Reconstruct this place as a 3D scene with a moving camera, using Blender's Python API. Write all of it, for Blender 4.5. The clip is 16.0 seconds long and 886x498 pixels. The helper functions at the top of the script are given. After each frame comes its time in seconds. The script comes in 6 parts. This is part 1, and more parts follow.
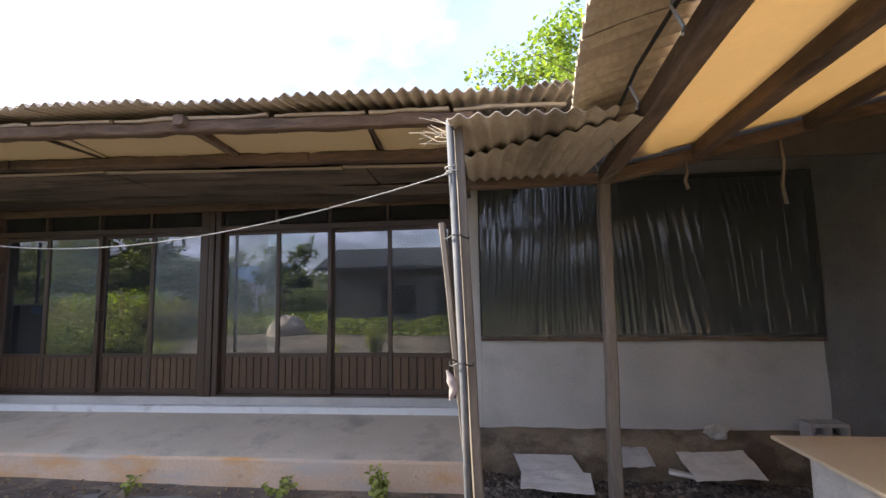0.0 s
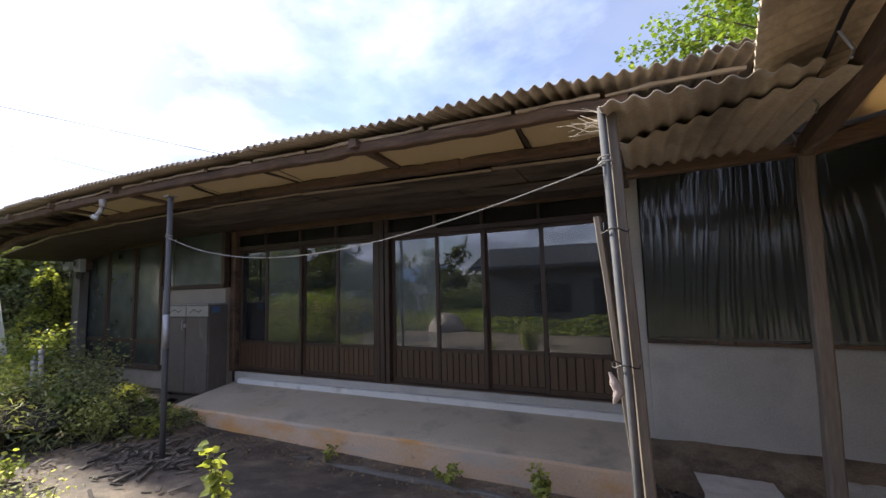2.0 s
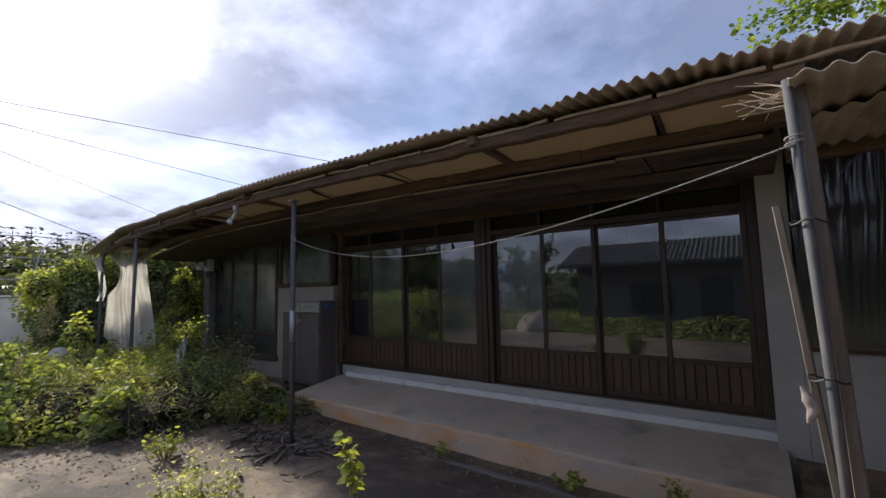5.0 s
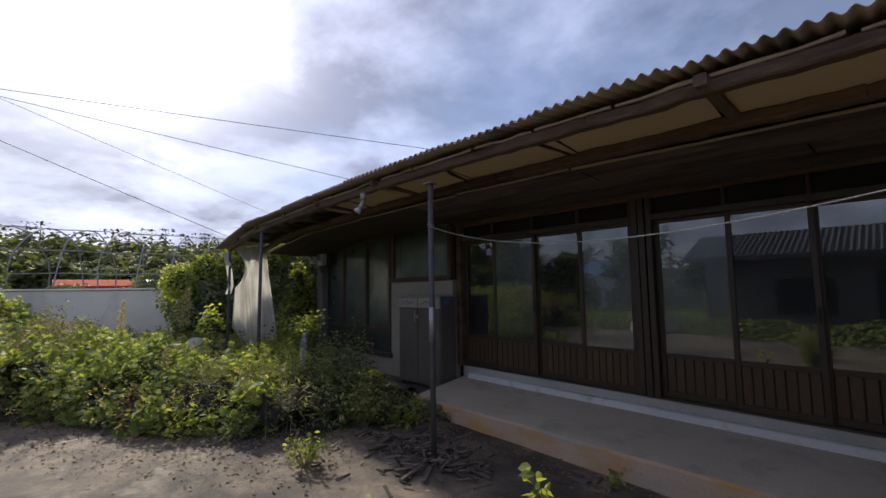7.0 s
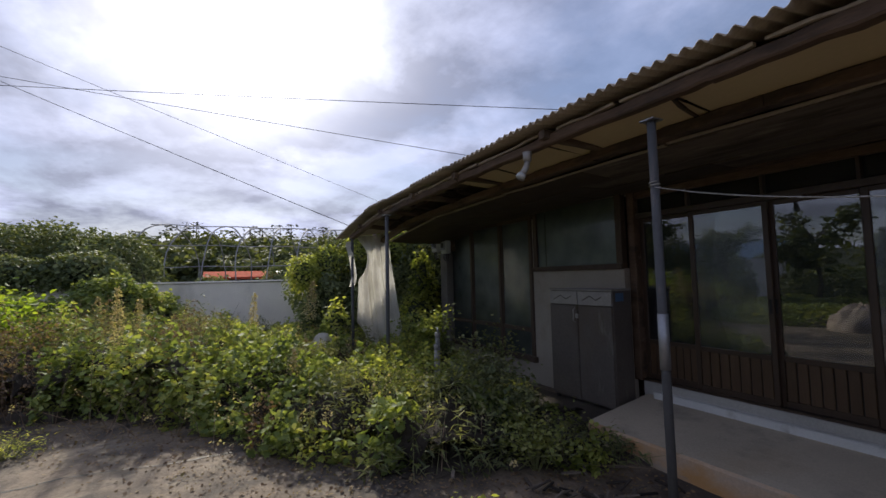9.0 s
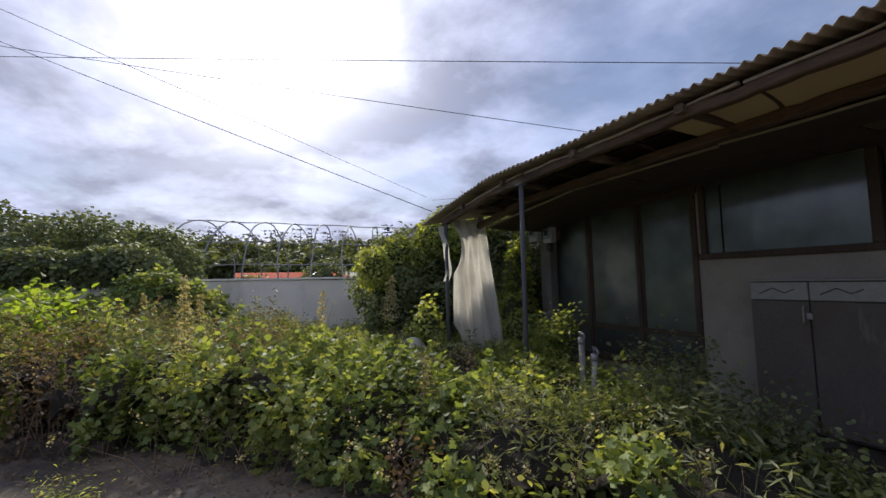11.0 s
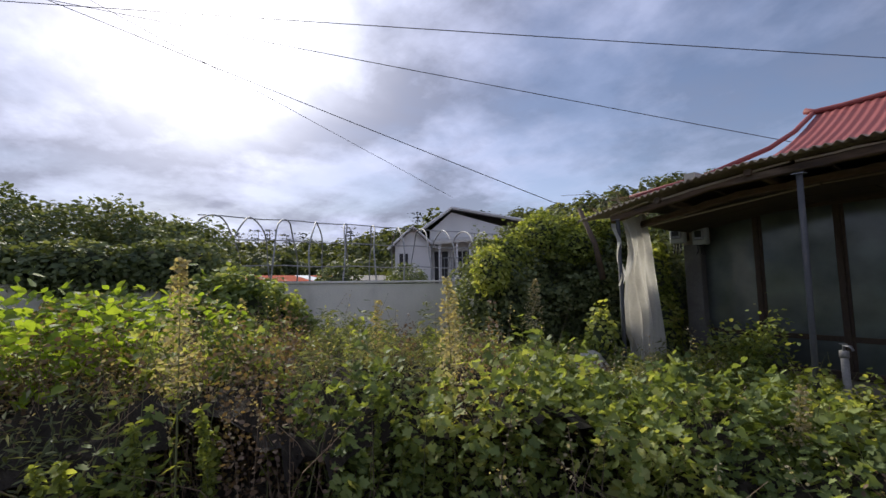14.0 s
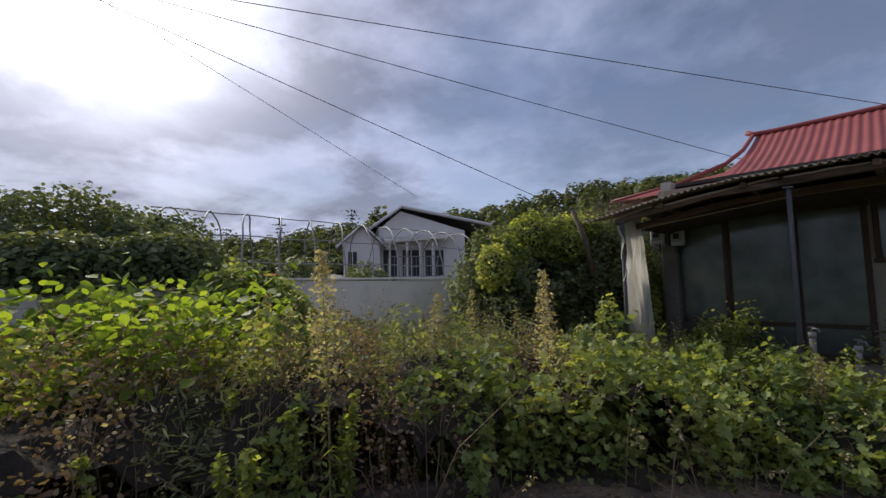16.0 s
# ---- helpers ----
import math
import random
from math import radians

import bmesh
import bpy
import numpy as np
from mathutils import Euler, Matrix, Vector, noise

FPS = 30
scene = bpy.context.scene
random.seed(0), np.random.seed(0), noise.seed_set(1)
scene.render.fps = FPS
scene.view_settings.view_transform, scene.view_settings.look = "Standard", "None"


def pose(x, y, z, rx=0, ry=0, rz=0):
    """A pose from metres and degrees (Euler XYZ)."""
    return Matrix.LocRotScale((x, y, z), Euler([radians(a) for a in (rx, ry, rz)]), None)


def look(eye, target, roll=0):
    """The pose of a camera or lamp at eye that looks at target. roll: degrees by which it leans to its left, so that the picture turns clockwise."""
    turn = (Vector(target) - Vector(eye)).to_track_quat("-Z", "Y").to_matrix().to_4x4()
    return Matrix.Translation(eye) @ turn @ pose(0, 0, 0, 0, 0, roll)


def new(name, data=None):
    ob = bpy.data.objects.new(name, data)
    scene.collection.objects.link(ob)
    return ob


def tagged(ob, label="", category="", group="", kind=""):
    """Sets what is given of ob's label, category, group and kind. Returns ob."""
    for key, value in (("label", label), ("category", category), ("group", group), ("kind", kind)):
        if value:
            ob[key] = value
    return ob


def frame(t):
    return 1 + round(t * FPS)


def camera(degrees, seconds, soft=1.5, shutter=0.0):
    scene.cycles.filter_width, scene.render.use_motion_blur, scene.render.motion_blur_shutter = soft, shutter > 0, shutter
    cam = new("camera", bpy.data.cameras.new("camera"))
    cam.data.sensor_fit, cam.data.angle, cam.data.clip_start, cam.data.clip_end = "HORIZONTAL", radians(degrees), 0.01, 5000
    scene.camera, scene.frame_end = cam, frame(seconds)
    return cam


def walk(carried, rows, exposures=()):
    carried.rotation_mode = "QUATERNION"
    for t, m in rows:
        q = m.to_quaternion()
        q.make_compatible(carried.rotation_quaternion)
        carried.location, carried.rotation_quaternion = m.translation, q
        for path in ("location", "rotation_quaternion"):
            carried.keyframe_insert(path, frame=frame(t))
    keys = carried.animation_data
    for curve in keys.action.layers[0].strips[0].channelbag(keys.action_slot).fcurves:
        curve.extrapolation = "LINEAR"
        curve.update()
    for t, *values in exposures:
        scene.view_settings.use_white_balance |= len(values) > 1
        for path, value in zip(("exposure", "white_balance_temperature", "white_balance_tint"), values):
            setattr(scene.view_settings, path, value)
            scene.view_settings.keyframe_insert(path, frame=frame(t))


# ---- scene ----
cam = camera(92.5, 16.0)
PATH = [
    (0.0, (0.395, 0.148, 1.669), (0.211, 2.131, 1.851), -1.0),
    (0.5, (0.393, 0.133, 1.668), (0.049, 2.095, 1.854), -0.9),
    (1.0, (0.391, 0.126, 1.667), (-0.193, 2.029, 1.857), -0.9),
    (1.5, (0.394, 0.122, 1.667), (-0.380, 1.957, 1.860), -1.2),
    (2.0, (0.394, 0.120, 1.665), (-0.465, 1.916, 1.857), -1.5),
    (2.5, (0.394, 0.117, 1.664), (-0.529, 1.881, 1.852), -1.7),
    (3.0, (0.331, 0.060, 1.657), (-0.658, 1.788, 1.851), -1.7),
    (3.5, (0.265, -0.026, 1.646), (-0.776, 1.670, 1.843), -1.6),
    (6.0, (-0.296, 0.044, 1.693), (-1.603, 1.545, 1.879), -0.9),
    (6.5, (-0.606, 0.047, 1.690), (-1.997, 1.473, 1.873), -0.8),
    (7.0, (-0.912, 0.089, 1.680), (-2.373, 1.444, 1.859), -0.8),
    (7.5, (-1.207, 0.232, 1.698), (-2.774, 1.464, 1.864), -1.0),
    (8.0, (-1.508, 0.326, 1.707), (-3.169, 1.428, 1.863), -1.1),
    (8.5, (-1.914, 0.360, 1.739), (-3.628, 1.381, 1.881), -1.1),
    (9.0, (-2.382, 0.364, 1.753), (-4.124, 1.338, 1.881), -1.4),
    (11.5, (-4.853, -0.597, 1.585), (-6.629, 0.310, 1.736), -1.2),
    (12.0, (-5.294, -0.940, 1.710), (-7.057, -0.003, 1.824), -0.6),
    (12.5, (-5.702, -1.290, 1.688), (-7.455, -0.337, 1.828), -1.1),
    (13.0, (-6.127, -1.630, 1.688), (-7.855, -0.636, 1.843), -1.1),
    (13.5, (-6.424, -2.044, 1.656), (-8.121, -0.999, 1.822), -1.0),
    (14.0, (-6.698, -2.459, 1.648), (-8.359, -1.358, 1.818), -1.0),
    (14.5, (-6.977, -2.827, 1.638), (-8.608, -1.683, 1.817), -1.0),
    (15.0, (-7.114, -3.210, 1.615), (-8.715, -2.025, 1.795), -1.1),
    (15.5, (-7.238, -3.487, 1.620), (-8.808, -2.260, 1.795), -1.3),
    (16.0, (-7.324, -3.709, 1.615), (-8.782, -2.350, 1.776), -1.1),
]
walk(cam, [(t, look(eye, target, roll)) for t, eye, target, roll in PATH],
     exposures=[(0, 2.1), (1, 1.7), (2, 1.25), (3.5, 0.75), (6, 0.25), (9, -0.05), (12, 0.05), (14, -0.1), (16, -0.35)])

# ---- world, sun ----
SUN_HEAD, SUN_EL = 87.0, 33.0          # degrees left of +y, degrees up
SUN_DIR = Vector((-math.sin(radians(SUN_HEAD)) * math.cos(radians(SUN_EL)),
                  math.cos(radians(SUN_HEAD)) * math.cos(radians(SUN_EL)), math.sin(radians(SUN_EL))))


def build_world():
    w = bpy.data.worlds.new("overcast_sky")
    scene.world = w
    w.use_nodes = True
    nt = w.node_tree
    nt.nodes.clear()
    N, L = nt.nodes.new, nt.links.new
    out, bg = N("ShaderNodeOutputWorld"), N("ShaderNodeBackground")
    L(bg.outputs[0], out.inputs[0])
    bg.inputs["Strength"].default_value = 0.15
    sky = N("ShaderNodeTexSky")
    sky.sky_type, sky.sun_disc = "NISHITA", False
    sky.sun_elevation, sky.sun_rotation = radians(SUN_EL), radians(-SUN_HEAD)
    sky.air_density, sky.dust_density, sky.ozone_density = 1.0, 0.6, 2.0
    tc = N("ShaderNodeTexCoord")
    sep = N("ShaderNodeSeparateXYZ")
    L(tc.outputs["Generated"], sep.inputs[0])

    def mth(op, a, b=None, clamp=False):
        n = N("ShaderNodeMath")
        n.operation, n.use_clamp = op, clamp
        for i, v in enumerate((a, b)):
            if v is None:
                continue
            if isinstance(v, (int, float)):
                n.inputs[i].default_value = v
            else:
                L(v, n.inputs[i])
        return n.outputs[0]

    zc = mth("ADD", mth("MAXIMUM", sep.outputs[2], 0.0), 0.22)
    comb = N("ShaderNodeCombineXYZ")
    L(mth("DIVIDE", sep.outputs[0], zc), comb.inputs[0])
    L(mth("DIVIDE", sep.outputs[1], zc), comb.inputs[1])
    n1 = N("ShaderNodeTexNoise")
    n1.inputs["Scale"].default_value, n1.inputs["Detail"].default_value = 1.25, 8.0
    n1.inputs["Roughness"].default_value, n1.inputs["Distortion"].default_value = 0.6, 0.2
    L(comb.outputs[0], n1.inputs["Vector"])
    n2 = N("ShaderNodeTexNoise")
    n2.inputs["Scale"].default_value, n2.inputs["Detail"].default_value = 1.5, 10.0
    n2.inputs["Distortion"].default_value, n2.inputs["Roughness"].default_value = 0.1, 0.58
    off = N("ShaderNodeVectorMath")
    off.operation = "ADD"
    off.inputs[1].default_value = (3.7, 8.1, 0.0)
    L(comb.outputs[0], off.inputs[0])
    L(off.outputs[0], n2.inputs["Vector"])
    cover = N("ShaderNodeMapRange")
    cover.inputs["From Min"].default_value, cover.inputs["From Max"].default_value = 0.40, 0.58
    cover.inputs["To Min"].default_value = 0.4
    L(n1.outputs["Fac"], cover.inputs["Value"])
    # the cloud thins out to bluer sky on the far side of the house
    thin = N("ShaderNodeMapRange")
    thin.inputs["From Min"].default_value, thin.inputs["From Max"].default_value = 0.35, 0.95
    thin.inputs["To Min"].default_value, thin.inputs["To Max"].default_value = 1.0, 0.40
    L(sep.outputs[1], thin.inputs["Value"])
    # cloud brightness: thick parts grey, strongly lit round the veiled sun
    dot = N("ShaderNodeVectorMath")
    dot.operation = "DOT_PRODUCT"
    L(tc.outputs["Generated"], dot.inputs[0])
    dot.inputs[1].default_value = SUN_DIR
    near = mth("POWER", mth("MAXIMUM", dot.outputs["Value"], 0.0), 20.0)
    core = mth("POWER", mth("MAXIMUM", dot.outputs["Value"], 0.0), 70.0)
    shade = N("ShaderNodeMapRange")
    shade.inputs["From Min"].default_value, shade.inputs["From Max"].default_value = 0.38, 0.56
    shade.inputs["To Min"].default_value, shade.inputs["To Max"].default_value = 5.8, 2.2
    L(n2.outputs["Fac"], shade.inputs["Value"])
    lump = mth("MULTIPLY", mth("MAXIMUM", mth("SUBTRACT", n1.outputs["Fac"], 0.30), 0.02), 4.0)
    glow = mth("MULTIPLY", mth("MULTIPLY", near, 6.0), lump)
    lum = mth("ADD", mth("ADD", shade.outputs[0], glow), mth("MULTIPLY", core, 24.0))
    front = mth("POWER", mth("MULTIPLY", mth("SUBTRACT", 1.0, dot.outputs["Value"]), 0.5), 2.5)
    lum = mth("ADD", lum, mth("MULTIPLY", front, 4.0))
    tint = N("ShaderNodeMix")
    tint.data_type = "RGBA"
    tint.inputs["A"].default_value, tint.inputs["B"].default_value = (0.82, 0.88, 1.22, 1), (1.0, 0.985, 1.0, 1)
    L(near, tint.inputs["Factor"])
    cl = N("ShaderNodeVectorMath")
    cl.operation = "SCALE"
    L(tint.outputs["Result"], cl.inputs[0])
    L(lum, cl.inputs["Scale"])
    blue = N("ShaderNodeVectorMath")
    blue.operation = "MULTIPLY"
    blue.inputs[1].default_value = (0.76, 0.715, 0.76)
    L(sky.outputs[0], blue.inputs[0])
    mix = N("ShaderNodeMix")
    mix.data_type = "RGBA"
    L(mth("MULTIPLY", cover.outputs[0], thin.outputs[0]), mix.inputs["Factor"])
    L(blue.outputs[0], mix.inputs["A"])
    L(cl.outputs[0], mix.inputs["B"])
    L(mix.outputs["Result"], bg.inputs["Color"])


build_world()
sun = new("sun", bpy.data.lights.new("sun", "SUN"))
sun.data.energy, sun.data.angle, sun.data.color = 4.6, radians(3.0), (1.0, 0.93, 0.80)
sun.matrix_world = look(SUN_DIR * 40, (0, 0, 0))

# ---- materials ----


def material(name, base, rough=0.7, metal=0.0, vary=0.25, scale=6.0, fine=60.0, bump=0.3, bump_d=0.004, stains=None,
             stain_scale=1.2, stain_range=(0.5, 0.7), stretch=(1, 1, 1), per=None, per_amt=0.25, streak=None, translucent=0.0):
    """Two scales of variation, stains, grain and relief on object coordinates."""
    m = bpy.data.materials.new(name)
    m.use_nodes = True
    nt = m.node_tree
    N, L = nt.nodes.new, nt.links.new
    b = nt.nodes["Principled BSDF"]
    tc = N("ShaderNodeTexCoord")
    mp = N("ShaderNodeMapping")
    mp.inputs["Scale"].default_value = stretch
    L(tc.outputs["Object"], mp.inputs[0])

    def noise_tex(s, d=4, r=0.55):
        n = N("ShaderNodeTexNoise")
        n.inputs["Scale"].default_value, n.inputs["Detail"].default_value, n.inputs["Roughness"].default_value = s, d, r
        L(mp.outputs[0], n.inputs["Vector"])
        return n.outputs["Fac"]

    big, small = noise_tex(scale), noise_tex(fine, 3, 0.65)
    add = N("ShaderNodeMath")
    add.operation = "ADD"
    L(big, add.inputs[0]), L(small, add.inputs[1])
    rng = N("ShaderNodeMapRange")
    rng.inputs["From Min"].default_value, rng.inputs["From Max"].default_value = 0.7, 1.3
    rng.inputs["To Min"].default_value, rng.inputs["To Max"].default_value = 1 - vary, 1 + vary
    L(add.outputs[0], rng.inputs["Value"])
    val = rng.outputs[0]
    if per:
        if per == "object":
            src = N("ShaderNodeObjectInfo").outputs["Random"]
        else:
            src = N("ShaderNodeNewGeometry").outputs["Random Per Island"]
        pr = N("ShaderNodeMapRange")
        pr.inputs["To Min"].default_value, pr.inputs["To Max"].default_value = 1 - per_amt, 1 + per_amt
        L(src, pr.inputs["Value"])
        mu = N("ShaderNodeMath")
        mu.operation = "MULTIPLY"
        L(val, mu.inputs[0]), L(pr.outputs[0], mu.inputs[1])
        val = mu.outputs[0]
    sc = N("ShaderNodeVectorMath")
    sc.operation = "SCALE"
    sc.inputs[0].default_value = base
    L(val, sc.inputs["Scale"])
    col = sc.outputs[0]
    for spec in (stains or []):
        colour, s_scale, lo, hi, amount, s_stretch = spec
        mp2 = N("ShaderNodeMapping")
        mp2.inputs["Scale"].default_value = s_stretch
        mp2.inputs["Location"].default_value = (s_scale * 1.3, s_scale, 0.7 * s_scale)
        L(tc.outputs["Object"], mp2.inputs[0])
        n = N("ShaderNodeTexNoise")
        n.inputs["Scale"].default_value, n.inputs["Detail"].default_value, n.inputs["Roughness"].default_value = s_scale, 6, 0.62
        L(mp2.outputs[0], n.inputs["Vector"])
        r2 = N("ShaderNodeMapRange")
        r2.inputs["From Min"].default_value, r2.inputs["From Max"].default_value, r2.inputs["To Max"].default_value = lo, hi, amount
        L(n.outputs["Fac"], r2.inputs["Value"])
        mx = N("ShaderNodeMix")
        mx.data_type = "RGBA"
        L(r2.outputs[0], mx.inputs["Factor"]), L(col, mx.inputs["A"])
        mx.inputs["B"].default_value = (*colour, 1)
        col = mx.outputs["Result"]
    L(col, b.inputs["Base Color"])
    b.inputs["Roughness"].default_value, b.inputs["Metallic"].default_value = rough, metal
    if bump:
        bp = N("ShaderNodeBump")
        bp.inputs["Strength"].default_value, bp.inputs["Distance"].default_value = bump, bump_d
        L(add.outputs[0], bp.inputs["Height"])
        L(bp.outputs[0], b.inputs["Normal"])
    if translucent:
        tr, ms = N("ShaderNodeBsdfTranslucent"), N("ShaderNodeMixShader")
        ms.inputs[0].default_value = translucent
        L(col, tr.inputs[0])
        L(b.outputs[0], ms.inputs[1]), L(tr.outputs[0], ms.inputs[2])
        L(ms.outputs[0], nt.nodes["Material Output"].inputs[0])
    return m


def leaf_material(name, colours, rough=0.5, trans=0.5):
    """Foliage: colour picked leaf by leaf from a ramp, part of the light shining through."""
    m = bpy.data.materials.new(name)
    m.use_nodes = True
    nt = m.node_tree
    N, L = nt.nodes.new, nt.links.new
    b = nt.nodes["Principled BSDF"]
    rp = N("ShaderNodeNewGeometry").outputs["Random Per Island"]
    tc, big = N("ShaderNodeTexCoord"), N("ShaderNodeTexNoise")
    big.inputs["Scale"].default_value, big.inputs["Detail"].default_value = 1.1, 3
    L(tc.outputs["Object"], big.inputs["Vector"])
    ad = N("ShaderNodeMath")
    ad.operation = "MULTIPLY_ADD"
    L(big.outputs["Fac"], ad.inputs[0])
    ad.inputs[1].default_value = 1.3
    sb = N("ShaderNodeMath")
    sb.operation = "MULTIPLY_ADD"
    L(rp, sb.inputs[0])
    sb.inputs[1].default_value, sb.inputs[2].default_value = 0.7, -0.5
    L(sb.outputs[0], ad.inputs[2])
    ramp = N("ShaderNodeValToRGB")
    el = ramp.color_ramp.elements
    for i, c in enumerate(colours):
        p = i / (len(colours) - 1)
        e = el[i] if i < 2 else el.new(p)
        e.position, e.color = p, (*c, 1)
    for i, c in enumerate(colours):
        el[i].position, el[i].color = i / (len(colours) - 1), (*c, 1)
    L(ad.outputs[0], ramp.inputs[0])
    L(ramp.outputs[0], b.inputs["Base Color"])
    b.inputs["Roughness"].default_value, b.inputs["Specular IOR Level"].default_value = max(rough, 0.62), 0.25
    tr, ms = N("ShaderNodeBsdfTranslucent"), N("ShaderNodeMixShader")
    ms.inputs[0].default_value = trans
    # light shining through a leaf is yellower and stronger than what it reflects
    thr = N("ShaderNodeMix")
    thr.data_type, thr.blend_type, thr.clamp_result = "RGBA", "MULTIPLY", True
    thr.inputs["Factor"].default_value = 1.0
    thr.inputs["B"].default_value = (2.5, 2.25, 0.95, 1)
    L(ramp.outputs[0], thr.inputs["A"])
    L(thr.outputs["Result"], tr.inputs[0])
    L(b.outputs[0], ms.inputs[1]), L(tr.outputs[0], ms.inputs[2])
    L(ms.outputs[0], nt.nodes["Material Output"].inputs[0])
    return m


def glass_material(name, ior=1.6, tint=(0.82, 0.86, 0.86), haze=0.0, haze_col=(0.5, 0.55, 0.55), rough=0.0, film=0.0):
    """Window pane: mirror by Fresnel over clear, with a share of dust or frosting."""
    m = bpy.data.materials.new(name)
    m.use_nodes = True
    nt = m.node_tree
    N, L = nt.nodes.new, nt.links.new
    nt.nodes.remove(nt.nodes["Principled BSDF"])
    out = nt.nodes["Material Output"]
    tr, gl, fr, mx = N("ShaderNodeBsdfTransparent"), N("ShaderNodeBsdfGlossy"), N("ShaderNodeFresnel"), N("ShaderNodeMixShader")
    tr.inputs[0].default_value = (*tint, 1)
    gl.inputs["Roughness"].default_value = rough
    fr.inputs[0].default_value = ior
    base = tr.outputs[0]
    if haze:
        df, m2, nz, tc = N("ShaderNodeBsdfGlossy" if film else "ShaderNodeBsdfDiffuse"), N("ShaderNodeMixShader"), N("ShaderNodeTexNoise"), N("ShaderNodeTexCoord")
        if film:
            df.inputs["Roughness"].default_value = film
        df.inputs[0].default_value = (*haze_col, 1)
        nz.inputs["Scale"].default_value, nz.inputs["Detail"].default_value = 3.0, 5
        L(tc.outputs["Object"], nz.inputs["Vector"])
        r = N("ShaderNodeMapRange")
        r.inputs["From Min"].default_value, r.inputs["From Max"].default_value = 0.25, 0.75
        r.inputs["To Min"].default_value, r.inputs["To Max"].default_value = haze * 0.7, min(1.0, haze * 1.3)
        L(nz.outputs["Fac"], r.inputs["Value"]), L(r.outputs[0], m2.inputs[0])
        L(base, m2.inputs[1]), L(df.outputs[0], m2.inputs[2])
        base = m2.outputs[0]
    L(fr.outputs[0], mx.inputs[0]), L(base, mx.inputs[1]), L(gl.outputs[0], mx.inputs[2])
    L(mx.outputs[0], out.inputs[0])
    return m


M_GROUND = material("yard_concrete", (0.20, 0.155, 0.112), 0.9, vary=0.3, scale=1.3, fine=40, bump=0.6, bump_d=0.012,
                    stains=[((0.05, 0.042, 0.038), 0.8, 0.44, 0.58, 0.92, (1, 1, 1)), ((0.36, 0.30, 0.22), 1.5, 0.56, 0.68, 0.6, (1, 1, 1)), ((0.07, 0.06, 0.05), 3.1, 0.53, 0.62, 0.7, (1, 1, 1)), ((0.11, 0.085, 0.06), 11, 0.55, 0.63, 0.7, (1, 1, 1))])
M_OUTB = material("dark_cement_render", (0.16, 0.155, 0.145), 0.92, vary=0.2, scale=2.0, fine=30, bump=0.3)
M_SOIL = material("dry_soil", (0.075, 0.062, 0.05), 0.95, vary=0.4, scale=5, fine=70, bump=0.9, bump_d=0.02)
M_PLASTER = material("grey_plaster", (0.42, 0.405, 0.365), 0.9, vary=0.16, scale=1.8, fine=55, bump=0.4, bump_d=0.004,
                     stains=[((0.22, 0.21, 0.19), 1.1, 0.52, 0.72, 0.5, (1, 1, 1)), ((0.42, 0.41, 0.40), 2.3, 0.58, 0.7, 0.5, (1, 1, 1))])
M_ROUGH = material("rough_cement", (0.16, 0.152, 0.138), 0.92, vary=0.2, scale=2.5, fine=40, bump=0.6, bump_d=0.012,
                   stains=[((0.12, 0.11, 0.10), 1.6, 0.5, 0.66, 0.7, (1, 1, 1))])
M_FOOT = material("crumbling_earth_footing", (0.20, 0.155, 0.105), 0.95, vary=0.35, scale=3, fine=50, bump=0.9, bump_d=0.018,
                  stains=[((0.08, 0.06, 0.045), 2.2, 0.48, 0.60, 0.85, (1, 1, 1.5)), ((0.30, 0.27, 0.22), 3.5, 0.58, 0.68, 0.6, (1, 1, 1))])
M_PORCH = material("porch_concrete", (0.50, 0.43, 0.33), 0.8, vary=0.14, scale=1.4, fine=60, bump=0.2, bump_d=0.003,
                   stains=[((0.20, 0.18, 0.15), 1.9, 0.52, 0.68, 0.55, (1, 1, 1)), ((0.40, 0.27, 0.14), 0.9, 0.55, 0.7, 0.35, (1, 1, 3))])
M_RISER = material("stained_riser", (0.52, 0.38, 0.26), 0.85, vary=0.15, scale=1.6, fine=50, bump=0.25, bump_d=0.004,
                   stains=[((0.55, 0.28, 0.08), 0.8, 0.5, 0.62, 0.8, (1, 1, 2)), ((0.40, 0.37, 0.32), 1.3, 0.53, 0.65, 0.8, (0.6, 1, 3)), ((0.10, 0.08, 0.06), 5, 0.62, 0.72, 0.6, (1, 1, 1))])
M_WHITE = material("worn_white_paint", (0.66, 0.66, 0.63), 0.6, vary=0.08, scale=3, fine=50, bump=0.12, stains=[((0.30, 0.27, 0.22), 3, 0.58, 0.72, 0.6, (1, 1, 1))])
M_WOOD = material("dark_old_wood", (0.115, 0.072, 0.046), 0.8, vary=0.4, scale=2.0, fine=26, bump=0.5, bump_d=0.006, stretch=(0.35, 2.2, 2.2),
                  stains=[((0.035, 0.024, 0.018), 2.2, 0.5, 0.62, 0.8, (0.5, 2, 2)), ((0.26, 0.20, 0.15), 3.0, 0.6, 0.72, 0.6, (0.4, 2, 2))], per="island", per_amt=0.3)
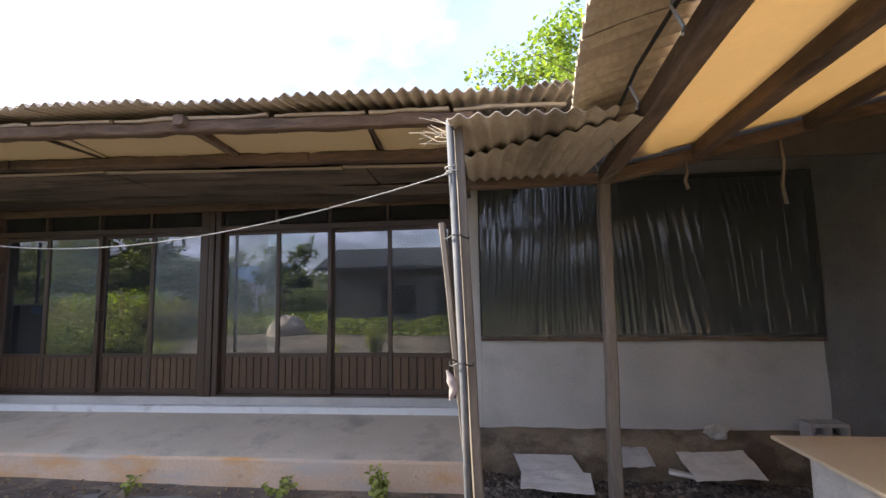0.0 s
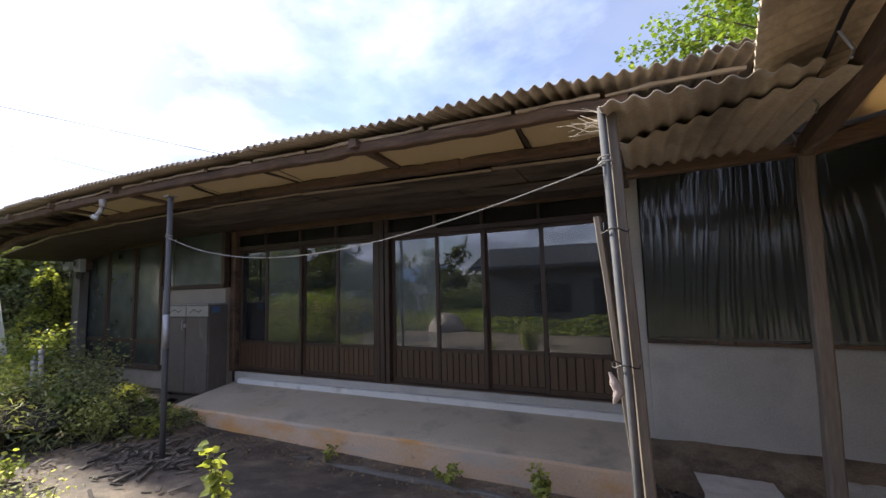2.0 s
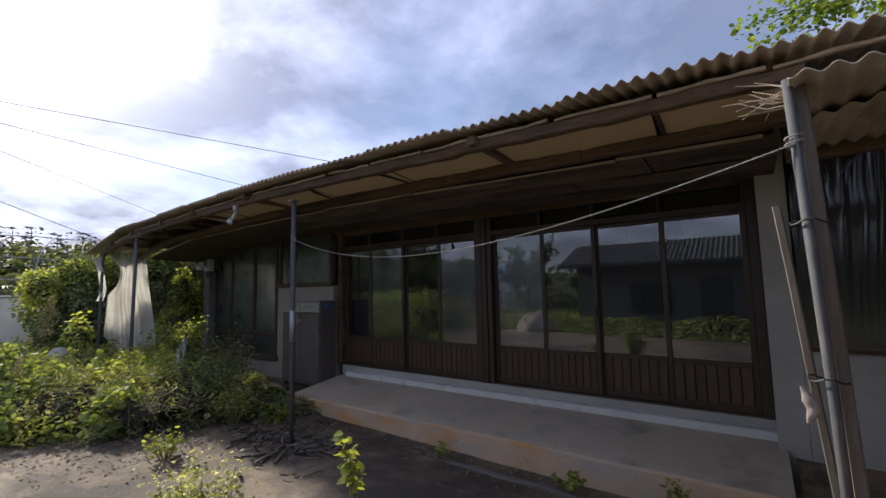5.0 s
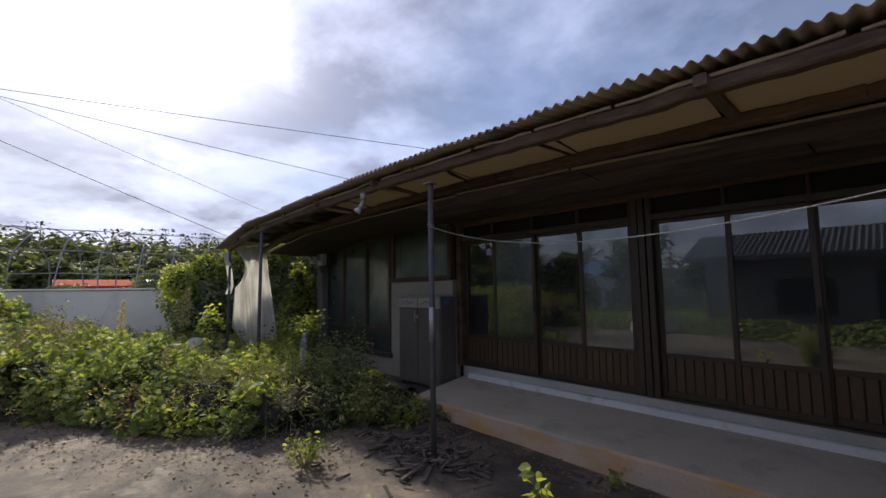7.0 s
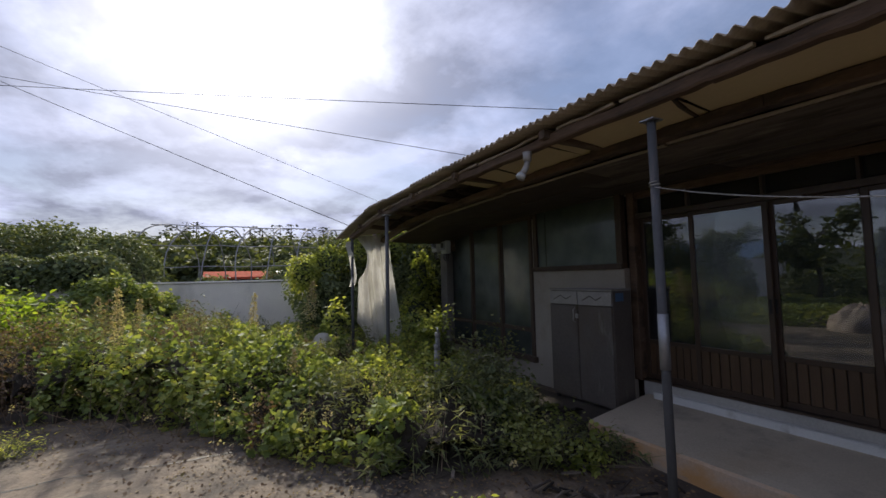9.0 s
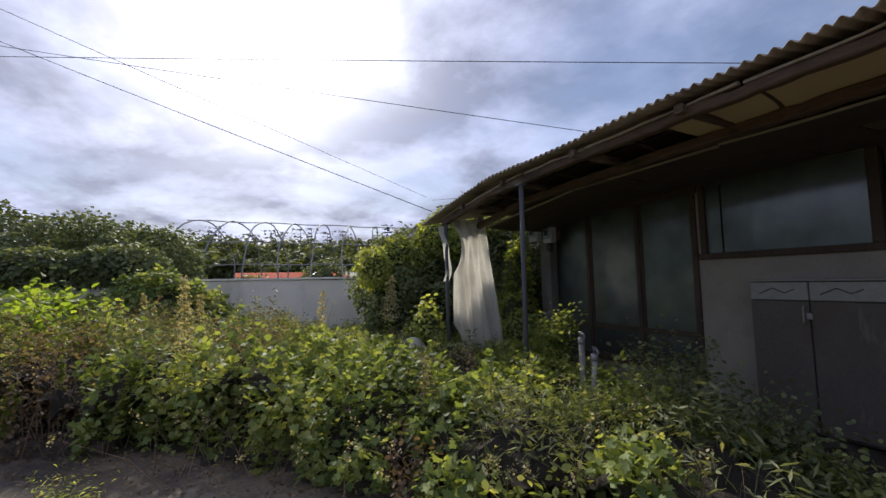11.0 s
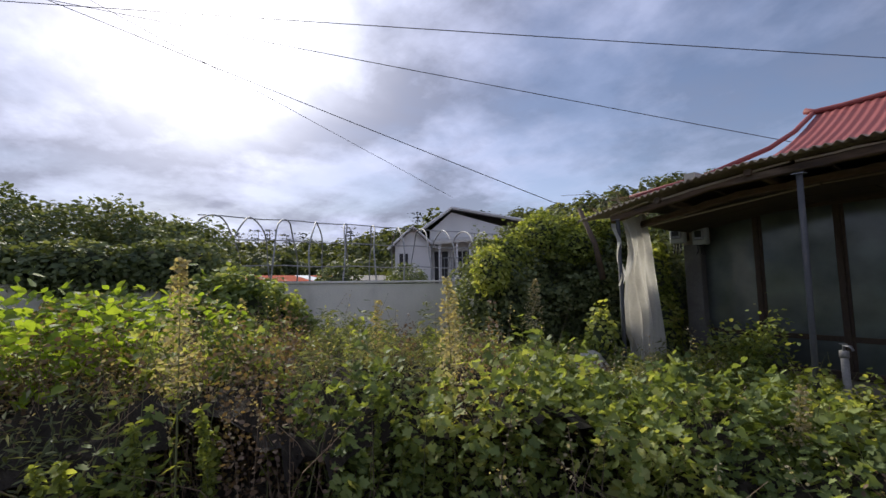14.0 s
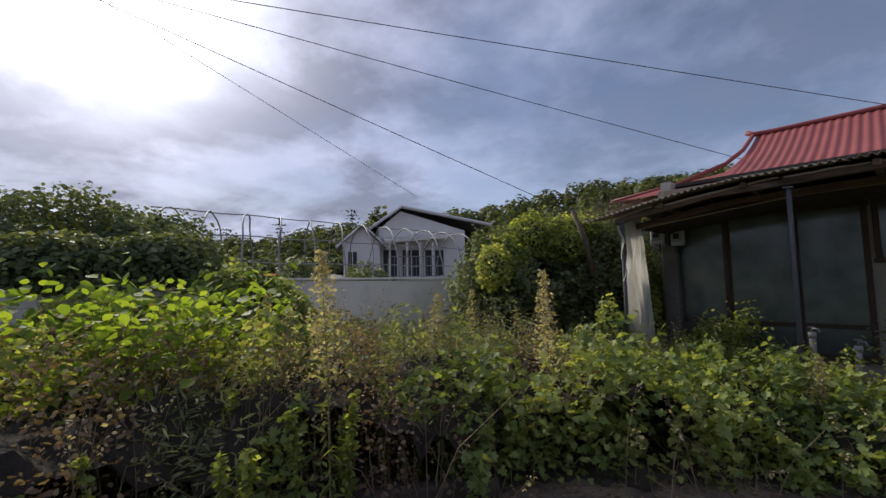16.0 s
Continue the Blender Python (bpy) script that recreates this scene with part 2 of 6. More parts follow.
M_WOODY = material("dark_old_wood_deep", (0.12, 0.08, 0.055), 0.8, vary=0.4, scale=2.0, fine=26, bump=0.5, bump_d=0.006, stretch=(2.2, 0.35, 2.2),
                   stains=[((0.04, 0.028, 0.02), 2.2, 0.52, 0.64, 0.8, (2, 0.5, 2)), ((0.30, 0.25, 0.17), 3.0, 0.58, 0.7, 0.7, (2, 0.4, 2))], per="island", per_amt=0.3)
M_DKWOOD = material("dark_window_timber", (0.065, 0.044, 0.03), 0.75, vary=0.3, scale=2, fine=26, bump=0.3, bump_d=0.003, stretch=(2, 2, 0.5))
M_HWALL = material("tan_grey_render", (0.34, 0.305, 0.255), 0.9, vary=0.14, scale=1.5, fine=45, bump=0.3, bump_d=0.004, stains=[((0.20, 0.165, 0.12), 1.3, 0.5, 0.68, 0.6, (1, 1, 1))])
M_POSTWOOD = material("weathered_grey_post", (0.155, 0.13, 0.105), 0.85, vary=0.3, scale=2, fine=28, bump=0.5, bump_d=0.004, stretch=(2.5, 2.5, 0.3),
                      stains=[((0.12, 0.085, 0.06), 3, 0.52, 0.66, 0.7, (2, 2, 0.5))])
M_DOORWOOD = material("brown_anodised_frame", (0.055, 0.034, 0.022), 0.42, vary=0.18, scale=2, fine=30, bump=0.08, bump_d=0.001, stretch=(2, 2, 0.3))
M_SLAT = material("brown_slat", (0.085, 0.05, 0.027), 0.42, vary=0.2, scale=3, fine=34, bump=0.12, bump_d=0.001, stretch=(3, 3, 0.3), per="object", per_amt=0.12)
M_SLATE = material("fibre_cement_sheet", (0.38, 0.32, 0.245), 0.9, vary=0.22, scale=2.2, fine=45, bump=0.25, bump_d=0.002,
                   stains=[((0.10, 0.085, 0.07), 1.6, 0.52, 0.66, 0.7, (1, 0.4, 1)), ((0.36, 0.30, 0.23), 2.7, 0.6, 0.7, 0.5, (1, 0.5, 1))])
M_SLATEX = material("fibre_cement_overhang", (0.42, 0.34, 0.24), 0.9, vary=0.25, scale=2.2, fine=45, bump=0.25, bump_d=0.002,
                    stains=[((0.12, 0.09, 0.07), 1.8, 0.52, 0.66, 0.7, (0.5, 1, 1)), ((0.40, 0.32, 0.22), 2.7, 0.58, 0.7, 0.5, (0.5, 1, 1))])
M_PANEL = material("cream_ceiling_board", (0.58, 0.46, 0.27), 0.55, vary=0.05, scale=1.5, fine=30, bump=0.05, stains=[((0.45, 0.31, 0.15), 1.5, 0.58, 0.74, 0.5, (1, 1, 1))])
M_FRP = material("cream_plastic_roofing", (0.72, 0.57, 0.34), 0.5, vary=0.05, scale=1.5, fine=30, bump=0.05, translucent=0.34, stains=[((0.60, 0.42, 0.18), 1.2, 0.58, 0.78, 0.4, (1, 1, 1))])
M_LATH = material("pale_bare_lath", (0.36, 0.295, 0.22), 0.85, vary=0.25, scale=3, fine=40, bump=0.3, stretch=(0.4, 2, 2), stains=[((0.16, 0.12, 0.09), 2.5, 0.56, 0.66, 0.7, (0.6, 2, 2))])
M_SOFFIT = material("rotten_soffit_board", (0.115, 0.088, 0.068), 0.9, vary=0.35, scale=2.2, fine=30, bump=0.6, bump_d=0.008, stretch=(0.4, 2.5, 2.5), per="object", per_amt=0.25,
                    stains=[((0.045, 0.032, 0.024), 2.0, 0.48, 0.60, 0.85, (0.5, 2, 2)), ((0.24, 0.20, 0.155), 3.4, 0.60, 0.70, 0.7, (0.5, 2, 2))])
M_RED = material("red_painted_metal", (0.26, 0.058, 0.055), 0.65, vary=0.16, scale=1.2, fine=30, bump=0.06, stains=[((0.22, 0.06, 0.05), 1.4, 0.55, 0.7, 0.6, (1, 0.4, 0.4))])
M_STEEL = material("dull_galvanised_steel", (0.30, 0.31, 0.33), 0.5, 0.7, vary=0.15, scale=4, fine=40, bump=0.05, stains=[((0.16, 0.12, 0.10), 4, 0.6, 0.7, 0.6, (2, 2, 0.5))])
M_PIPE = material("grey_paint_pipe", (0.075, 0.078, 0.085), 0.8, 0.0, vary=0.15, scale=4, fine=40, bump=0.08, stains=[((0.15, 0.13, 0.12), 6, 0.56, 0.68, 0.7, (2, 2, 0.5))])
M_CAB = material("tarnished_cabinet_steel", (0.105, 0.09, 0.078), 0.6, 0.0, vary=0.2, scale=2.5, fine=35, bump=0.06,
                 stains=[((0.10, 0.075, 0.055), 2.2, 0.52, 0.68, 0.7, (1, 1, 0.5)), ((0.22, 0.21, 0.19), 6, 0.6, 0.7, 0.5, (1, 1, 0.3))])
M_CABTRIM = material("light_cabinet_plate", (0.30, 0.285, 0.265), 0.5, 0.1, vary=0.15, scale=9, fine=50, bump=0.05)
M_ROPE = material("white_rope", (0.30, 0.29, 0.265), 0.9, vary=0.15, scale=20, fine=200, bump=0.5, bump_d=0.002)
M_CABLE = material("black_cable", (0.012, 0.012, 0.013), 0.6, vary=0.1, bump=0)
M_CURTAIN = material("grubby_white_sheet", (0.66, 0.64, 0.58), 0.75, vary=0.12, scale=3, fine=40, bump=0.2, translucent=0.45,
                     stains=[((0.34, 0.31, 0.26), 1.8, 0.52, 0.7, 0.6, (1, 1, 0.4))])
M_WALL2 = material("white_block_wall", (0.74, 0.70, 0.62), 0.9, vary=0.12, scale=1.2, fine=40, bump=0.3, bump_d=0.005,
                   stains=[((0.40, 0.38, 0.34), 0.8, 0.5, 0.68, 0.7, (1, 1, 0.5))])
M_HOUSEWHITE = material("white_render", (0.62, 0.61, 0.60), 0.85, vary=0.06, scale=1, fine=20, bump=0.1)
M_DARKROOF = material("dark_grey_roof", (0.10, 0.095, 0.095), 0.8, vary=0.2, scale=1, fine=12, bump=0.2)
M_BLUEROOF = material("blue_sheet_roof", (0.07, 0.14, 0.27), 0.5, vary=0.12, scale=1, fine=12, bump=0.1)
M_ORANGE = material("orange_sheet_roof", (0.36, 0.075, 0.04), 0.95, vary=0.15, scale=1, fine=12, bump=0.1)
M_ORANGE.node_tree.nodes["Principled BSDF"].inputs["Specular IOR Level"].default_value = 0.04
# near-black stands for unlit rooms and openings, and colours some boards
M_DARK = material("near_black_shade_and_boards", (0.05, 0.045, 0.04), 0.9, vary=0.2, scale=2, fine=20, bump=0.1)
M_FLOORIN = material("brown_lino", (0.13, 0.085, 0.05), 0.5, vary=0.2, scale=2, fine=20, bump=0.1)
M_HOOP = material("zinc_tube", (0.24, 0.25, 0.26), 0.65, 0.3, vary=0.12, scale=3, fine=30, bump=0)
M_METER = material("grey_meter_plastic", (0.42, 0.44, 0.43), 0.4, vary=0.1, scale=6, fine=50, bump=0.05)
M_BOARD = material("pale_tabletop", (0.62, 0.52, 0.36), 0.5, vary=0.06, scale=2, fine=40, bump=0.05, stains=[((0.46, 0.36, 0.22), 2, 0.56, 0.72, 0.5, (1, 1, 1))])
M_STAND = material("grubby_grey_pipe", (0.30, 0.29, 0.275), 0.7, vary=0.2, scale=5, fine=50, bump=0.1)
M_STYRO = material("white_foam_sheet", (0.52, 0.50, 0.46), 0.8, vary=0.14, scale=4, fine=60, bump=0.2, stains=[((0.35, 0.31, 0.26), 3, 0.55, 0.7, 0.6, (1, 1, 1))])
M_BLOCK = material("cement_block", (0.36, 0.35, 0.33), 0.95, vary=0.2, scale=6, fine=80, bump=0.7, bump_d=0.006)
M_TILE = material("grey_roof_tile", (0.13, 0.135, 0.14), 0.75, vary=0.25, scale=2, fine=30, bump=0.2, per="island", per_amt=0.2)
M_TARP = material("pale_tarpaulin", (0.42, 0.34, 0.28), 0.6, vary=0.15, scale=3, fine=30, bump=0.3, bump_d=0.01, stains=[((0.30, 0.25, 0.2), 2.5, 0.46, 0.56, 0.85, (1, 1, 1))])
M_BARK = material("bark", (0.115, 0.085, 0.065), 0.9, vary=0.3, scale=6, fine=40, bump=0.6, bump_d=0.008, stretch=(1, 1, 0.4))
M_STEM = material("dry_stem", (0.21, 0.15, 0.10), 0.9, vary=0.2, scale=6, fine=40, bump=0, per="island", per_amt=0.4)
M_GREENSTEM = material("green_stem", (0.16, 0.17, 0.07), 0.8, vary=0.2, scale=6, fine=40, bump=0, per="island", per_amt=0.3)
# dark tone for the sheet that stands for shade inside the weeds
M_WEEDSHADE = material("weed_inner_shade", (0.045, 0.036, 0.027), 0.95, vary=0.5, scale=9, fine=90, bump=1.0, bump_d=0.03)
# dark green of the hill floor, also the shade inside hedges
M_HILL_CORE = material("hill_floor_and_hedge_shade", (0.05, 0.062, 0.032), 0.95, vary=0.3, scale=0.1, fine=1.5, bump=0)
G_DOOR = glass_material("door_glass", 2.2, (0.50, 0.54, 0.55), 0.05, (0.44, 0.48, 0.49))
G_DOORHAZE = glass_material("dusty_door_glass", 2.1, (0.42, 0.45, 0.46), 0.14, (0.60, 0.66, 0.70), film=0.36)
G_TRANSOM = glass_material("sooty_transom_glass", 1.6, (0.35, 0.37, 0.38), 0.10, (0.25, 0.25, 0.24))
G_FROST = glass_material("patterned_frosted_glass", 1.6, (0.24, 0.27, 0.27), 0.21, (0.60, 0.68, 0.68), 0.10, film=0.5)
G_PLAIN = glass_material("plain_glass", 1.6, (0.6, 0.65, 0.66))
G_FILM = glass_material("grey_vinyl_film", 1.7, (0.40, 0.42, 0.41), 0.13, (0.34, 0.38, 0.35), 0.14)
F_BROAD = leaf_material("broad_dark_leaves", [(0.065, 0.095, 0.034), (0.14, 0.19, 0.063), (0.235, 0.29, 0.10), (0.36, 0.38, 0.15)], 0.5, 0.34)
F_LIGHT = leaf_material("yellow_green_leaves", [(0.075, 0.105, 0.032), (0.165, 0.205, 0.058), (0.28, 0.33, 0.10), (0.42, 0.43, 0.16)], 0.5, 0.42)
F_BRIGHT = leaf_material("bright_leaves", [(0.09, 0.15, 0.025), (0.16, 0.24, 0.035), (0.24, 0.31, 0.055)], 0.45, 0.5)
F_DRY = leaf_material("dry_brown_leaves", [(0.075, 0.05, 0.038), (0.15, 0.105, 0.075), (0.25, 0.185, 0.125), (0.18, 0.16, 0.07)], 0.8, 0.2)
F_VINE = leaf_material("vine_leaves", [(0.05, 0.072, 0.036), (0.095, 0.125, 0.06), (0.15, 0.185, 0.09), (0.25, 0.275, 0.14)], 0.5, 0.24)
F_TREE = leaf_material("tree_leaves", [(0.05, 0.095, 0.02), (0.11, 0.18, 0.035), (0.20, 0.28, 0.06)], 0.45, 0.4)
F_FAR = leaf_material("far_tree_leaves", [(0.045, 0.062, 0.03), (0.08, 0.10, 0.045), (0.13, 0.15, 0.07)], 0.7, 0.3)
F_PINE = leaf_material("pine_needles", [(0.012, 0.020, 0.011), (0.025, 0.036, 0.018), (0.04, 0.052, 0.026)], 0.7, 0.1)

# ---- helpers for building ----
RNG = np.random.default_rng(7)


class Geo:
    """Vertices and faces collected for one mesh."""

    def __init__(self):
        self.v, self.f = [], []

    def add(self, verts, faces):
        n = len(self.v)
        self.v.extend(tuple(p) for p in verts)
        self.f.extend(tuple(i + n for i in q) for q in faces)
        return self

    def box(self, x0, x1, y0, y1, z0, z1, c=0.0):
        """A box, with chamfered edges where c > 0."""
        if c <= 0:
            vs = [(x, y, z) for z in (z0, z1) for y in (y0, y1) for x in (x0, x1)]
            return self.add(vs, [(0, 2, 3, 1), (4, 5, 7, 6), (0, 1, 5, 4), (2, 6, 7, 3), (0, 4, 6, 2), (1, 3, 7, 5)])
        bm = bmesh.new()
        bmesh.ops.create_cube(bm, size=1.0)
        for v in bm.verts:
            v.co = ((x0 + x1) / 2 + v.co.x * (x1 - x0), (y0 + y1) / 2 + v.co.y * (y1 - y0), (z0 + z1) / 2 + v.co.z * (z1 - z0))
        bmesh.ops.bevel(bm, geom=bm.edges[:], offset=c, segments=1, affect="EDGES")
        bm.verts.index_update()
        self.add([v.co for v in bm.verts], [[v.index for v in f.verts] for f in bm.faces])
        bm.free()
        return self

    def beam(self, a, b, w, h, steps=1, wobble=0.0, c=0.0):
        """A timber from a to b, w wide and h high, slightly uneven along its length."""
        a, b = Vector(a), Vector(b)
        d = (b - a).normalized()
        side = d.cross(Vector((0, 0, 1)))
        side = Vector((1, 0, 0)) if side.length < 0.05 else side.normalized()
        up = side.cross(d)
        c = c or min(w, h) * 0.14
        ring = [(-w / 2 + c, -h / 2), (w / 2 - c, -h / 2), (w / 2, -h / 2 + c), (w / 2, h / 2 - c), (w / 2 - c, h / 2), (-w / 2 + c, h / 2), (-w / 2, h / 2 - c), (-w / 2, -h / 2 + c)]
        vs, fs = [], []
        for k in range(steps + 1):
            p = a.lerp(b, k / steps)
            s = 1 + random.uniform(-wobble, wobble)
            o = side * random.uniform(-wobble, wobble) * w + up * random.uniform(-wobble, wobble) * h
            vs += [p + o + side * (u * s) + up * (q * s) for u, q in ring]
        for k in range(steps):
            for j in range(8):
                fs.append((k * 8 + j, k * 8 + (j + 1) % 8, k * 8 + 8 + (j + 1) % 8, k * 8 + 8 + j))
        fs.append(tuple(range(7, -1, -1)))
        fs.append(tuple(range(steps * 8, steps * 8 + 8)))
        return self.add(vs, fs)

    def tube(self, pts, r, sides=8, r_end=None, caps=True):
        pts = [Vector(p) for p in pts]
        n = len(pts)
        vs, fs = [], []
        ref = None
        for i, p in enumerate(pts):
            d = (pts[min(i + 1, n - 1)] - pts[max(i - 1, 0)]).normalized()
            if ref is None:
                ref = d.cross(Vector((0, 0, 1)))
                ref = Vector((1, 0, 0)) if ref.length < 0.05 else ref.normalized()
            ref = (ref - d * ref.dot(d)).normalized()
            w = d.cross(ref)
            rr = r if r_end is None else r + (r_end - r) * i / (n - 1)
            vs += [p + ref * (rr * math.cos(2 * math.pi * k / sides)) + w * (rr * math.sin(2 * math.pi * k / sides)) for k in range(sides)]
        for i in range(n - 1):
            for k in range(sides):
                fs.append((i * sides + k, i * sides + (k + 1) % sides, (i + 1) * sides + (k + 1) % sides, (i + 1) * sides + k))
        if caps:
            fs.append(tuple(range(sides - 1, -1, -1)))
            fs.append(tuple(range((n - 1) * sides, n * sides)))
        return self.add(vs, fs)

    def grid(self, nu, nv, fn, thick=0.0):
        """A sheet of nu x nv cells from fn(u, v); thick > 0 closes it with a second skin below."""
        vs = [Vector(fn(i / nu, j / nv)) for j in range(nv + 1) for i in range(nu + 1)]
        w = nu + 1
        fs = [(j * w + i, j * w + i + 1, (j + 1) * w + i + 1, (j + 1) * w + i) for j in range(nv) for i in range(nu)]
        if thick:
            m = len(vs)
            vs += [v - Vector((0, 0, thick)) for v in vs[:m]]
            fs += [tuple(m + k for k in reversed(q)) for q in fs[:]]
            edge = [i for i in range(w)] + [j * w + nu for j in range(1, nv + 1)] + [nv * w + i for i in range(nu - 1, -1, -1)] + [j * w for j in range(nv - 1, 0, -1)]
            for a, b in zip(edge, edge[1:] + edge[:1]):
                fs.append((b, a, m + a, m + b))
        return self.add(vs, fs)

    def mesh(self, name, smooth=False):
        me = bpy.data.meshes.new(name)
        me.from_pydata([tuple(v) for v in self.v], [], self.f)
        me.validate()
        if smooth:
            me.shade_smooth()
        return me


def thing(name, at, label, category, group="", kind=""):
    return_ob = new(name)
    return_ob.location = at
    return_ob.empty_display_size = 0.1
    return tagged(return_ob, label, category, group, kind)


def part(name, geo, mat, parent=None, label="", smooth=False):
    me = geo.mesh(name, smooth)
    me.materials.append(mat)
    ob = new(name, me)
    if parent:
        ob.parent = parent
        ob.matrix_parent_inverse = Matrix.Translation(-parent.location)
    if label:
        ob["label"] = label
    return ob


def solid(name, geo, mat, label, category, kind="", group="", smooth=False):
    return tagged(part(name, geo, mat, smooth=smooth), label, category, group, kind)


def structure(name, geo, mat, label, category, smooth=False):
    return solid(name, geo, mat, label, category, "structure", smooth=smooth)


def smooth01(a, b, x):
    t = min(1.0, max(0.0, (x - a) / (b - a)))
    return t * t * (3 - 2 * t)


def ground_z(x, y):
    """Yard level: falls a little towards the porch gutter, dips under the lean-to."""
    z = 0.02 - 0.13 * smooth01(2.7, 3.7, y) * smooth01(-6.4, -5.0, x)
    z += 0.05 * smooth01(-1, -5, x) - 0.08 * smooth01(0.0, 1.2, x) * smooth01(2.0, 3.4, y)
    if x < -5:
        z += 0.05 * noise.noise((x * 0.6, y * 0.6, 0))
    return z + 0.012 * noise.noise((x * 1.7, y * 1.7, 3))


# ---- ground ----
def axis(lo, hi, step, far):
    core = np.arange(lo, hi + step / 2, step).tolist()
    return [-far, -far / 3, lo - 25, lo - 8] + core + [hi + 8, hi + 25, far / 3, far]


def build_ground():
    xs, ys = axis(-16.0, 5.0, 0.25, 900), axis(-8.0, 6.0, 0.25, 900)
    g = Geo()
    vs = []
    for y in ys:
        for x in xs:
            near = -17 < x < 6 and -9 < y < 7
            vs.append((x, y, ground_z(x, y) if near else 0.0))
    w = len(xs)
    fs = [(j * w + i, j * w + i + 1, (j + 1) * w + i + 1, (j + 1) * w + i) for j in range(len(ys) - 1) for i in range(w - 1)]
    g.add(vs, fs)
    structure("ground", g, M_GROUND, "cracked dirty concrete yard with bare earth patches", "ground", True)


build_ground()

# ---- porch, house front ----
DOOR_Y, WIN_Y, EAVE_Y = 5.06, 4.91, 2.60


def porch_z(y):
    return 0.15 + 0.12 * (y - 4.0) / 0.94


def build_porch():
    g = Geo()
    n = 60
    x0, x1 = -5.75, 0.20

    def fy(x):
        return 4.0 + 0.012 * noise.noise((x * 1.3, 0, 5))
    vs, fs = [], []
    for i in range(n + 1):
        x = x0 + (x1 - x0) * i / n
        y = fy(x)
        r = 0.006 * noise.noise((x * 6, 1, 0))
        vs += [(x, y - 0.015, -0.25), (x, y - 0.01 + r, 0.0), (x, y - 0.004, 0.125 + r), (x, y + 0.018, 0.146 + r), (x, y + 0.1, porch_z(y + 0.1)), (x, 5.2, porch_z(5.2)), (x, 5.2, -0.25)]
    for i in range(n):
        for k in range(3, 6):
            fs.append((i * 7 + k, (i + 1) * 7 + k, (i + 1) * 7 + k + 1, i * 7 + k + 1))
    fs += [tuple(range(3, 7)) + (0, 1, 2), tuple(n * 7 + k for k in (2, 1, 0, 6, 5, 4, 3))]
    g.add(vs, fs)
    structure("porch_floor", g, M_PORCH, "worn grey concrete porch slab along the house front", "porch")
    r = Geo()
    r.add(vs, [(i * 7 + k, (i + 1) * 7 + k, (i + 1) * 7 + k + 1, i * 7 + k + 1) for i in range(n) for k in range(3)])
    structure("porch_riser", r, M_RISER, "rust-stained peeling concrete front edge of the porch", "porch riser")
    s = Geo().box(-5.62, 0.2, 4.94, 5.03, 0.2, 0.345, 0.008)
    structure("door_sill", s, M_WHITE, "white-painted concrete door sill with a dark crack", "sill")
    structure("door_sill_ledge", Geo().box(-5.8, 0.2, 5.032, 5.22, 0.2, 0.43, 0.006), M_PLASTER, "grey cement ledge under the sliding doors", "sill")
    gut = Geo()
    k = -5.9
    while k < 0.15:
        e = min(k + random.uniform(0.5, 1.1), 0.15)
        gut.beam((k, 3.71 + random.uniform(-.012, .012), -0.115), (e - 0.012, 3.71 + random.uniform(-.012, .012), -0.115), 0.06, 0.07, 5, 0.22)
        k = e
    structure("gutter_kerb", gut, M_ROUGH, "broken grey concrete kerb of the porch gutter", "kerb")


build_porch()

PANELS = [(-5.80, -5.12), (-5.16, -4.39), (-4.41, -3.69), (-3.72, -3.02), (-2.79, -2.05), (-2.09, -1.40), (-1.43, -0.68), (-0.72, 0.05)]


def sliding_door(i, x0, x1):
    y = DOOR_Y + (0.0 if i % 2 else 0.045)
    z0, z1 = 0.455, 2.40
    d = thing(f"door_{i + 1}", ((x0 + x1) / 2, y, z0), "brown sliding glass door with a slatted lower panel", "sliding door", "glazed doors of the porch", "structure")
    s, t = 0.05, 0.036
    part("stile", Geo().box(x0, x0 + s, y, y + t, z0, z1, 0.004), M_DOORWOOD, d)
    part("stile", Geo().box(x1 - s, x1, y, y + t, z0, z1, 0.004), M_DOORWOOD, d)
    part("top_rail", Geo().box(x0 + s, x1 - s, y + 0.002, y + t - 0.002, z1 - 0.04, z1, 0.003), M_DOORWOOD, d)
    part("middle_rail", Geo().box(x0 + s, x1 - s, y + 0.002, y + t - 0.002, 0.875, 0.925, 0.003), M_DOORWOOD, d)
    part("bottom_rail", Geo().box(x0 + s, x1 - s, y + 0.002, y + t - 0.002, z0, z0 + 0.06, 0.003), M_DOORWOOD, d)
    p = part("pane", Geo().box(x0 + s, x1 - s, y + 0.016, y + 0.021, 0.925, z1 - 0.04), G_DOORHAZE if i in (1, 3, 4) else G_DOOR, d, "dusty reflecting glass")
    p.visible_shadow = False
    n = 7
    w = (x1 - x0 - 2 * s) / n
    for k in range(n):
        part("slat", Geo().box(x0 + s + k * w + 0.006, x0 + s + (k + 1) * w - 0.006, y + 0.008, y + 0.026, z0 + 0.06, 0.875, 0.003), M_SLAT, d)
    part("backing_board", Geo().box(x0 + s, x1 - s, y + 0.027, y + 0.031, z0 + 0.06, 0.875), M_DARK, d)
    if i in (1, 2, 5, 6):
        hx = x1 - 0.025 if i in (1, 5) else x0 + 0.025
        part("handle", Geo().box(hx - 0.011, hx + 0.011, y - 0.014, y + 0.004, 1.32, 1.46, 0.004), M_CABLE, d, "small dark pull handle")


for i, (a, b) in enumerate(PANELS):
    sliding_door(i, a, b)


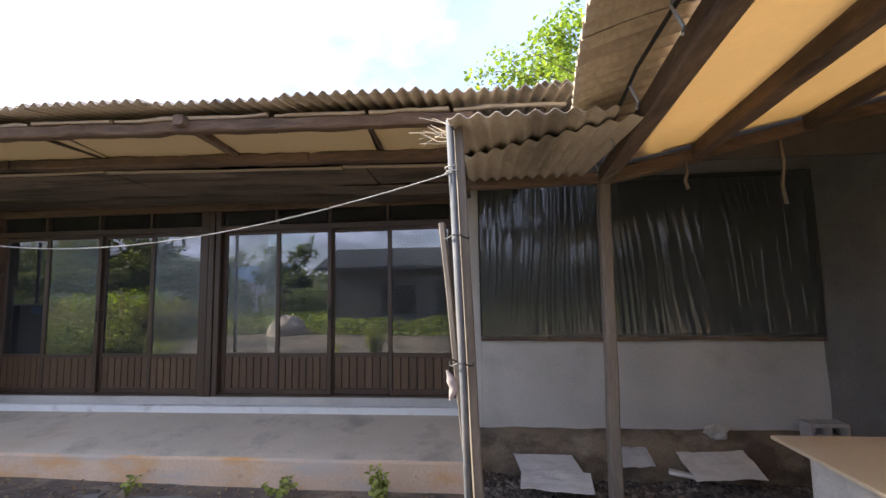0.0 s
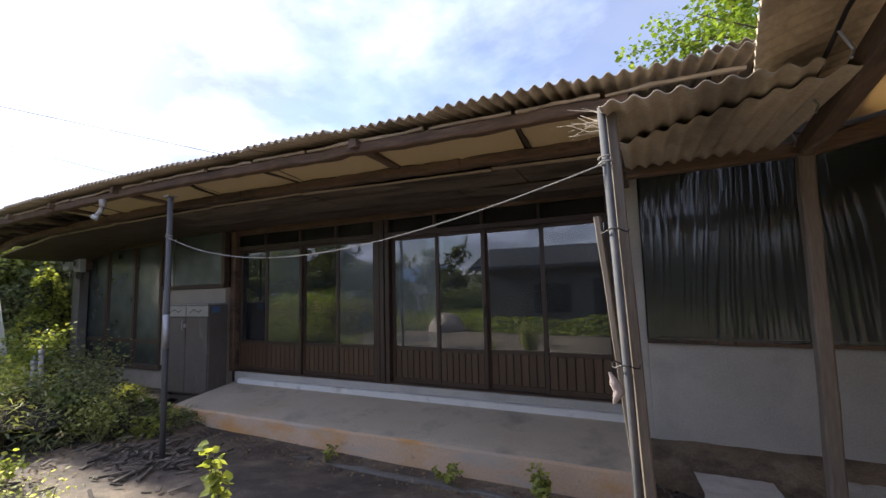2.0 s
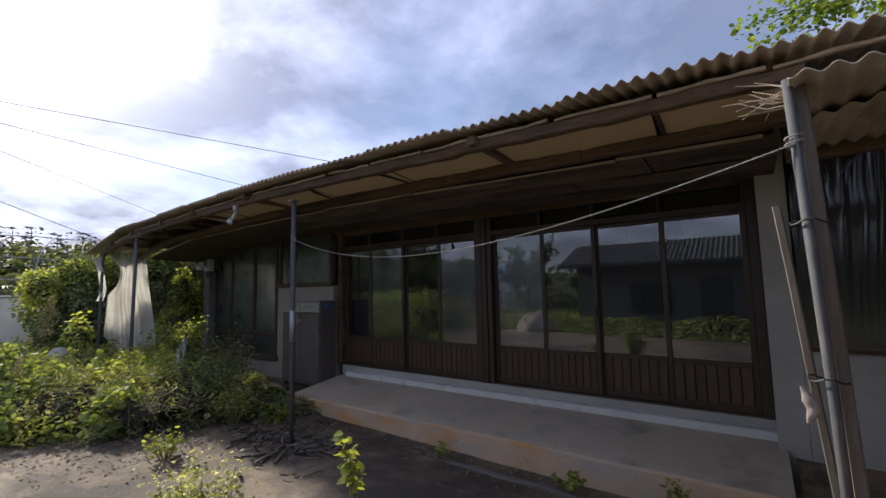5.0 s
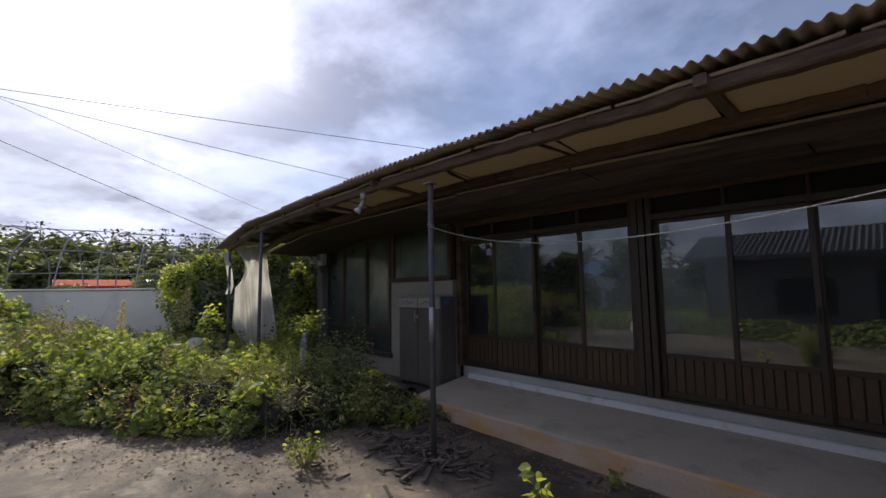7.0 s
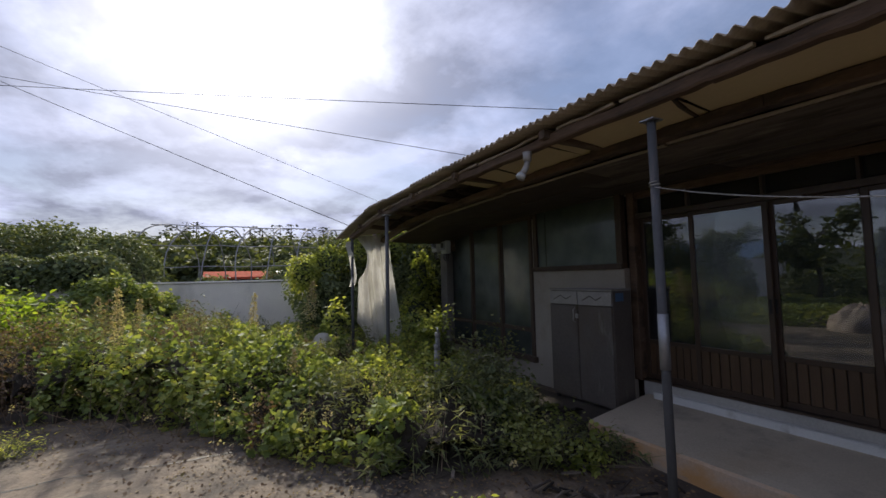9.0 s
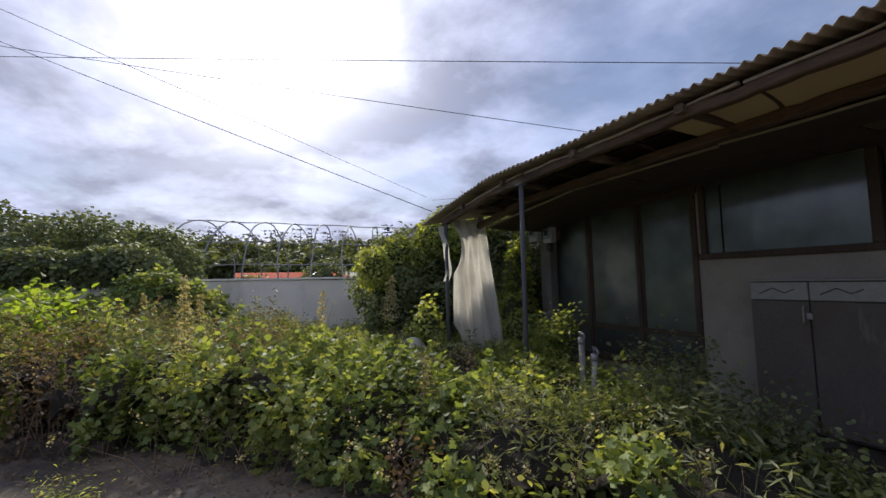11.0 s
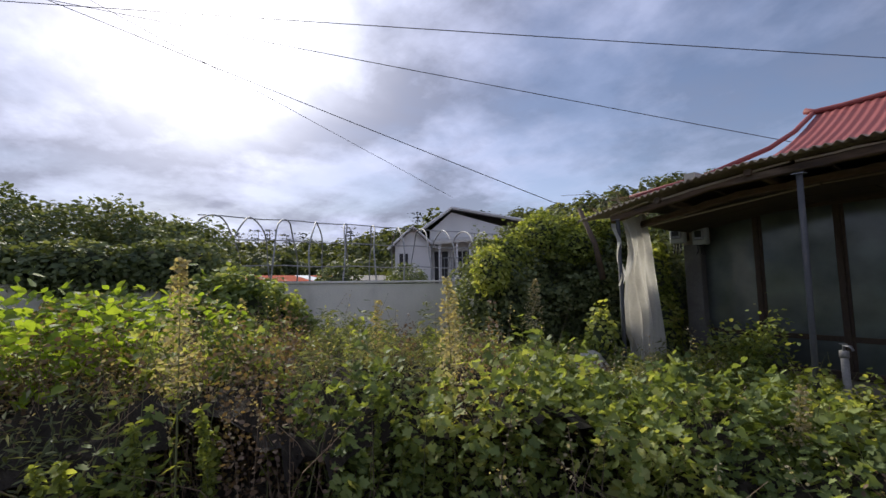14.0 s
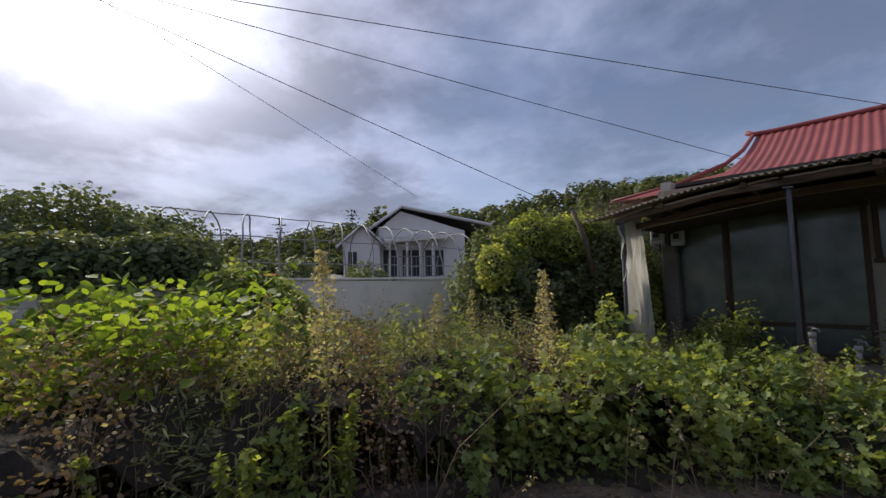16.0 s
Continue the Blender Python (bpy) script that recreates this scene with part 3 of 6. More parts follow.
def door_surround():
    f = thing("door_frame", (-2.9, 5.1, 0.43), "dark brown frame round the porch sliding doors", "door frame", kind="structure")
    part("centre_post", Geo().box(-3.02, -2.945, 5.03, 5.2, 0.43, 2.66, 0.006).box(-2.935, -2.865, 5.02, 5.2, 0.43, 2.66, 0.006).box(-2.855, -2.79, 5.03, 5.2, 0.43, 2.66, 0.006), M_DOORWOOD, f)
    part("end_post", Geo().box(-5.9, -5.8, 5.0, 5.2, 0.43, 2.9, 0.008), M_WOOD, f, "rough brown timber post")
    part("end_post", Geo().box(0.05, 0.14, 5.02, 5.2, 0.43, 2.9, 0.008), M_DOORWOOD, f)
    part("track", Geo().box(-5.8, 0.05, 5.035, 5.2, 0.43, 0.4545, 0.004), M_DOORWOOD, f)
    part("head", Geo().box(-5.8, -3.02, 5.03, 5.2, 2.401, 2.47, 0.006).box(-2.79, 0.05, 5.03, 5.2, 2.401, 2.47, 0.006), M_DOORWOOD, f)
    part("transom_head", Geo().box(-5.8, 0.05, 5.03, 5.2, 2.66, 2.74, 0.006), M_WOOD, f)
    xs = [-5.8, -5.14, -4.4, -3.7, -3.02]
    ys = [-2.79, -2.07, -1.41, -0.7, 0.05]
    for seq in (xs, ys):
        for a, b in zip(seq, seq[1:]):
            part("transom_bar", Geo().box(b - 0.03, b + 0.0, 5.035, 5.19, 2.47, 2.66, 0.004), M_DOORWOOD, f)
            q = part("transom_pane", Geo().box(a, b - 0.03, 5.09, 5.095, 2.47, 2.66), G_TRANSOM, f, "dusty transom glass")
            q.visible_shadow = False


door_surround()


def house_walls():
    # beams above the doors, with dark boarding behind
    structure("lintel_board", Geo().box(-5.9, 0.25, 5.12, 5.2, 2.741, 3.5), M_DARK, "near-black boarding above the doors", "wall")
    # window wall
    g = Geo()
    y0, y1 = WIN_Y, WIN_Y + 0.16
    g.box(-10.42, -10.22, y0, y1, -0.1, 3.3)
    g.box(-10.22, -7.62, y0, y1, -0.1, 0.40)
    g.box(-7.62, -5.9, y0, y1, -0.1, 1.80)
    g.box(-10.22, -7.5, y0, y1, 2.66, 3.3)
    g.box(-7.62, -7.5, y0, y1, 1.80, 2.66)
    g.box(-7.5, -5.9, y0, y1, 2.72, 3.3)
    structure("wall_front", g, M_HWALL, "grey cement-rendered house wall beside the windows", "wall")
    # right room wall with its opening
    structure("wall_kitchen", Geo().box(0.36, 3.86, 4.8, 4.98, -0.3, 1.13), M_PLASTER, "smooth grey plaster wall under the vinyl-covered opening", "wall")
    structure("wall_lintel", Geo().box(0.36, 3.86, 4.8, 4.98, 2.82, 3.6), M_ROUGH, "rough cement wall above the vinyl-covered opening", "wall")
    structure("wall_pier", Geo().box(0.14, 0.357, 4.8, 5.2, -0.3, 3.6), M_PLASTER, "grey plaster pier between doors and opening", "wall")
    structure("wall_side", Geo().grid(24, 16, lambda u, v: (3.78 + 0.03 * noise.noise((u * 9, v * 7, 2)), 4.799 - 7.0 * u, -0.3 + 3.9 * v)).box(3.86, 4.1, -2.2, 5.0, -0.3, 3.6), M_ROUGH, "rough unpainted cement wall of the side shed", "wall", True)
    f = Geo()
    f.grid(40, 4, lambda u, v: (0.25 + 3.52 * u, [4.50, 4.46, 4.49, 4.66, 4.81][round(v * 4)] + 0.02 * noise.noise((u * 14, v * 3, 1)), [-0.35, -0.1, 0.10, 0.17, 0.20][round(v * 4)] + 0.02 * noise.noise((u * 11, v * 5, 8))))
    structure("wall_footing", f, M_FOOT, "crumbling brown concrete footing along the plaster wall", "footing", True)
    # rest of the house shell
    s = Geo()
    s.box(-10.42, 3.86, 9.6, 9.8, -0.3, 3.5).box(-10.42, -10.24, 5.07, 9.6, -0.3, 3.5).box(3.86, 4.1, 5.0, 9.8, -0.3, 3.5)
    structure("wall_back", s, M_PLASTER, "plain grey rendered outer walls of the house", "wall")
    structure("floor", Geo().box(-10.2, 3.8, 5.22, 9.6, 0.25, 0.43), M_FLOORIN, "dark brown floor inside the house", "floor")
    # walls and ceiling coloured near-black in place of unlit room depth
    structure("wall_inner", Geo().box(-5.9, 3.8, 7.0, 7.1, 0.43, 3.4).box(-5.98, -5.9, 5.23, 7.0, 0.43, 3.4).box(0.2, 0.3, 5.23, 7.0, 0.43, 3.4).box(-10.2, -5.98, 6.4, 6.5, 0.43, 3.4), M_DARK, "inner room walls coloured near-black to stand for unlit rooms", "wall")
    structure("ceiling", Geo().box(-10.2, 3.8, 5.22, 9.6, 3.4, 3.46), M_DARK, "inner ceiling coloured near-black to stand for unlit rooms", "ceiling")


house_walls()


def window_left():
    w = thing("window_1", (-8.9, WIN_Y, 0.40), "three-light brown wooden window with patterned frosted glass", "window", kind="structure")
    y = WIN_Y - 0.03
    xs = [-10.22, -9.36, -8.44, -7.62]
    for x in xs:
        part("mullion", Geo().box(x - 0.035, x + 0.035, y, y + 0.1, 0.46, 2.62, 0.006), M_DKWOOD, w)
    part("head", Geo().box(-10.30, -7.56, y - 0.005, y + 0.1, 2.621, 2.70, 0.006), M_DKWOOD, w)
    part("window_sill", Geo().box(-10.32, -7.54, y - 0.04, y + 0.1, 0.37, 0.459, 0.008), M_DKWOOD, w, "weathered brown timber sill")
    for k, (a, b) in enumerate(zip(xs, xs[1:])):
        part("rail", Geo().box(a + 0.035, b - 0.035, y + 0.012, y + 0.07, 0.83, 0.90, 0.005), M_DKWOOD, w)
        part("stile", Geo().box(a + 0.036, a + 0.07, y + 0.02, y + 0.06, 0.46, 2.62, 0.004), M_DKWOOD, w)
        for z0, z1 in ((0.46, 0.83), (0.90, 2.62)):
            part("pane", Geo().box(a + 0.07, b - 0.036, y + 0.036, y + 0.041, z0, z1), G_FROST, w, "patterned frosted glass")
    v = thing("window_2", (-6.75, WIN_Y, 1.8), "fixed frosted window in a brown frame above the cabinet", "window", kind="structure")
    part("window_frame", Geo().box(-7.54, -7.47, y, y + 0.1, 1.86, 2.74, 0.006).box(-5.99, -5.9, y, y + 0.1, 1.86, 2.74, 0.006).box(-7.54, -5.9, y, y + 0.1, 2.741, 2.8, 0.006), M_DKWOOD, v)
    part("window_sill", Geo().box(-7.56, -5.9, y - 0.02, y + 0.1, 1.79, 1.859, 0.006), M_DKWOOD, v, "yellowish brown timber sill")
    part("pane", Geo().box(-7.47, -7.30, y + 0.04, y + 0.045, 1.86, 2.74).box(-7.28, -5.99, y + 0.04, y + 0.045, 1.86, 2.74), G_FROST, v, "patterned frosted glass")


window_left()


# ---- porch roof ----
def eave_z(x):
    """Height of the wavy eave edge, bowing down at the far end."""
    z = 2.855 + 0.085 * smooth01(1.0, -4.5, x) - 0.07 * smooth01(-5.0, -8.6, x)
    return z - 0.30 * max(0.0, (-8.6 - x) / 2.0) ** 1.25


def corrugated(x0, x1, fn, pitch=0.082, amp=0.016, rows=6, thick=0.006, per=8):
    n = int(round((x1 - x0) / pitch * per))
    g = Geo()

    def at(u, v):
        x = x0 + (x1 - x0) * u
        p = Vector(fn(x, v))
        p.z += amp * math.sin(2 * math.pi * x / pitch)
        return p
    return g.grid(n, rows, at, thick)


def porch_roof():
    r = thing("porch_roof", (-4.5, 3.6, 2.9), "weathered grey-brown corrugated fibre-cement porch roof", "roof", kind="structure")
    x = -10.75
    widths = []
    while x < 1.0:
        widths.append((x, min(x + 0.92, 1.04)))
        x += 0.90
    for k, (a, b) in enumerate(widths):
        lift = 0.006 * (k % 2)
        dy = 0.03 * math.sin(k * 2.7)

        def f(xx, v, lift=lift, dy=dy):
            y = EAVE_Y + dy * (1 - v) + (5.5 - EAVE_Y) * v
            return (xx, y, eave_z(xx) + lift + 0.17 * (y - EAVE_Y) + (1 - v) * 0.004 * noise.noise((xx * 3, 0, 0)))
        part("roof_sheet", corrugated(a, b, f), M_SLATE, r, smooth=True)
    # timbers
    t = thing("roof_timbers", (-4.5, 2.82, 2.6), "rough dark timber purlins and rafters under the porch roof", "beams", kind="structure")

    def long_beam(y, dz, w, h, name, x0=-10.3, x1=0.35, mat=M_WOOD):
        xs = np.linspace(x0, x1, 9)
        for a, b in zip(xs, xs[1:]):
            part(name, Geo().beam((a, y, eave_z(a) + dz), (b + 0.01, y, eave_z(b) + dz), w, h, 11, 0.09), mat, t)
    long_beam(2.80, -0.105, 0.09, 0.08, "eave_purlin")
    x = -10.3
    while x < 0.3:
        e = x + random.uniform(0.5, 1.5)
        j = random.uniform(-0.008, 0.006)
        part("eave_batten", Geo().beam((x, 2.765, eave_z(x) - 0.053 + j), (e - random.choice((0.03, 0.05, 0.2)), 2.765 + j, eave_z(e) - 0.053 - j), 0.03, 0.02, 6, 0.25), M_LATH, t, "pale bare lath")
        x = e
    long_beam(3.40, -0.15, 0.12, 0.08, "middle_purlin")
    x = -10.2
    while x < 0.2:
        e = min(x + random.uniform(0.9, 2.2), 0.3)
        part("lath", Geo().beam((x, 3.53, eave_z(x) - 0.185 + random.uniform(-.01, .01)), (e - 0.02, 3.53 + random.uniform(-.02, .02), eave_z(e) - 0.19), 0.035, 0.018, 4, 0.2), M_LATH, t, "pale bare lath")
        x = e
    # broad rotten boards between the middle purlin and the door head
    for y0, y1, z0, z1 in ((3.58, 4.02, -0.175, -0.20), (4.03, 4.44, -0.205, -0.195), (4.45, 4.92, -0.20, -0.185)):
        x = -10.2
        while x < 0.25:
            e = min(x + random.uniform(1.4, 2.8), 0.3)
            sag = random.uniform(-0.012, 0.02)
            seed = random.uniform(0, 50)
            # past x = -6.2 a darker timber stands for the deep shade there
            part("soffit_board", Geo().grid(24, 4, lambda u, v: (x + (e - x - 0.015) * u, y0 + (y1 - y0) * v + 0.016 * noise.noise((u * 5, v * 2, seed)) * (1 if v in (0, 1) else 0), eave_z(x + (e - x) * u) + z0 + (z1 - z0) * v - sag * math.sin(u * 3.1) + 0.006 * noise.noise((u * 9, v * 3, seed))), 0.014), M_SOFFIT if x > -6.2 else M_DKWOOD, t, "rotten weathered soffit board")
            x = e
    part("head_beam", Geo().beam((-10.4, 4.98, 2.86), (0.3, 4.98, 2.84), 0.14, 0.22, 30, 0.05), M_WOOD, t)
    for x in (-9.6, -8.6, -7.4, -6.3, -4.9, -1.6):
        e = eave_z(x)
        part("rafter", Geo().beam((x, 2.70, e - 0.075), (x + 0.02, 3.5, e - 0.10), 0.07, 0.07, 6, 0.07), M_WOODY, t)
    for x in (-9.1, -8.0, -6.9, -5.85, -3.95, -2.88, -0.35):
        e = eave_z(x)
        part("bracket", Geo().beam((x, 2.83, e - 0.07), (x + random.uniform(-0.1, 0.1), 3.36, e - 0.10), 0.025, 0.03, 4, 0.3), M_DKWOOD, t, "broken dark lath end")
    # cream boards lying on the rafters
    c = Geo()
    x = -6.6
    while x < 0.25:
        b = min(x + random.uniform(0.7, 1.5), 0.3)
        sk = random.uniform(-0.06, 0.06)
        c.grid(6, 2, lambda u, v: (x + 0.014 + (b - x - 0.028) * u + sk * (v - 0.5), 2.83 + 0.60 * v, eave_z(x + (b - x) * u) - 0.055 - 0.05 * v - 0.010 * math.sin(u * 3.1)), 0.004)
        x = b
    structure("porch_ceiling", c, M_PANEL, "yellowed cream boards between the porch rafters", "ceiling")
    # added dark sheet above the boards: stops light leaks and views through gaps
    structure("porch_gap_sheet", Geo().grid(40, 4, lambda u, v: (-10.3 + 10.6 * u, 3.46 + 1.68 * v, eave_z(-10.3 + 10.6 * u) + 0.075 + 0.05 * v), 0.012), M_DKWOOD, "dark sheet added above the porch boards to close light gaps", "ceiling")

    def f_kitchen(xx, v):
        y = 3.42 + 2.1 * v
        return (xx, y, 3.27 + 0.2 * (y - 3.42))
    # hidden board added between the roofs, keeps a sun patch off the side wall
    rim = [(2.9, 2.72), (5.5, 2.72), (5.5, 3.7), (4.4, 3.55), (3.36, 3.16), (2.9, 2.97)]
    board = Geo().add([(x, y, z) for x in (0.80, 0.83) for y, z in rim], [(5, 4, 3, 2, 1, 0), (6, 7, 8, 9, 10, 11)] + [(k, (k + 1) % 6, 6 + (k + 1) % 6, 6 + k) for k in range(6)])
    part("sun_stop_board", board, M_DKWOOD, r, "dark board added between the two roofs to stop sun")
    for a in (0.86, 1.76, 2.66, 3.56):
        part("roof_sheet", corrugated(a, min(a + 0.92, 4.4), f_kitchen), M_SLATE, r, smooth=True)


porch_roof()


def red_roof():
    r = thing("main_roof", (-3, 8.2, 3.3), "red-painted corrugated metal main roof with an upturned ridge end", "roof", kind="structure")

    def zr(v, x):
        return 3.42 + (4.88 - 3.42) * (0.75 * v + 0.25 * v * v)

    def front(x, v):
        y = 5.25 + (8.2 - 5.25) * v
        return (x, y, zr(v, x))
    part("front_slope", corrugated(-9.35, 4.6, front, 0.14, 0.013, 8, 0.004, 6), M_RED, r, smooth=True)
    part("back_slope", Geo().grid(40, 6, lambda u, v: (-9.35 + 13.95 * u, 11.2 - 3.0 * v, zr(v, 0)), 0.004), M_RED, r)
    # hipped lower end: fans out from the gable foot to the far corner

    def hip(u, v):
        top = Vector((-9.35, 8.2 - 2.2 * (1 - u) , zr(1 - 0.75 * (1 - u), 0)))
        bot = Vector((-11.3 + 0.9 * u, 4.9 + 3.3 * u, 3.13 + 0.25 * u + 0.1 * (1 - u) ** 3))
        p = bot.lerp(top, v)
        p.z -= 0.14 * math.sin(math.pi * v)
        return p
    part("hip_slope", Geo().grid(24, 10, lambda u, v: hip(u * 0.999, v), 0.004), M_RED, r)
    part("lower_slope", Geo().grid(20, 8, lambda u, v: Vector((-11.3 + 1.95 * u, 4.9 + 0.35 * u, 3.23 - 0.12 * math.sin(u * 1.57) + 0.28 * u)).lerp(Vector((-9.35, 6.0, zr(0.25, 0))), v * 0.999), 0.004), M_RED, r)
    part("ridge_cap", Geo().tube([(-9.55, 8.2, 5.0), (-9.4, 8.2, 4.93), (-9.0, 8.2, 4.91), (-4, 8.2, 4.9), (4.6, 8.2, 4.92)], 0.06, 8), M_RED, r, smooth=True)
    part("verge_cap", Geo().tube([(-9.42, 8.2, 4.92), (-9.45, 7.2, 4.36), (-9.6, 6.4, 3.95), (-10.3, 5.6, 3.52), (-11.35, 4.9, 3.24)], 0.045, 8), M_RED, r, smooth=True)
    part("gable_board", Geo().add([(-9.33, 8.2, 4.85), (-9.33, 6.2, 3.7), (-9.33, 10.2, 3.7)], [(0, 1, 2)]), M_RED, r)


red_roof()


# ---- lean-to canopy beside the porch ----
def skew(y):
    return -0.105 * (3.5 - y)


def canopy_z(x):
    return 2.56 + 0.22 * (x - 1.35)


def canopy():
    c = thing("canopy_roof", (2.4, 1.5, 2.5), "old fibre-cement canopy roof over the side yard", "roof", kind="structure")

    def sheet(y0, y1, name, lift):
        n = int((y1 - y0) / 0.09 * 8)
        g = Geo()

        def at(u, v):
            y = y0 + (y1 - y0) * u
            x = 0.98 + 0.44 * v + 0.02 * math.sin(y * 3)
            return (x + skew(y), y, canopy_z(x) + 0.10 + lift + 0.02 * math.sin(2 * math.pi * y / 0.09) - 0.03 * (1 - v) ** 3)
        g.grid(n, 6, at, 0.006)
        part(name, g, M_SLATEX, c, smooth=True)
    y = -2.0
    k = 0
    while y < 3.4:
        sheet(y, min(y + 0.93, 3.5), "roof_sheet", 0.008 * (k % 2))
        y += 0.9
        k += 1
    t = thing("canopy_timbers", (2.4, 1.5, 2.5), "worn brown timber rafters and edge beam of the canopy", "beams", kind="structure")
    part("edge_beam", Geo().beam((1.36 + skew(-2.0), -2.0, 2.50), (1.36, 3.56, 2.50), 0.09, 0.12, 16, 0.05), M_WOODY, t)
    part("end_beam", Geo().beam((1.3, 3.5, canopy_z(1.3) - 0.06), (3.8, 3.5, canopy_z(3.8) - 0.06), 0.10, 0.11, 10, 0.06), M_WOOD, t)
    for x in (2.05, 2.86, 3.6):
        part("rafter", Geo().beam((x + skew(-2.0), -2.0, canopy_z(x) - 0.035), (x, 3.46, canopy_z(x) - 0.035), 0.10, 0.12, 14, 0.06), M_WOODY, t)
    part("cross_beam", Geo().beam((0.30, 3.52, 2.50), (1.34, 3.5, 2.50), 0.09, 0.09, 6, 0.06), M_WOOD, t)
    b = Geo()
    for x0, x1 in ((1.38, 2.0), (2.08, 2.82), (2.90, 3.56), (3.62, 3.82)):
        b.grid(6, 8, lambda u, v: (x0 - 0.03 + (x1 - x0 + 0.06) * u + skew(-2.0 + 5.45 * v) * (0.25 if x1 > 3.8 and u > 0.5 else 1), -2.0 + 5.45 * v, canopy_z(x0 + (x1 - x0) * u) + 0.028 - 0.015 * math.sin(u * 3.1) * math.sin(v * 9)), 0.004)
    structure("canopy_ceiling", b, M_FRP, "cream translucent plastic sheets between the canopy rafters", "ceiling", True)
    # added board: blocks a sun leak onto the side wall
    structure("canopy_sun_stop", Geo().box(1.3, 3.84, 3.46, 3.49, 2.60, 3.30), M_DARK, "near-black board added above the canopy end beam to stop sun", "wall")
    # low patch roof at the corner with the porch
    p = thing("patch_roof", (0.7, 2.9, 2.5), "two overlapped corrugated cement sheets bridging the roofs", "roof", kind="structure")

    def f1(xx, v):
        return (xx + 0.10 * v, 2.14 + 1.40 * v, 2.50 + 0.035 * v)

    def f2(xx, v):
        return (xx, 2.74 - 0.62 * (xx - 0.26) + (3.54 - 2.74 + 0.62 * (xx - 0.26)) * v, 2.475 + 0.055 * v)
    part("roof_sheet", corrugated(0.24, 1.06, f1, 0.092, 0.0135, 5, 0.006), M_SLATE, p, smooth=True)
    part("roof_sheet", corrugated(0.30, 1.2, f2, 0.092, 0.0135, 5, 0.006), M_SLATE, p, smooth=True)
    # posts
    a = solid("timber_post", Geo().beam((1.32, 3.5, -0.10), (1.345, 3.5, 2.46), 0.085, 0.10, 10, 0.05), M_POSTWOOD, "weathered square timber post carrying the canopy", "post")
    q = solid("steel_pipe_post", Geo().tube([(0.315, 2.24, -0.05), (0.29, 2.24, 1.2), (0.245, 2.24, 2.52)], 0.019, 12), M_PIPE, "grey steel pipe post tied to a board", "post", smooth=True)
    q2 = solid("timber_post", Geo().beam((0.37, 2.30, -0.05), (0.285, 2.30, 2.50), 0.05, 0.06, 8, 0.04), M_POSTWOOD, "thin split timber post lashed to a pipe", "post")
    q3 = solid("leaning_board", Geo().beam((0.36, 2.42, -0.02), (0.18, 2.44, 2.02), 0.055, 0.03, 6, 0.04), M_POSTWOOD, "thin grey board leaning against the pipe", "board")
    for z in (0.62, 1.30, 1.92):
        x = 0.30 - 0.03 * z / 2
        solid("tie_wire", Geo().tube([(x + 0.06 * math.cos(a2), 2.27 + 0.06 * math.sin(a2), z + 0.01 * math.sin(3 * a2)) for a2 in np.linspace(0, 6.4, 14)], 0.004, 5), M_CABLE, "dark wire tied round the posts", "wire", group="wires on the posts")


canopy()


def post_bits():
    """Rag tied to the posts and frayed twine where the roofs meet."""
    def rag(u, v):
        a = u * 6.283
        r = 0.026 * math.sin(0.25 + v * 2.7) * (1 + 0.5 * noise.noise((math.cos(a) * 1.5, math.sin(a) * 1.5, v * 4)))
        return (0.215 + 0.02 * math.sin(v * 4) + r * math.cos(a), 2.355 + 0.6 * r * math.sin(a), 1.10 + 0.15 * v)
    solid("cloth_rag", Geo().grid(14, 10, rag), M_RAG, "pinkish white rag knotted round the leaning board", "rag", smooth=True)
    rnd = random.Random(3)
    g = Geo()
    for k in range(14):
        x, y, z = 0.26 + rnd.uniform(-.03, .03), 2.3, 2.45 + rnd.uniform(-.02, .06)
        g.tube([(x, y, z), (x - rnd.uniform(.02, .08), y + .04, z + rnd.uniform(-.02, .05)), (x - rnd.uniform(.06, .22), y + .08, z + rnd.uniform(-.05, .10))], 0.003, 4, 0.0015, False)
    solid("frayed_twine", g, M_LATH, "frayed pale twine at the post top", "twine")


M_RAG = material("pink_white_cloth", (0.30, 0.25, 0.24), 0.9, vary=0.2, scale=8, fine=120, bump=0.3)
post_bits()


def pendant_lamp():
    p = thing("pendant_lamp", (-5.0, 6.1, 2.5), "dark enamel pendant lamp hanging inside the room", "lamp")
    part("cord", Geo().tube([(-5.0, 6.1, 3.4), (-5.0, 6.1, 2.58)], 0.006, 6), M_CABLE, p)
    part("shade", Geo().tube([(-5.0, 6.1, 2.60), (-5.0, 6.1, 2.56), (-5.0, 6.1, 2.48)], 0.03, 18, 0.13), M_CABLE, p, "black conical enamel shade", True)


pendant_lamp()


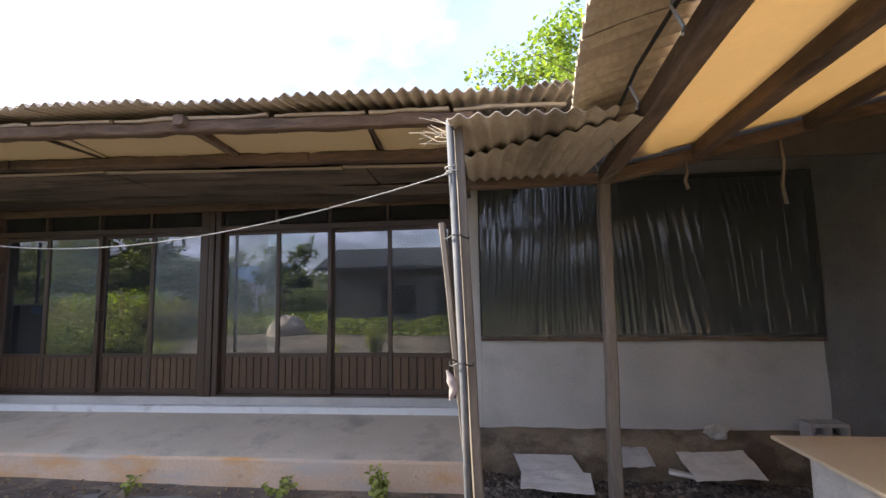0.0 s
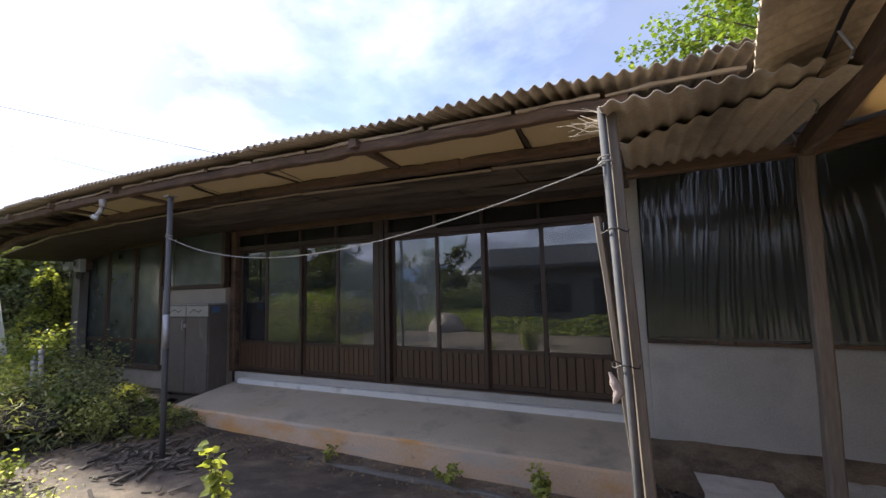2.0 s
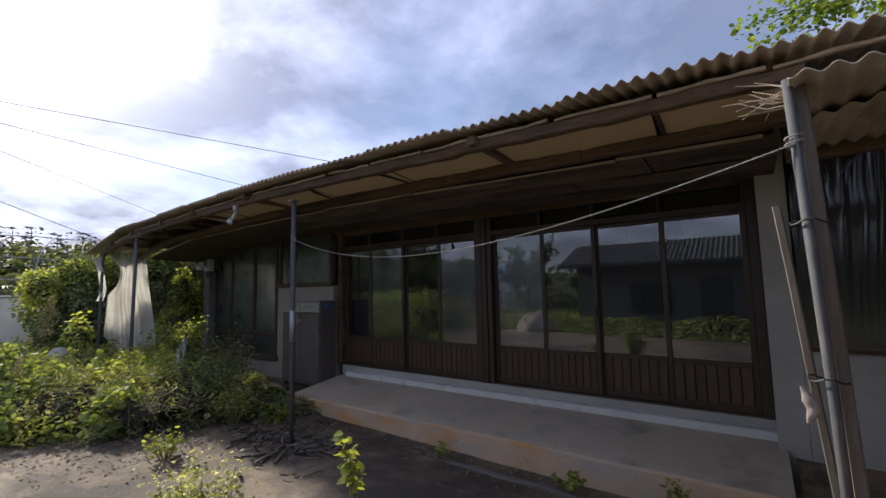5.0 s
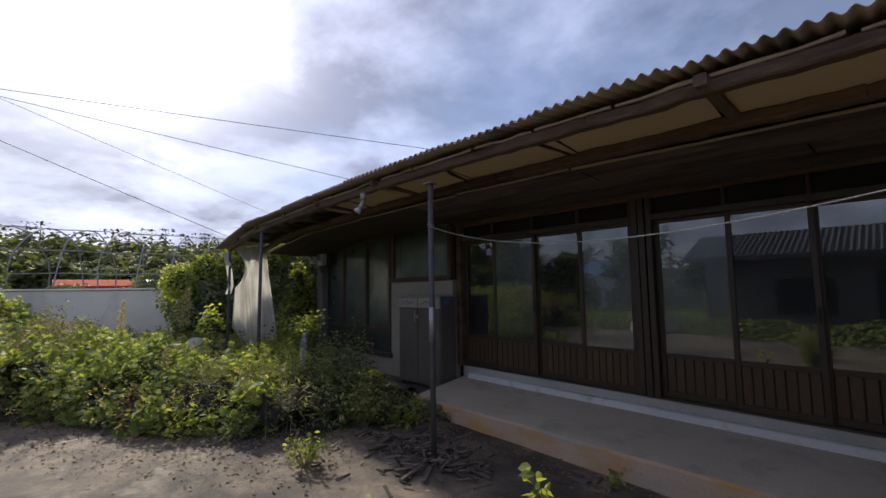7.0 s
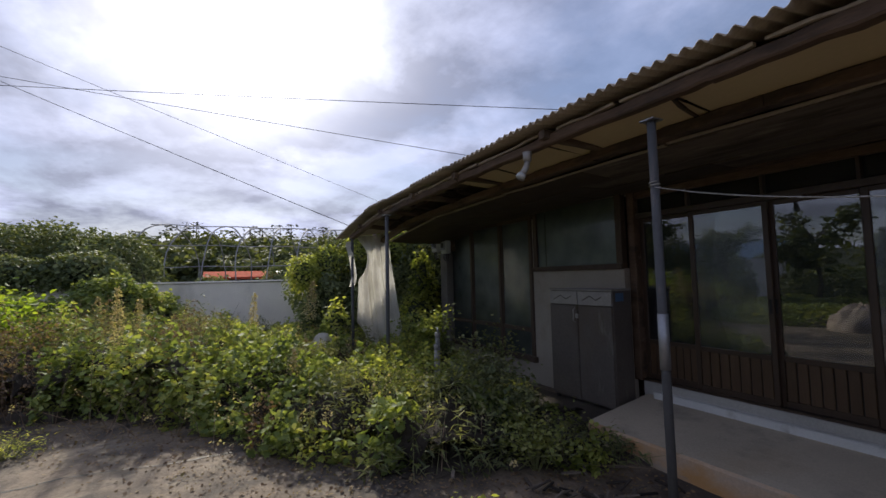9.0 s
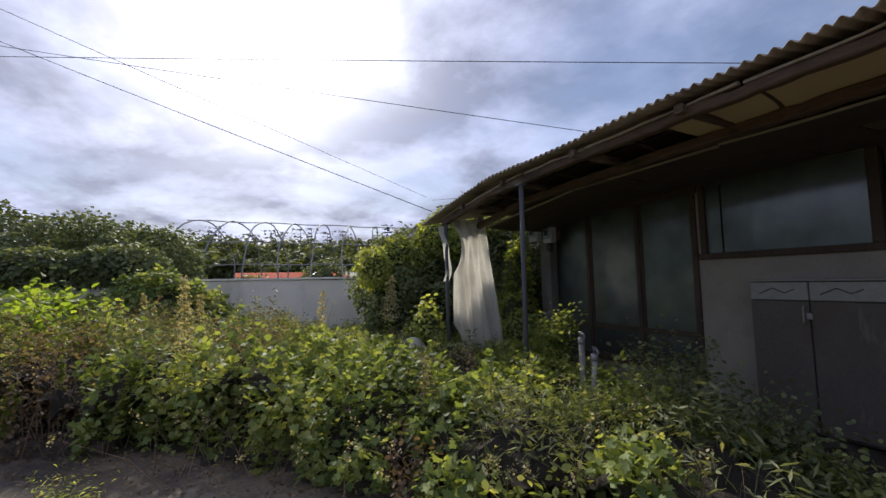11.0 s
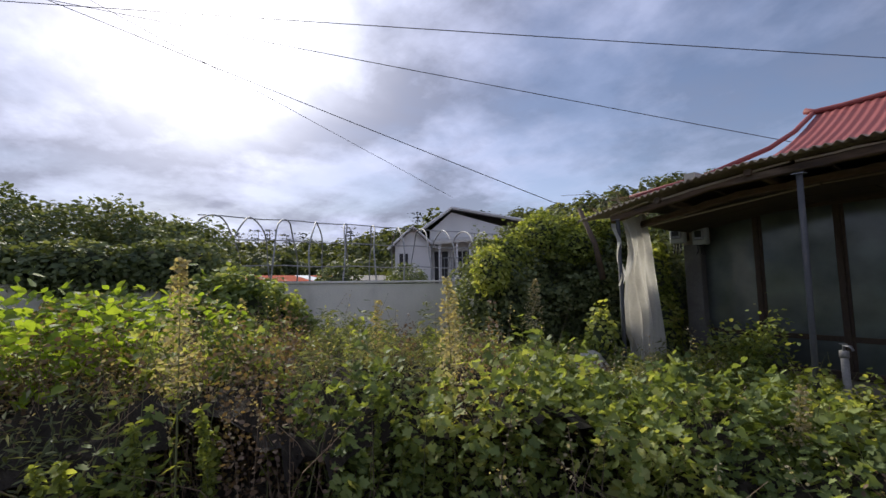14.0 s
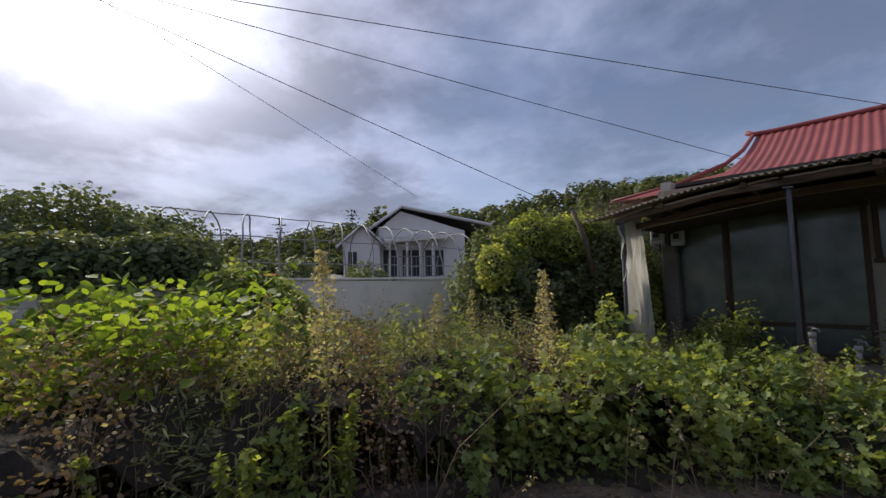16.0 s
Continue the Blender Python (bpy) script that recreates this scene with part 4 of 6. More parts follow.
def vinyl():
    def ridge(p, seed):
        return (1 - abs(noise.noise((p, 0.37 * seed, seed)))) ** 5

    def fn(u, v):
        x = 0.37 + 3.40 * u
        z = 1.12 + 1.70 * v
        # creases run down from the nails in the top edge and gather again at the batten
        fan = x - 0.16 * math.sin(x * 1.9 + 0.4) * (v - 0.5) - 0.25 * (1 - v) * smooth01(1.6, 3.6, x)
        drift = 0.04 * noise.noise((x * 2, v * 1.5, 6))
        big = 0.020 * noise.noise((fan * 2.6 + drift, v * 0.9, 1))
        fold = 0.010 * ridge(fan * 6 + drift * 16, 2 + 0.5 * v) * (0.3 + 1.4 * abs(noise.noise((x * 1.3, v, 4)))) + 0.009 * ridge(fan * 17 + drift * 26, 5 + 0.6 * v)
        hem = 0.010 * ridge(fan * 26, 9) * (abs(v - 0.5) * 2) ** 2
        return (x, 4.765 - 0.02 * math.sin(v * 3.1) + big - fold - hem, z + 0.02 * math.sin(x * 5) * (1 - v))
    s = solid("vinyl_sheet", Geo().grid(560, 26, fn), G_FILM, "creased grey see-through vinyl sheet over a window opening", "plastic sheet", smooth=True)
    solid("batten", Geo().beam((0.36, 4.76, 1.12), (3.78, 4.76, 1.10), 0.03, 0.035, 14, 0.15), M_WOOD, "thin dark batten pinning the vinyl sheet", "batten")


vinyl()


def yard_crack():
    line = [(-7.1, -2.6), (-7.30, -1.1), (-7.37, -0.72), (-7.30, -0.35), (-7.19, 0.08), (-7.21, 0.45), (-7.22, 0.8)]
    g = Geo()
    pts = []
    for (ax, ay), (bx, by) in zip(line, line[1:]):
        for k in range(6):
            x, y = ax + (bx - ax) * k / 6, ay + (by - ay) * k / 6
            pts.append((x + 0.02 * noise.noise((x * 9, y * 9, 0)), y + 0.02 * noise.noise((x * 9, y * 9, 4))))
    vs, fs = [], []
    for k, (x, y) in enumerate(pts):
        w = 0.008 + 0.006 * abs(noise.noise((x * 5, y * 5, 2)))
        z = ground_z(x, y) + 0.005
        vs += [(x - w, y - w, z), (x + w, y + w, z)]
        if k:
            fs.append((2 * k - 2, 2 * k - 1, 2 * k + 1, 2 * k))
    structure("yard_crack", g.add(vs, fs), M_CABLE, "dark joint running across the concrete yard", "crack")


yard_crack()


def garden_kerb():
    g = Geo()
    line = [(-10.42, -3.3), (-10.25, -2.7), (-10.02, -2.15), (-9.78, -1.7), (-9.45, -1.22)]
    for (ax, ay), (bx, by) in zip(line, line[1:]):
        g.beam((ax, ay, 0.06), (bx - 0.01 * (bx - ax), by - 0.01 * (by - ay), 0.06), 0.12, 0.22, 4, 0.06)
    structure("garden_kerb", g, M_SOIL, "low dark cement kerb along the garden bed", "kerb")


garden_kerb()

# ---- porch things ----
def pipe_post(x, y, z1, x_top, y_top, label, joint=None):
    p = thing("pipe_post", (x, y, ground_z(x, y)), label, "post", "pipe posts under the eave")
    part("pipe", Geo().tube([(x, y, ground_z(x, y) - 0.05), (x + (x_top - x) * 0.5, y + (y_top - y) * 0.5, z1 / 2), (x_top, y_top, z1)], 0.027, 12), M_PIPE, p, smooth=True)
    if joint:
        part("sleeve", Geo().tube([(x + (x_top - x) * joint / z1, y, joint - 0.17), (x + (x_top - x) * joint / z1, y, joint + 0.17)], 0.031, 12), M_STEEL, p, "bright bare steel sleeve", True)
    part("top_plate", Geo().box(x_top - 0.05, x_top + 0.05, y_top - 0.05, y_top + 0.05, z1, z1 + 0.008), M_STEEL, p)


pipe_post(-4.02, 2.82, 2.70, -4.03, 2.82, "thin grey steel pipe post at the porch edge", 1.32)
pipe_post(-8.16, 2.65, 2.66, -8.15, 2.66, "thin grey steel pipe post standing in weeds")
pipe_post(-10.2, 2.77, 2.50, -10.2, 2.77, "dark steel pipe post at the porch end")


def cabinet():
    x0, x1, y0, y1, z0, z1 = -6.86, -5.82, 4.55, 4.9, 0.12, 1.545
    c = thing("metal_cabinet", ((x0 + x1) / 2, 4.72, z0), "tarnished two-door steel cabinet against the house wall", "cabinet")
    part("body", Geo().box(x0, x1, y0 + 0.03, y1, z0, z1 - 0.02, 0.006), M_CAB, c)
    part("top", Geo().box(x0 - 0.01, x1 + 0.01, y0 - 0.005, y1, z1 - 0.02, z1, 0.004), M_CABTRIM, c)
    xm = -6.36
    for a, b in ((x0 + 0.008, xm - 0.006), (xm + 0.006, x1 - 0.008)):
        d = part("door", Geo().box(a, b, y0, y0 + 0.029, z0 + 0.03, 1.335, 0.006), M_CAB, c)
        if b < xm:
            part("handle", Geo().tube([(b - 0.03, y0, 1.30), (b - 0.035, y0 - 0.03, 1.28), (b - 0.035, y0 - 0.03, 1.14), (b - 0.03, y0, 1.12)], 0.009, 8), M_CABTRIM, d, "bent metal handle", True)
        part("name_plate", Geo().box(a, b, y0 + 0.004, y0 + 0.029, 1.345, 1.515, 0.004), M_CABTRIM, c, "scuffed pale plate with scratches")
        part("scratch_mark", Geo().tube([(a + 0.08, y0 + 0.001, 1.40), (a + 0.2, y0 + 0.001, 1.46), (a + 0.3, y0 + 0.001, 1.41), (a + 0.38, y0 + 0.001, 1.45)], 0.006, 5), M_CAB, c)
    part("latch", Geo().box(xm - 0.025, xm + 0.025, y0 - 0.02, y0, 1.17, 1.23, 0.004), M_CABTRIM, c, "padlock hasp")
    part("label", Geo().box(x1 - 0.001, x1 + 0.003, 4.62, 4.76, 1.40, 1.50), M_BLUEROOF, c, "faded bluish sticker")
    for x in (x0 + 0.05, x1 - 0.05):
        for y in (y0 + 0.06, y1 - 0.05):
            part("foot", Geo().box(x - 0.02, x + 0.02, y - 0.02, y + 0.02, -0.05, z0), M_CABLE, c)


cabinet()


def porch_lamp():
    l = thing("porch_lamp", (-5.1, 2.71, 2.60), "white outdoor lamp holder under the eave", "lamp")
    part("base", Geo().tube([(-5.1, 2.72, 2.78), (-5.1, 2.72, 2.70)], 0.038, 14, 0.032), M_CABTRIM, l, smooth=True)
    part("holder", Geo().tube([(-5.1, 2.72, 2.70), (-5.1, 2.70, 2.64), (-5.11, 2.66, 2.58)], 0.022, 12, 0.028), M_CABTRIM, l, smooth=True)
    part("rim", Geo().tube([(-5.11, 2.665, 2.585), (-5.115, 2.645, 2.555)], 0.036, 14, 0.04), M_METER, l, smooth=True)


porch_lamp()


def rope():
    a, b = Vector((-4.03, 2.80, 2.28)), Vector((0.25, 2.22, 2.24))
    pts = []
    for k in range(41):
        u = k / 40
        p = a.lerp(b, u)
        p.z -= 0.31 * 4 * u * (1 - u) * (1.15 - 0.3 * u)
        pts.append(p)
    r = thing("rope", (-4.03, 2.8, 2.28), "sagging twisted white washing line", "rope")
    for ph in (0, math.pi):
        tw = []
        for k in range(241):
            u = k / 240
            i = min(39, int(u * 40))
            p = pts[i].lerp(pts[i + 1], u * 40 - i)
            tw.append(p + Vector((0, math.cos(u * 420 + ph), math.sin(u * 420 + ph))) * 0.0018)
        part("strand", Geo().tube(tw, 0.0024, 5), M_ROPE, r)
    part("knot", Geo().tube([(-4.03 + 0.032 * math.cos(t), 2.82 + 0.032 * math.sin(t), 2.275 + 0.003 * t) for t in np.linspace(0, 12, 30)], 0.004, 6), M_ROPE, r, smooth=True)
    e = Vector((0.25, 2.24, 2.3))
    part("knot", Geo().tube([(0.25 + 0.03 * math.cos(t), 2.24 + 0.03 * math.sin(t), 2.23 + 0.004 * t) for t in np.linspace(0, 12, 30)], 0.004, 6), M_ROPE, r, smooth=True)


rope()


def meter_boxes():
    for x0, x1, y, z0, z1, lab in ((-10.50, -10.27, 4.62, 2.27, 2.55, "grey electricity meter with a glass face"), (-10.16, -9.94, 4.66, 2.22, 2.52, "old grey switch box with loose cables")):
        m = thing("electric_meter", ((x0 + x1) / 2, y, z0), lab, "meter", "electric boxes on the house end")
        part("case", Geo().box(x0, x1, y, y + 0.12, z0, z1, 0.015), M_METER, m)
        part("cover", Geo().box(x0 + 0.03, x1 - 0.03, y - 0.03, y, z0 + 0.07, z1 - 0.04, 0.012), M_STEEL, m)
        part("window", Geo().box(x0 + 0.06, x1 - 0.06, y - 0.034, y - 0.03, z0 + 0.12, z1 - 0.08), M_CABLE, m)
        part("bracket", Geo().box(x0 + 0.05, x1 - 0.05, y + 0.12, WIN_Y + 0.0, z0 + 0.05, z1 - 0.05), M_WOOD, m)
        for k in range(3):
            xx = x0 + 0.06 + 0.05 * k
            part("cable", Geo().tube([(xx, y + 0.04, z0), (xx + 0.02, y + 0.02, z0 - 0.1 - 0.03 * k), (xx - 0.05, y + 0.1, z0 - 0.16), (xx - 0.08, y + 0.2, z0 + 0.3)], 0.008, 6), M_CABLE, m, smooth=True)
    solid("corner_pillar", Geo().box(-10.34, -10.08, 4.74, 4.905, -0.1, 2.24, 0.01), M_ROUGH, "bare cement pillar at the house corner", "pillar", "structure")


meter_boxes()


def curtain():
    def fn(u, v):
        # v: 0 bottom, 1 top; flares and tears towards the foot
        y0 = 2.86 + 0.02 * v - 0.10 * (1 - v) ** 3
        w = 0.62 + 0.42 * (1 - v) ** 1.4
        tear = 0.22 * max(0.0, math.sin(v * 9 + 0.6)) * (1 - u) ** 3
        y = y0 + tear + (w - tear) * u
        x = -10.22 - 0.02 * u + (0.075 * math.sin(u * 19 + 2.2 * math.sin(v * 3)) + 0.03 * math.sin(u * 43 + v * 5)) * (0.45 + 0.55 * (1 - v)) + 0.04 * noise.noise((u * 4, v * 4, 1))
        return (x, y, 0.30 + 2.34 * v + 0.02 * math.sin(u * 9) - 0.10 * (1 - u) * v)
    solid("hanging_sheet", Geo().grid(70, 50, fn), M_CURTAIN, "torn grubby white plastic sheet hanging at the porch end", "plastic sheet", smooth=True)

    def strip(u, v):
        return (-10.2 + 0.03 * math.sin(v * 11), 2.70 + 0.10 * u + 0.05 * math.sin(v * 5), 1.6 + 0.85 * v)
    solid("hanging_strip", Geo().grid(4, 20, strip), M_CURTAIN, "narrow torn strip of white plastic sheeting", "plastic sheet", smooth=True)

    def rag(u, v):
        a = u * 6.28
        r = (0.22 + 0.07 * noise.noise((math.cos(a) * 2, math.sin(a) * 2, v * 3))) * math.cos(v * 1.45)
        return (-10.35 + r * math.cos(a), 2.25 + 1.1 * r * math.sin(a), 0.35 + 0.42 * math.sin(v * 1.5))
    solid("plastic_bundle", Geo().grid(20, 8, rag), M_CURTAIN, "crumpled bundle of white plastic among the weeds", "plastic bundle", smooth=True)


curtain()


def water_taps():
    for x, y, h, lean, r, lab in ((-8.14, 3.45, 0.95, 0.0, 0.035, "grey standpipe with a tap in the weeds"), (-7.77, 3.2, 0.85, 0.06, 0.032, "leaning capped plastic standpipe in the weeds")):
        t = thing("standpipe", (x, y, 0.0), lab, "standpipe", "standpipes by the house")
        part("pipe", Geo().tube([(x, y, -0.05), (x + lean, y, h - 0.1)], r, 12), M_STAND, t, smooth=True)
        part("collar", Geo().tube([(x + lean, y, h - 0.12), (x + lean, y, h - 0.05)], r * 1.2, 12), M_STAND, t, smooth=True)
        part("tap", Geo().tube([(x + lean, y, h - 0.06), (x + lean, y, h), (x + lean + 0.06, y - 0.02, h), (x + lean + 0.08, y - 0.03, h - 0.04)], 0.013, 8), M_STEEL, t, smooth=True)
        part("tap_handle", Geo().box(x + lean - 0.035, x + lean + 0.035, y - 0.008, y + 0.008, h + 0.012, h + 0.024, 0.003), M_STEEL, t)


water_taps()


# ---- under the canopy ----
def canopy_clutter():
    t = thing("table", (2.62, 2.6, -0.05), "pale board tabletop on white side panels", "table")
    part("tabletop", Geo().box(2.33, 3.72, 2.2, 3.36, 0.60, 0.622, 0.003), M_BOARD, t)
    part("side_panel", Geo().box(2.46, 2.50, 2.3, 3.2, -0.06, 0.60, 0.004), M_STYRO, t)
    part("side_panel", Geo().box(3.60, 3.64, 2.3, 3.2, -0.06, 0.60, 0.004), M_STYRO, t)
    part("back_panel", Geo().box(2.50, 3.60, 3.16, 3.2, -0.06, 0.60, 0.004), M_STYRO, t)
    b = Geo()
    b.box(3.42, 3.76, 4.56, 4.72, 0.17, 0.21, 0.004).box(3.42, 3.76, 4.56, 4.72, 0.30, 0.335, 0.004)
    for x in (3.42, 3.57, 3.73):
        b.box(x, x + 0.03, 4.562, 4.718, 0.205, 0.305)
    solid("cement_block", b, M_BLOCK, "hollow grey cement block on the footing", "block")

    def sheet_at(name, cx, cy, w, d, rot, z, mat, lab, cat, lift=0.05):
        ca, sa = math.cos(rot), math.sin(rot)

        def fn(u, v):
            px, py = (u - .5) * w, (v - .5) * d
            return (cx + px * ca - py * sa, cy + px * sa + py * ca, z + lift * v + 0.016 * noise.noise((u * 3 + cx, v * 3, 4)) + 0.006 * noise.noise((u * 8 + cx, v * 7, 1)))
        solid(name, Geo().grid(18, 12, fn, 0.006), mat, lab, cat)
    sheet_at("foam_sheet", 0.95, 4.32, 0.55, 0.42, 0.15, 0.0, M_STYRO, "dirty white packing sheet on the rubble", "sheet")
    sheet_at("foam_sheet", 0.98, 4.05, 0.6, 0.28, -0.12, -0.03, M_STYRO, "bent white packing sheet on the rubble", "sheet")
    sheet_at("paper_sack", 2.45, 4.28, 0.62, 0.30, 0.1, 0.0, M_STYRO, "crumpled white paper sack with a folded end", "sack", 0.12)
    sheet_at("paper_sack", 1.72, 4.36, 0.34, 0.2, 0.05, 0.04, M_BLOCK, "flattened grey sack by the footing", "sack", 0.10)
    solid("plank", Geo().beam((2.02, 4.3, -0.01), (2.22, 4.18, -0.01), 0.07, 0.03, 3, 0.05), M_STYRO, "short whitish offcut of board", "offcut")

    def crumple(u, v):
        a = u * 6.28
        r = 0.11 * (0.7 + 0.5 * noise.noise((math.cos(a) * 2, math.sin(a) * 2, v * 4))) * math.cos((v - .5) * 2.6)
        return (2.62 + r * math.cos(a) * 1.3, 4.64 + r * math.sin(a), 0.235 + 0.07 * math.sin((v - .5) * 3))
    solid("crumpled_bag", Geo().grid(14, 8, crumple), M_CURTAIN, "small crumpled pale plastic bag on the footing", "bag")
    # loose chips and rubble
    g = Geo()
    rnd = random.Random(5)
    for k in range(7000):
        x, y = rnd.uniform(0.35, 3.7), rnd.uniform(2.5, 4.5)
        s = rnd.uniform(0.012, 0.04)
        z = ground_z(x, y) + 0.004 + 0.05 * max(0, noise.noise((x * 2, y * 2, 9)))
        a = rnd.uniform(0, 3.1)
        ca, sa = math.cos(a) * s, math.sin(a) * s
        h = s * rnd.uniform(0.3, 0.7)
        g.add([(x - ca, y - sa, z), (x + sa, y - ca, z), (x + ca, y + sa, z + h * 0.4), (x - sa * 0.8, y + ca, z), (x, y, z + h)], [(0, 1, 4), (1, 2, 4), (2, 3, 4), (3, 0, 4)])
    tagged(part("wood_chips", g, M_CHIPS), "dark chips and gravel littering the canopy floor", "rubble", kind="stuff")
    structure("canopy_floor", Geo().grid(30, 20, lambda u, v: (0.25 + 3.55 * u, 2.3 + 2.3 * v, ground_z(0.25 + 3.55 * u, 2.3 + 2.3 * v) + 0.006 + 0.05 * max(0, noise.noise(((0.25 + 3.55 * u) * 2, (2.3 + 2.3 * v) * 2, 9))))), M_SOIL, "dark earth floor under the canopy", "ground", True)
    # cords hanging from the beams
    for x, y, z, l in ((1.95, 3.46, 2.6, 0.22), (2.62, 3.44, 2.72, 0.48)):
        solid("frayed_rope", Geo().tube([(x, y, z), (x + 0.01, y - 0.01, z - l * 0.4), (x - 0.012, y, z - l * 0.7), (x + 0.008, y, z - l)], 0.011, 6, 0.014), M_POSTWOOD, "frayed brown rope end hanging from a beam", "rope", group="ropes on the beam", smooth=True)
    for k in range(5):
        y = 0.9 + 0.55 * k
        x = 1.30 - 0.105 * (3.5 - y)
        solid("wire_tie", Geo().tube([(x - 0.06, y, 2.60), (x - 0.08, y + 0.02, 2.54), (x - 0.05, y + 0.01, 2.46), (x - 0.07, y - 0.02, 2.42)], 0.006, 5), M_STEEL, "twisted wire tie on the edge beam", "wire", group="wire ties on the beam")
    solid("black_cable", Geo().tube([(1.02, 3.1, 2.53), (1.10, 2.5, 2.50), (1.05, 1.9, 2.56), (1.0, 1.2, 2.53), (0.8, 0.0, 2.55)], 0.009, 6), M_CABLE, "black cable strung along the canopy edge", "cable", smooth=True)


M_CHIPS = material("dark_chips", (0.10, 0.082, 0.066), 0.9, vary=0.3, scale=8, fine=60, bump=0.3, per="island", per_amt=0.9)
canopy_clutter()


def scrap_under_post():
    g = Geo()
    rnd = random.Random(11)
    for k in range(300):
        a, r = rnd.uniform(0, 6.28), abs(rnd.gauss(0, 0.42))
        x, y = -4.25 + r * math.cos(a) * 1.3, 2.85 + r * math.sin(a)
        b, l = rnd.uniform(0, 3.14), rnd.uniform(0.04, 0.20)
        z = ground_z(x, y) + rnd.uniform(0.005, 0.05)
        g.beam((x, y, z), (x + l * math.cos(b), y + l * math.sin(b), z + rnd.uniform(-0.01, 0.03)), rnd.uniform(0.01, 0.035), 0.012, 1)
    tagged(part("bark_scraps", g, M_CHIPS), "black charred bark scraps round the pipe post", "scraps", kind="stuff")
    for k, (x, y, dx, dy) in enumerate(((-3.95, 2.62, 0.08, -0.3), (-3.88, 2.66, 0.16, -0.22), (-3.8, 2.9, 0.4, 0.02))):
        z = ground_z(x, y)
        solid("charred_stick", Geo().beam((x, y, z + 0.03), (x + dx, y + dy, z + 0.015), 0.035, 0.02, 3, 0.1), M_CHIPS, "flat charred strip of wood on the ground", "stick", group="charred strips")
    solid("dry_twig", Geo().tube([(-6.35, 0.35, 0.03), (-6.2, 0.42, 0.05), (-6.02, 0.5, 0.04), (-5.9, 0.62, 0.05)], 0.014, 6, 0.006), M_BARK, "dry dark twig lying on the concrete", "twig", smooth=True)


scrap_under_post()


# ---- wires overhead ----
def overhead():
    def wire(a, d, s0, s1, sag, r=0.0068):
        a, d = Vector(a), Vector(d).normalized()
        pts = []
        for k in range(31):
            u = k / 30
            p = a + d * (s0 + (s1 - s0) * u)
            p.z -= sag * 4 * u * (1 - u)
            pts.append(p)
        solid("power_line", Geo().tube(pts, r, 5), M_CABLE, "thin dark overhead power line", "cable", group="overhead lines", smooth=True)
    wire((-8.52, 5.54, 4.98), (0.602, 0.788, -0.131), -34, 7.5, 0.12)
    wire((-9.47, 6.87, 4.14), (0.544, 0.809, -0.222), -34, 1.2, 0.10)
    wire((-12.93, 0.87, 4.12), (0.537, 0.736, -0.413), -26, 3.0, 0.10)
    wire((-20.31, 3.65, 6.35), (-0.141, 0.952, -0.273), -30, 4.0, 0.06, 0.0075)


overhead()


# ---- beyond the garden ----
def garden_wall():
    w = thing("garden_wall", (-15.4, 0, 0), "low whitewashed block wall at the end of the garden", "wall", kind="structure")
    part("panel", Geo().grid(80, 5, lambda u, v: (-15.3 + 0.015 * noise.noise((u * 60, v * 3, 0)), -16 + 24 * u, 0.0 + (1.70 + 0.02 * math.sin(u * 30)) * v)).box(-15.5, -15.32, -16, 8, 0, 1.70), M_WALL2, w)
    part("coping", Geo().box(-15.54, -15.26, -16, 8, 1.722, 1.77, 0.01), M_WALL2, w)


garden_wall()


def greenhouse():
    g = thing("greenhouse_frame", (-22.4, 0, 0), "bare galvanised hoop frame of a plastic greenhouse", "greenhouse")
    for k in range(12):
        y = -2.0 + 1.10 * k
        pts = []
        for i in range(17):
            a = math.pi * i / 16
            pts.append((-22.4 + 2.6 * math.cos(a), y + 0.40 * 2.6 * (1 - math.cos(a)) + 0.04 * math.sin(k * 3 + i), 1.9 + 2.15 * math.sin(a) ** 0.9))
        pts = [(-19.8, y, 0)] + pts + [(-25.0, y + 2.08, 0)]
        part("hoop", Geo().tube(pts, 0.026, 6), M_HOOP, g, smooth=True)
    for x, z in ((-22.4, 4.06), (-20.15, 3.08), (-19.82, 2.3)):
        part("purlin", Geo().tube([(x, -2.6 + 0.40 * (-19.8 - x) + 0.65 * k, z + 0.02 * math.sin(k * 1.7)) for k in range(21)], 0.02, 6), M_HOOP, g, smooth=True)


greenhouse()


def shed_far():
    s = thing("farm_shed", (-31, 4, 0), "long low farm shed with an orange and blue sheet roof", "shed")
    part("wall", Geo().box(-33.5, -30.2, 0.6, 10, 0, 1.85), M_DARK, s)
    segs = ((0.2, 2.6, M_ORANGE), (2.62, 4.4, M_ORANGE), (4.42, 5.3, M_BLUEROOF), (5.32, 6.6, M_ORANGE), (6.62, 10.5, M_DARKROOF))
    for k, (a, b, m) in enumerate(segs):
        part("roof_sheet", Geo().add([(-29.8, a, 2.0), (-29.8, b, 2.0), (-34, b, 2.42), (-34, a, 2.42), (-29.8, a, 1.88), (-29.8, b, 1.88)], [(0, 1, 2, 3), (4, 5, 1, 0)]), m, s)


shed_far()


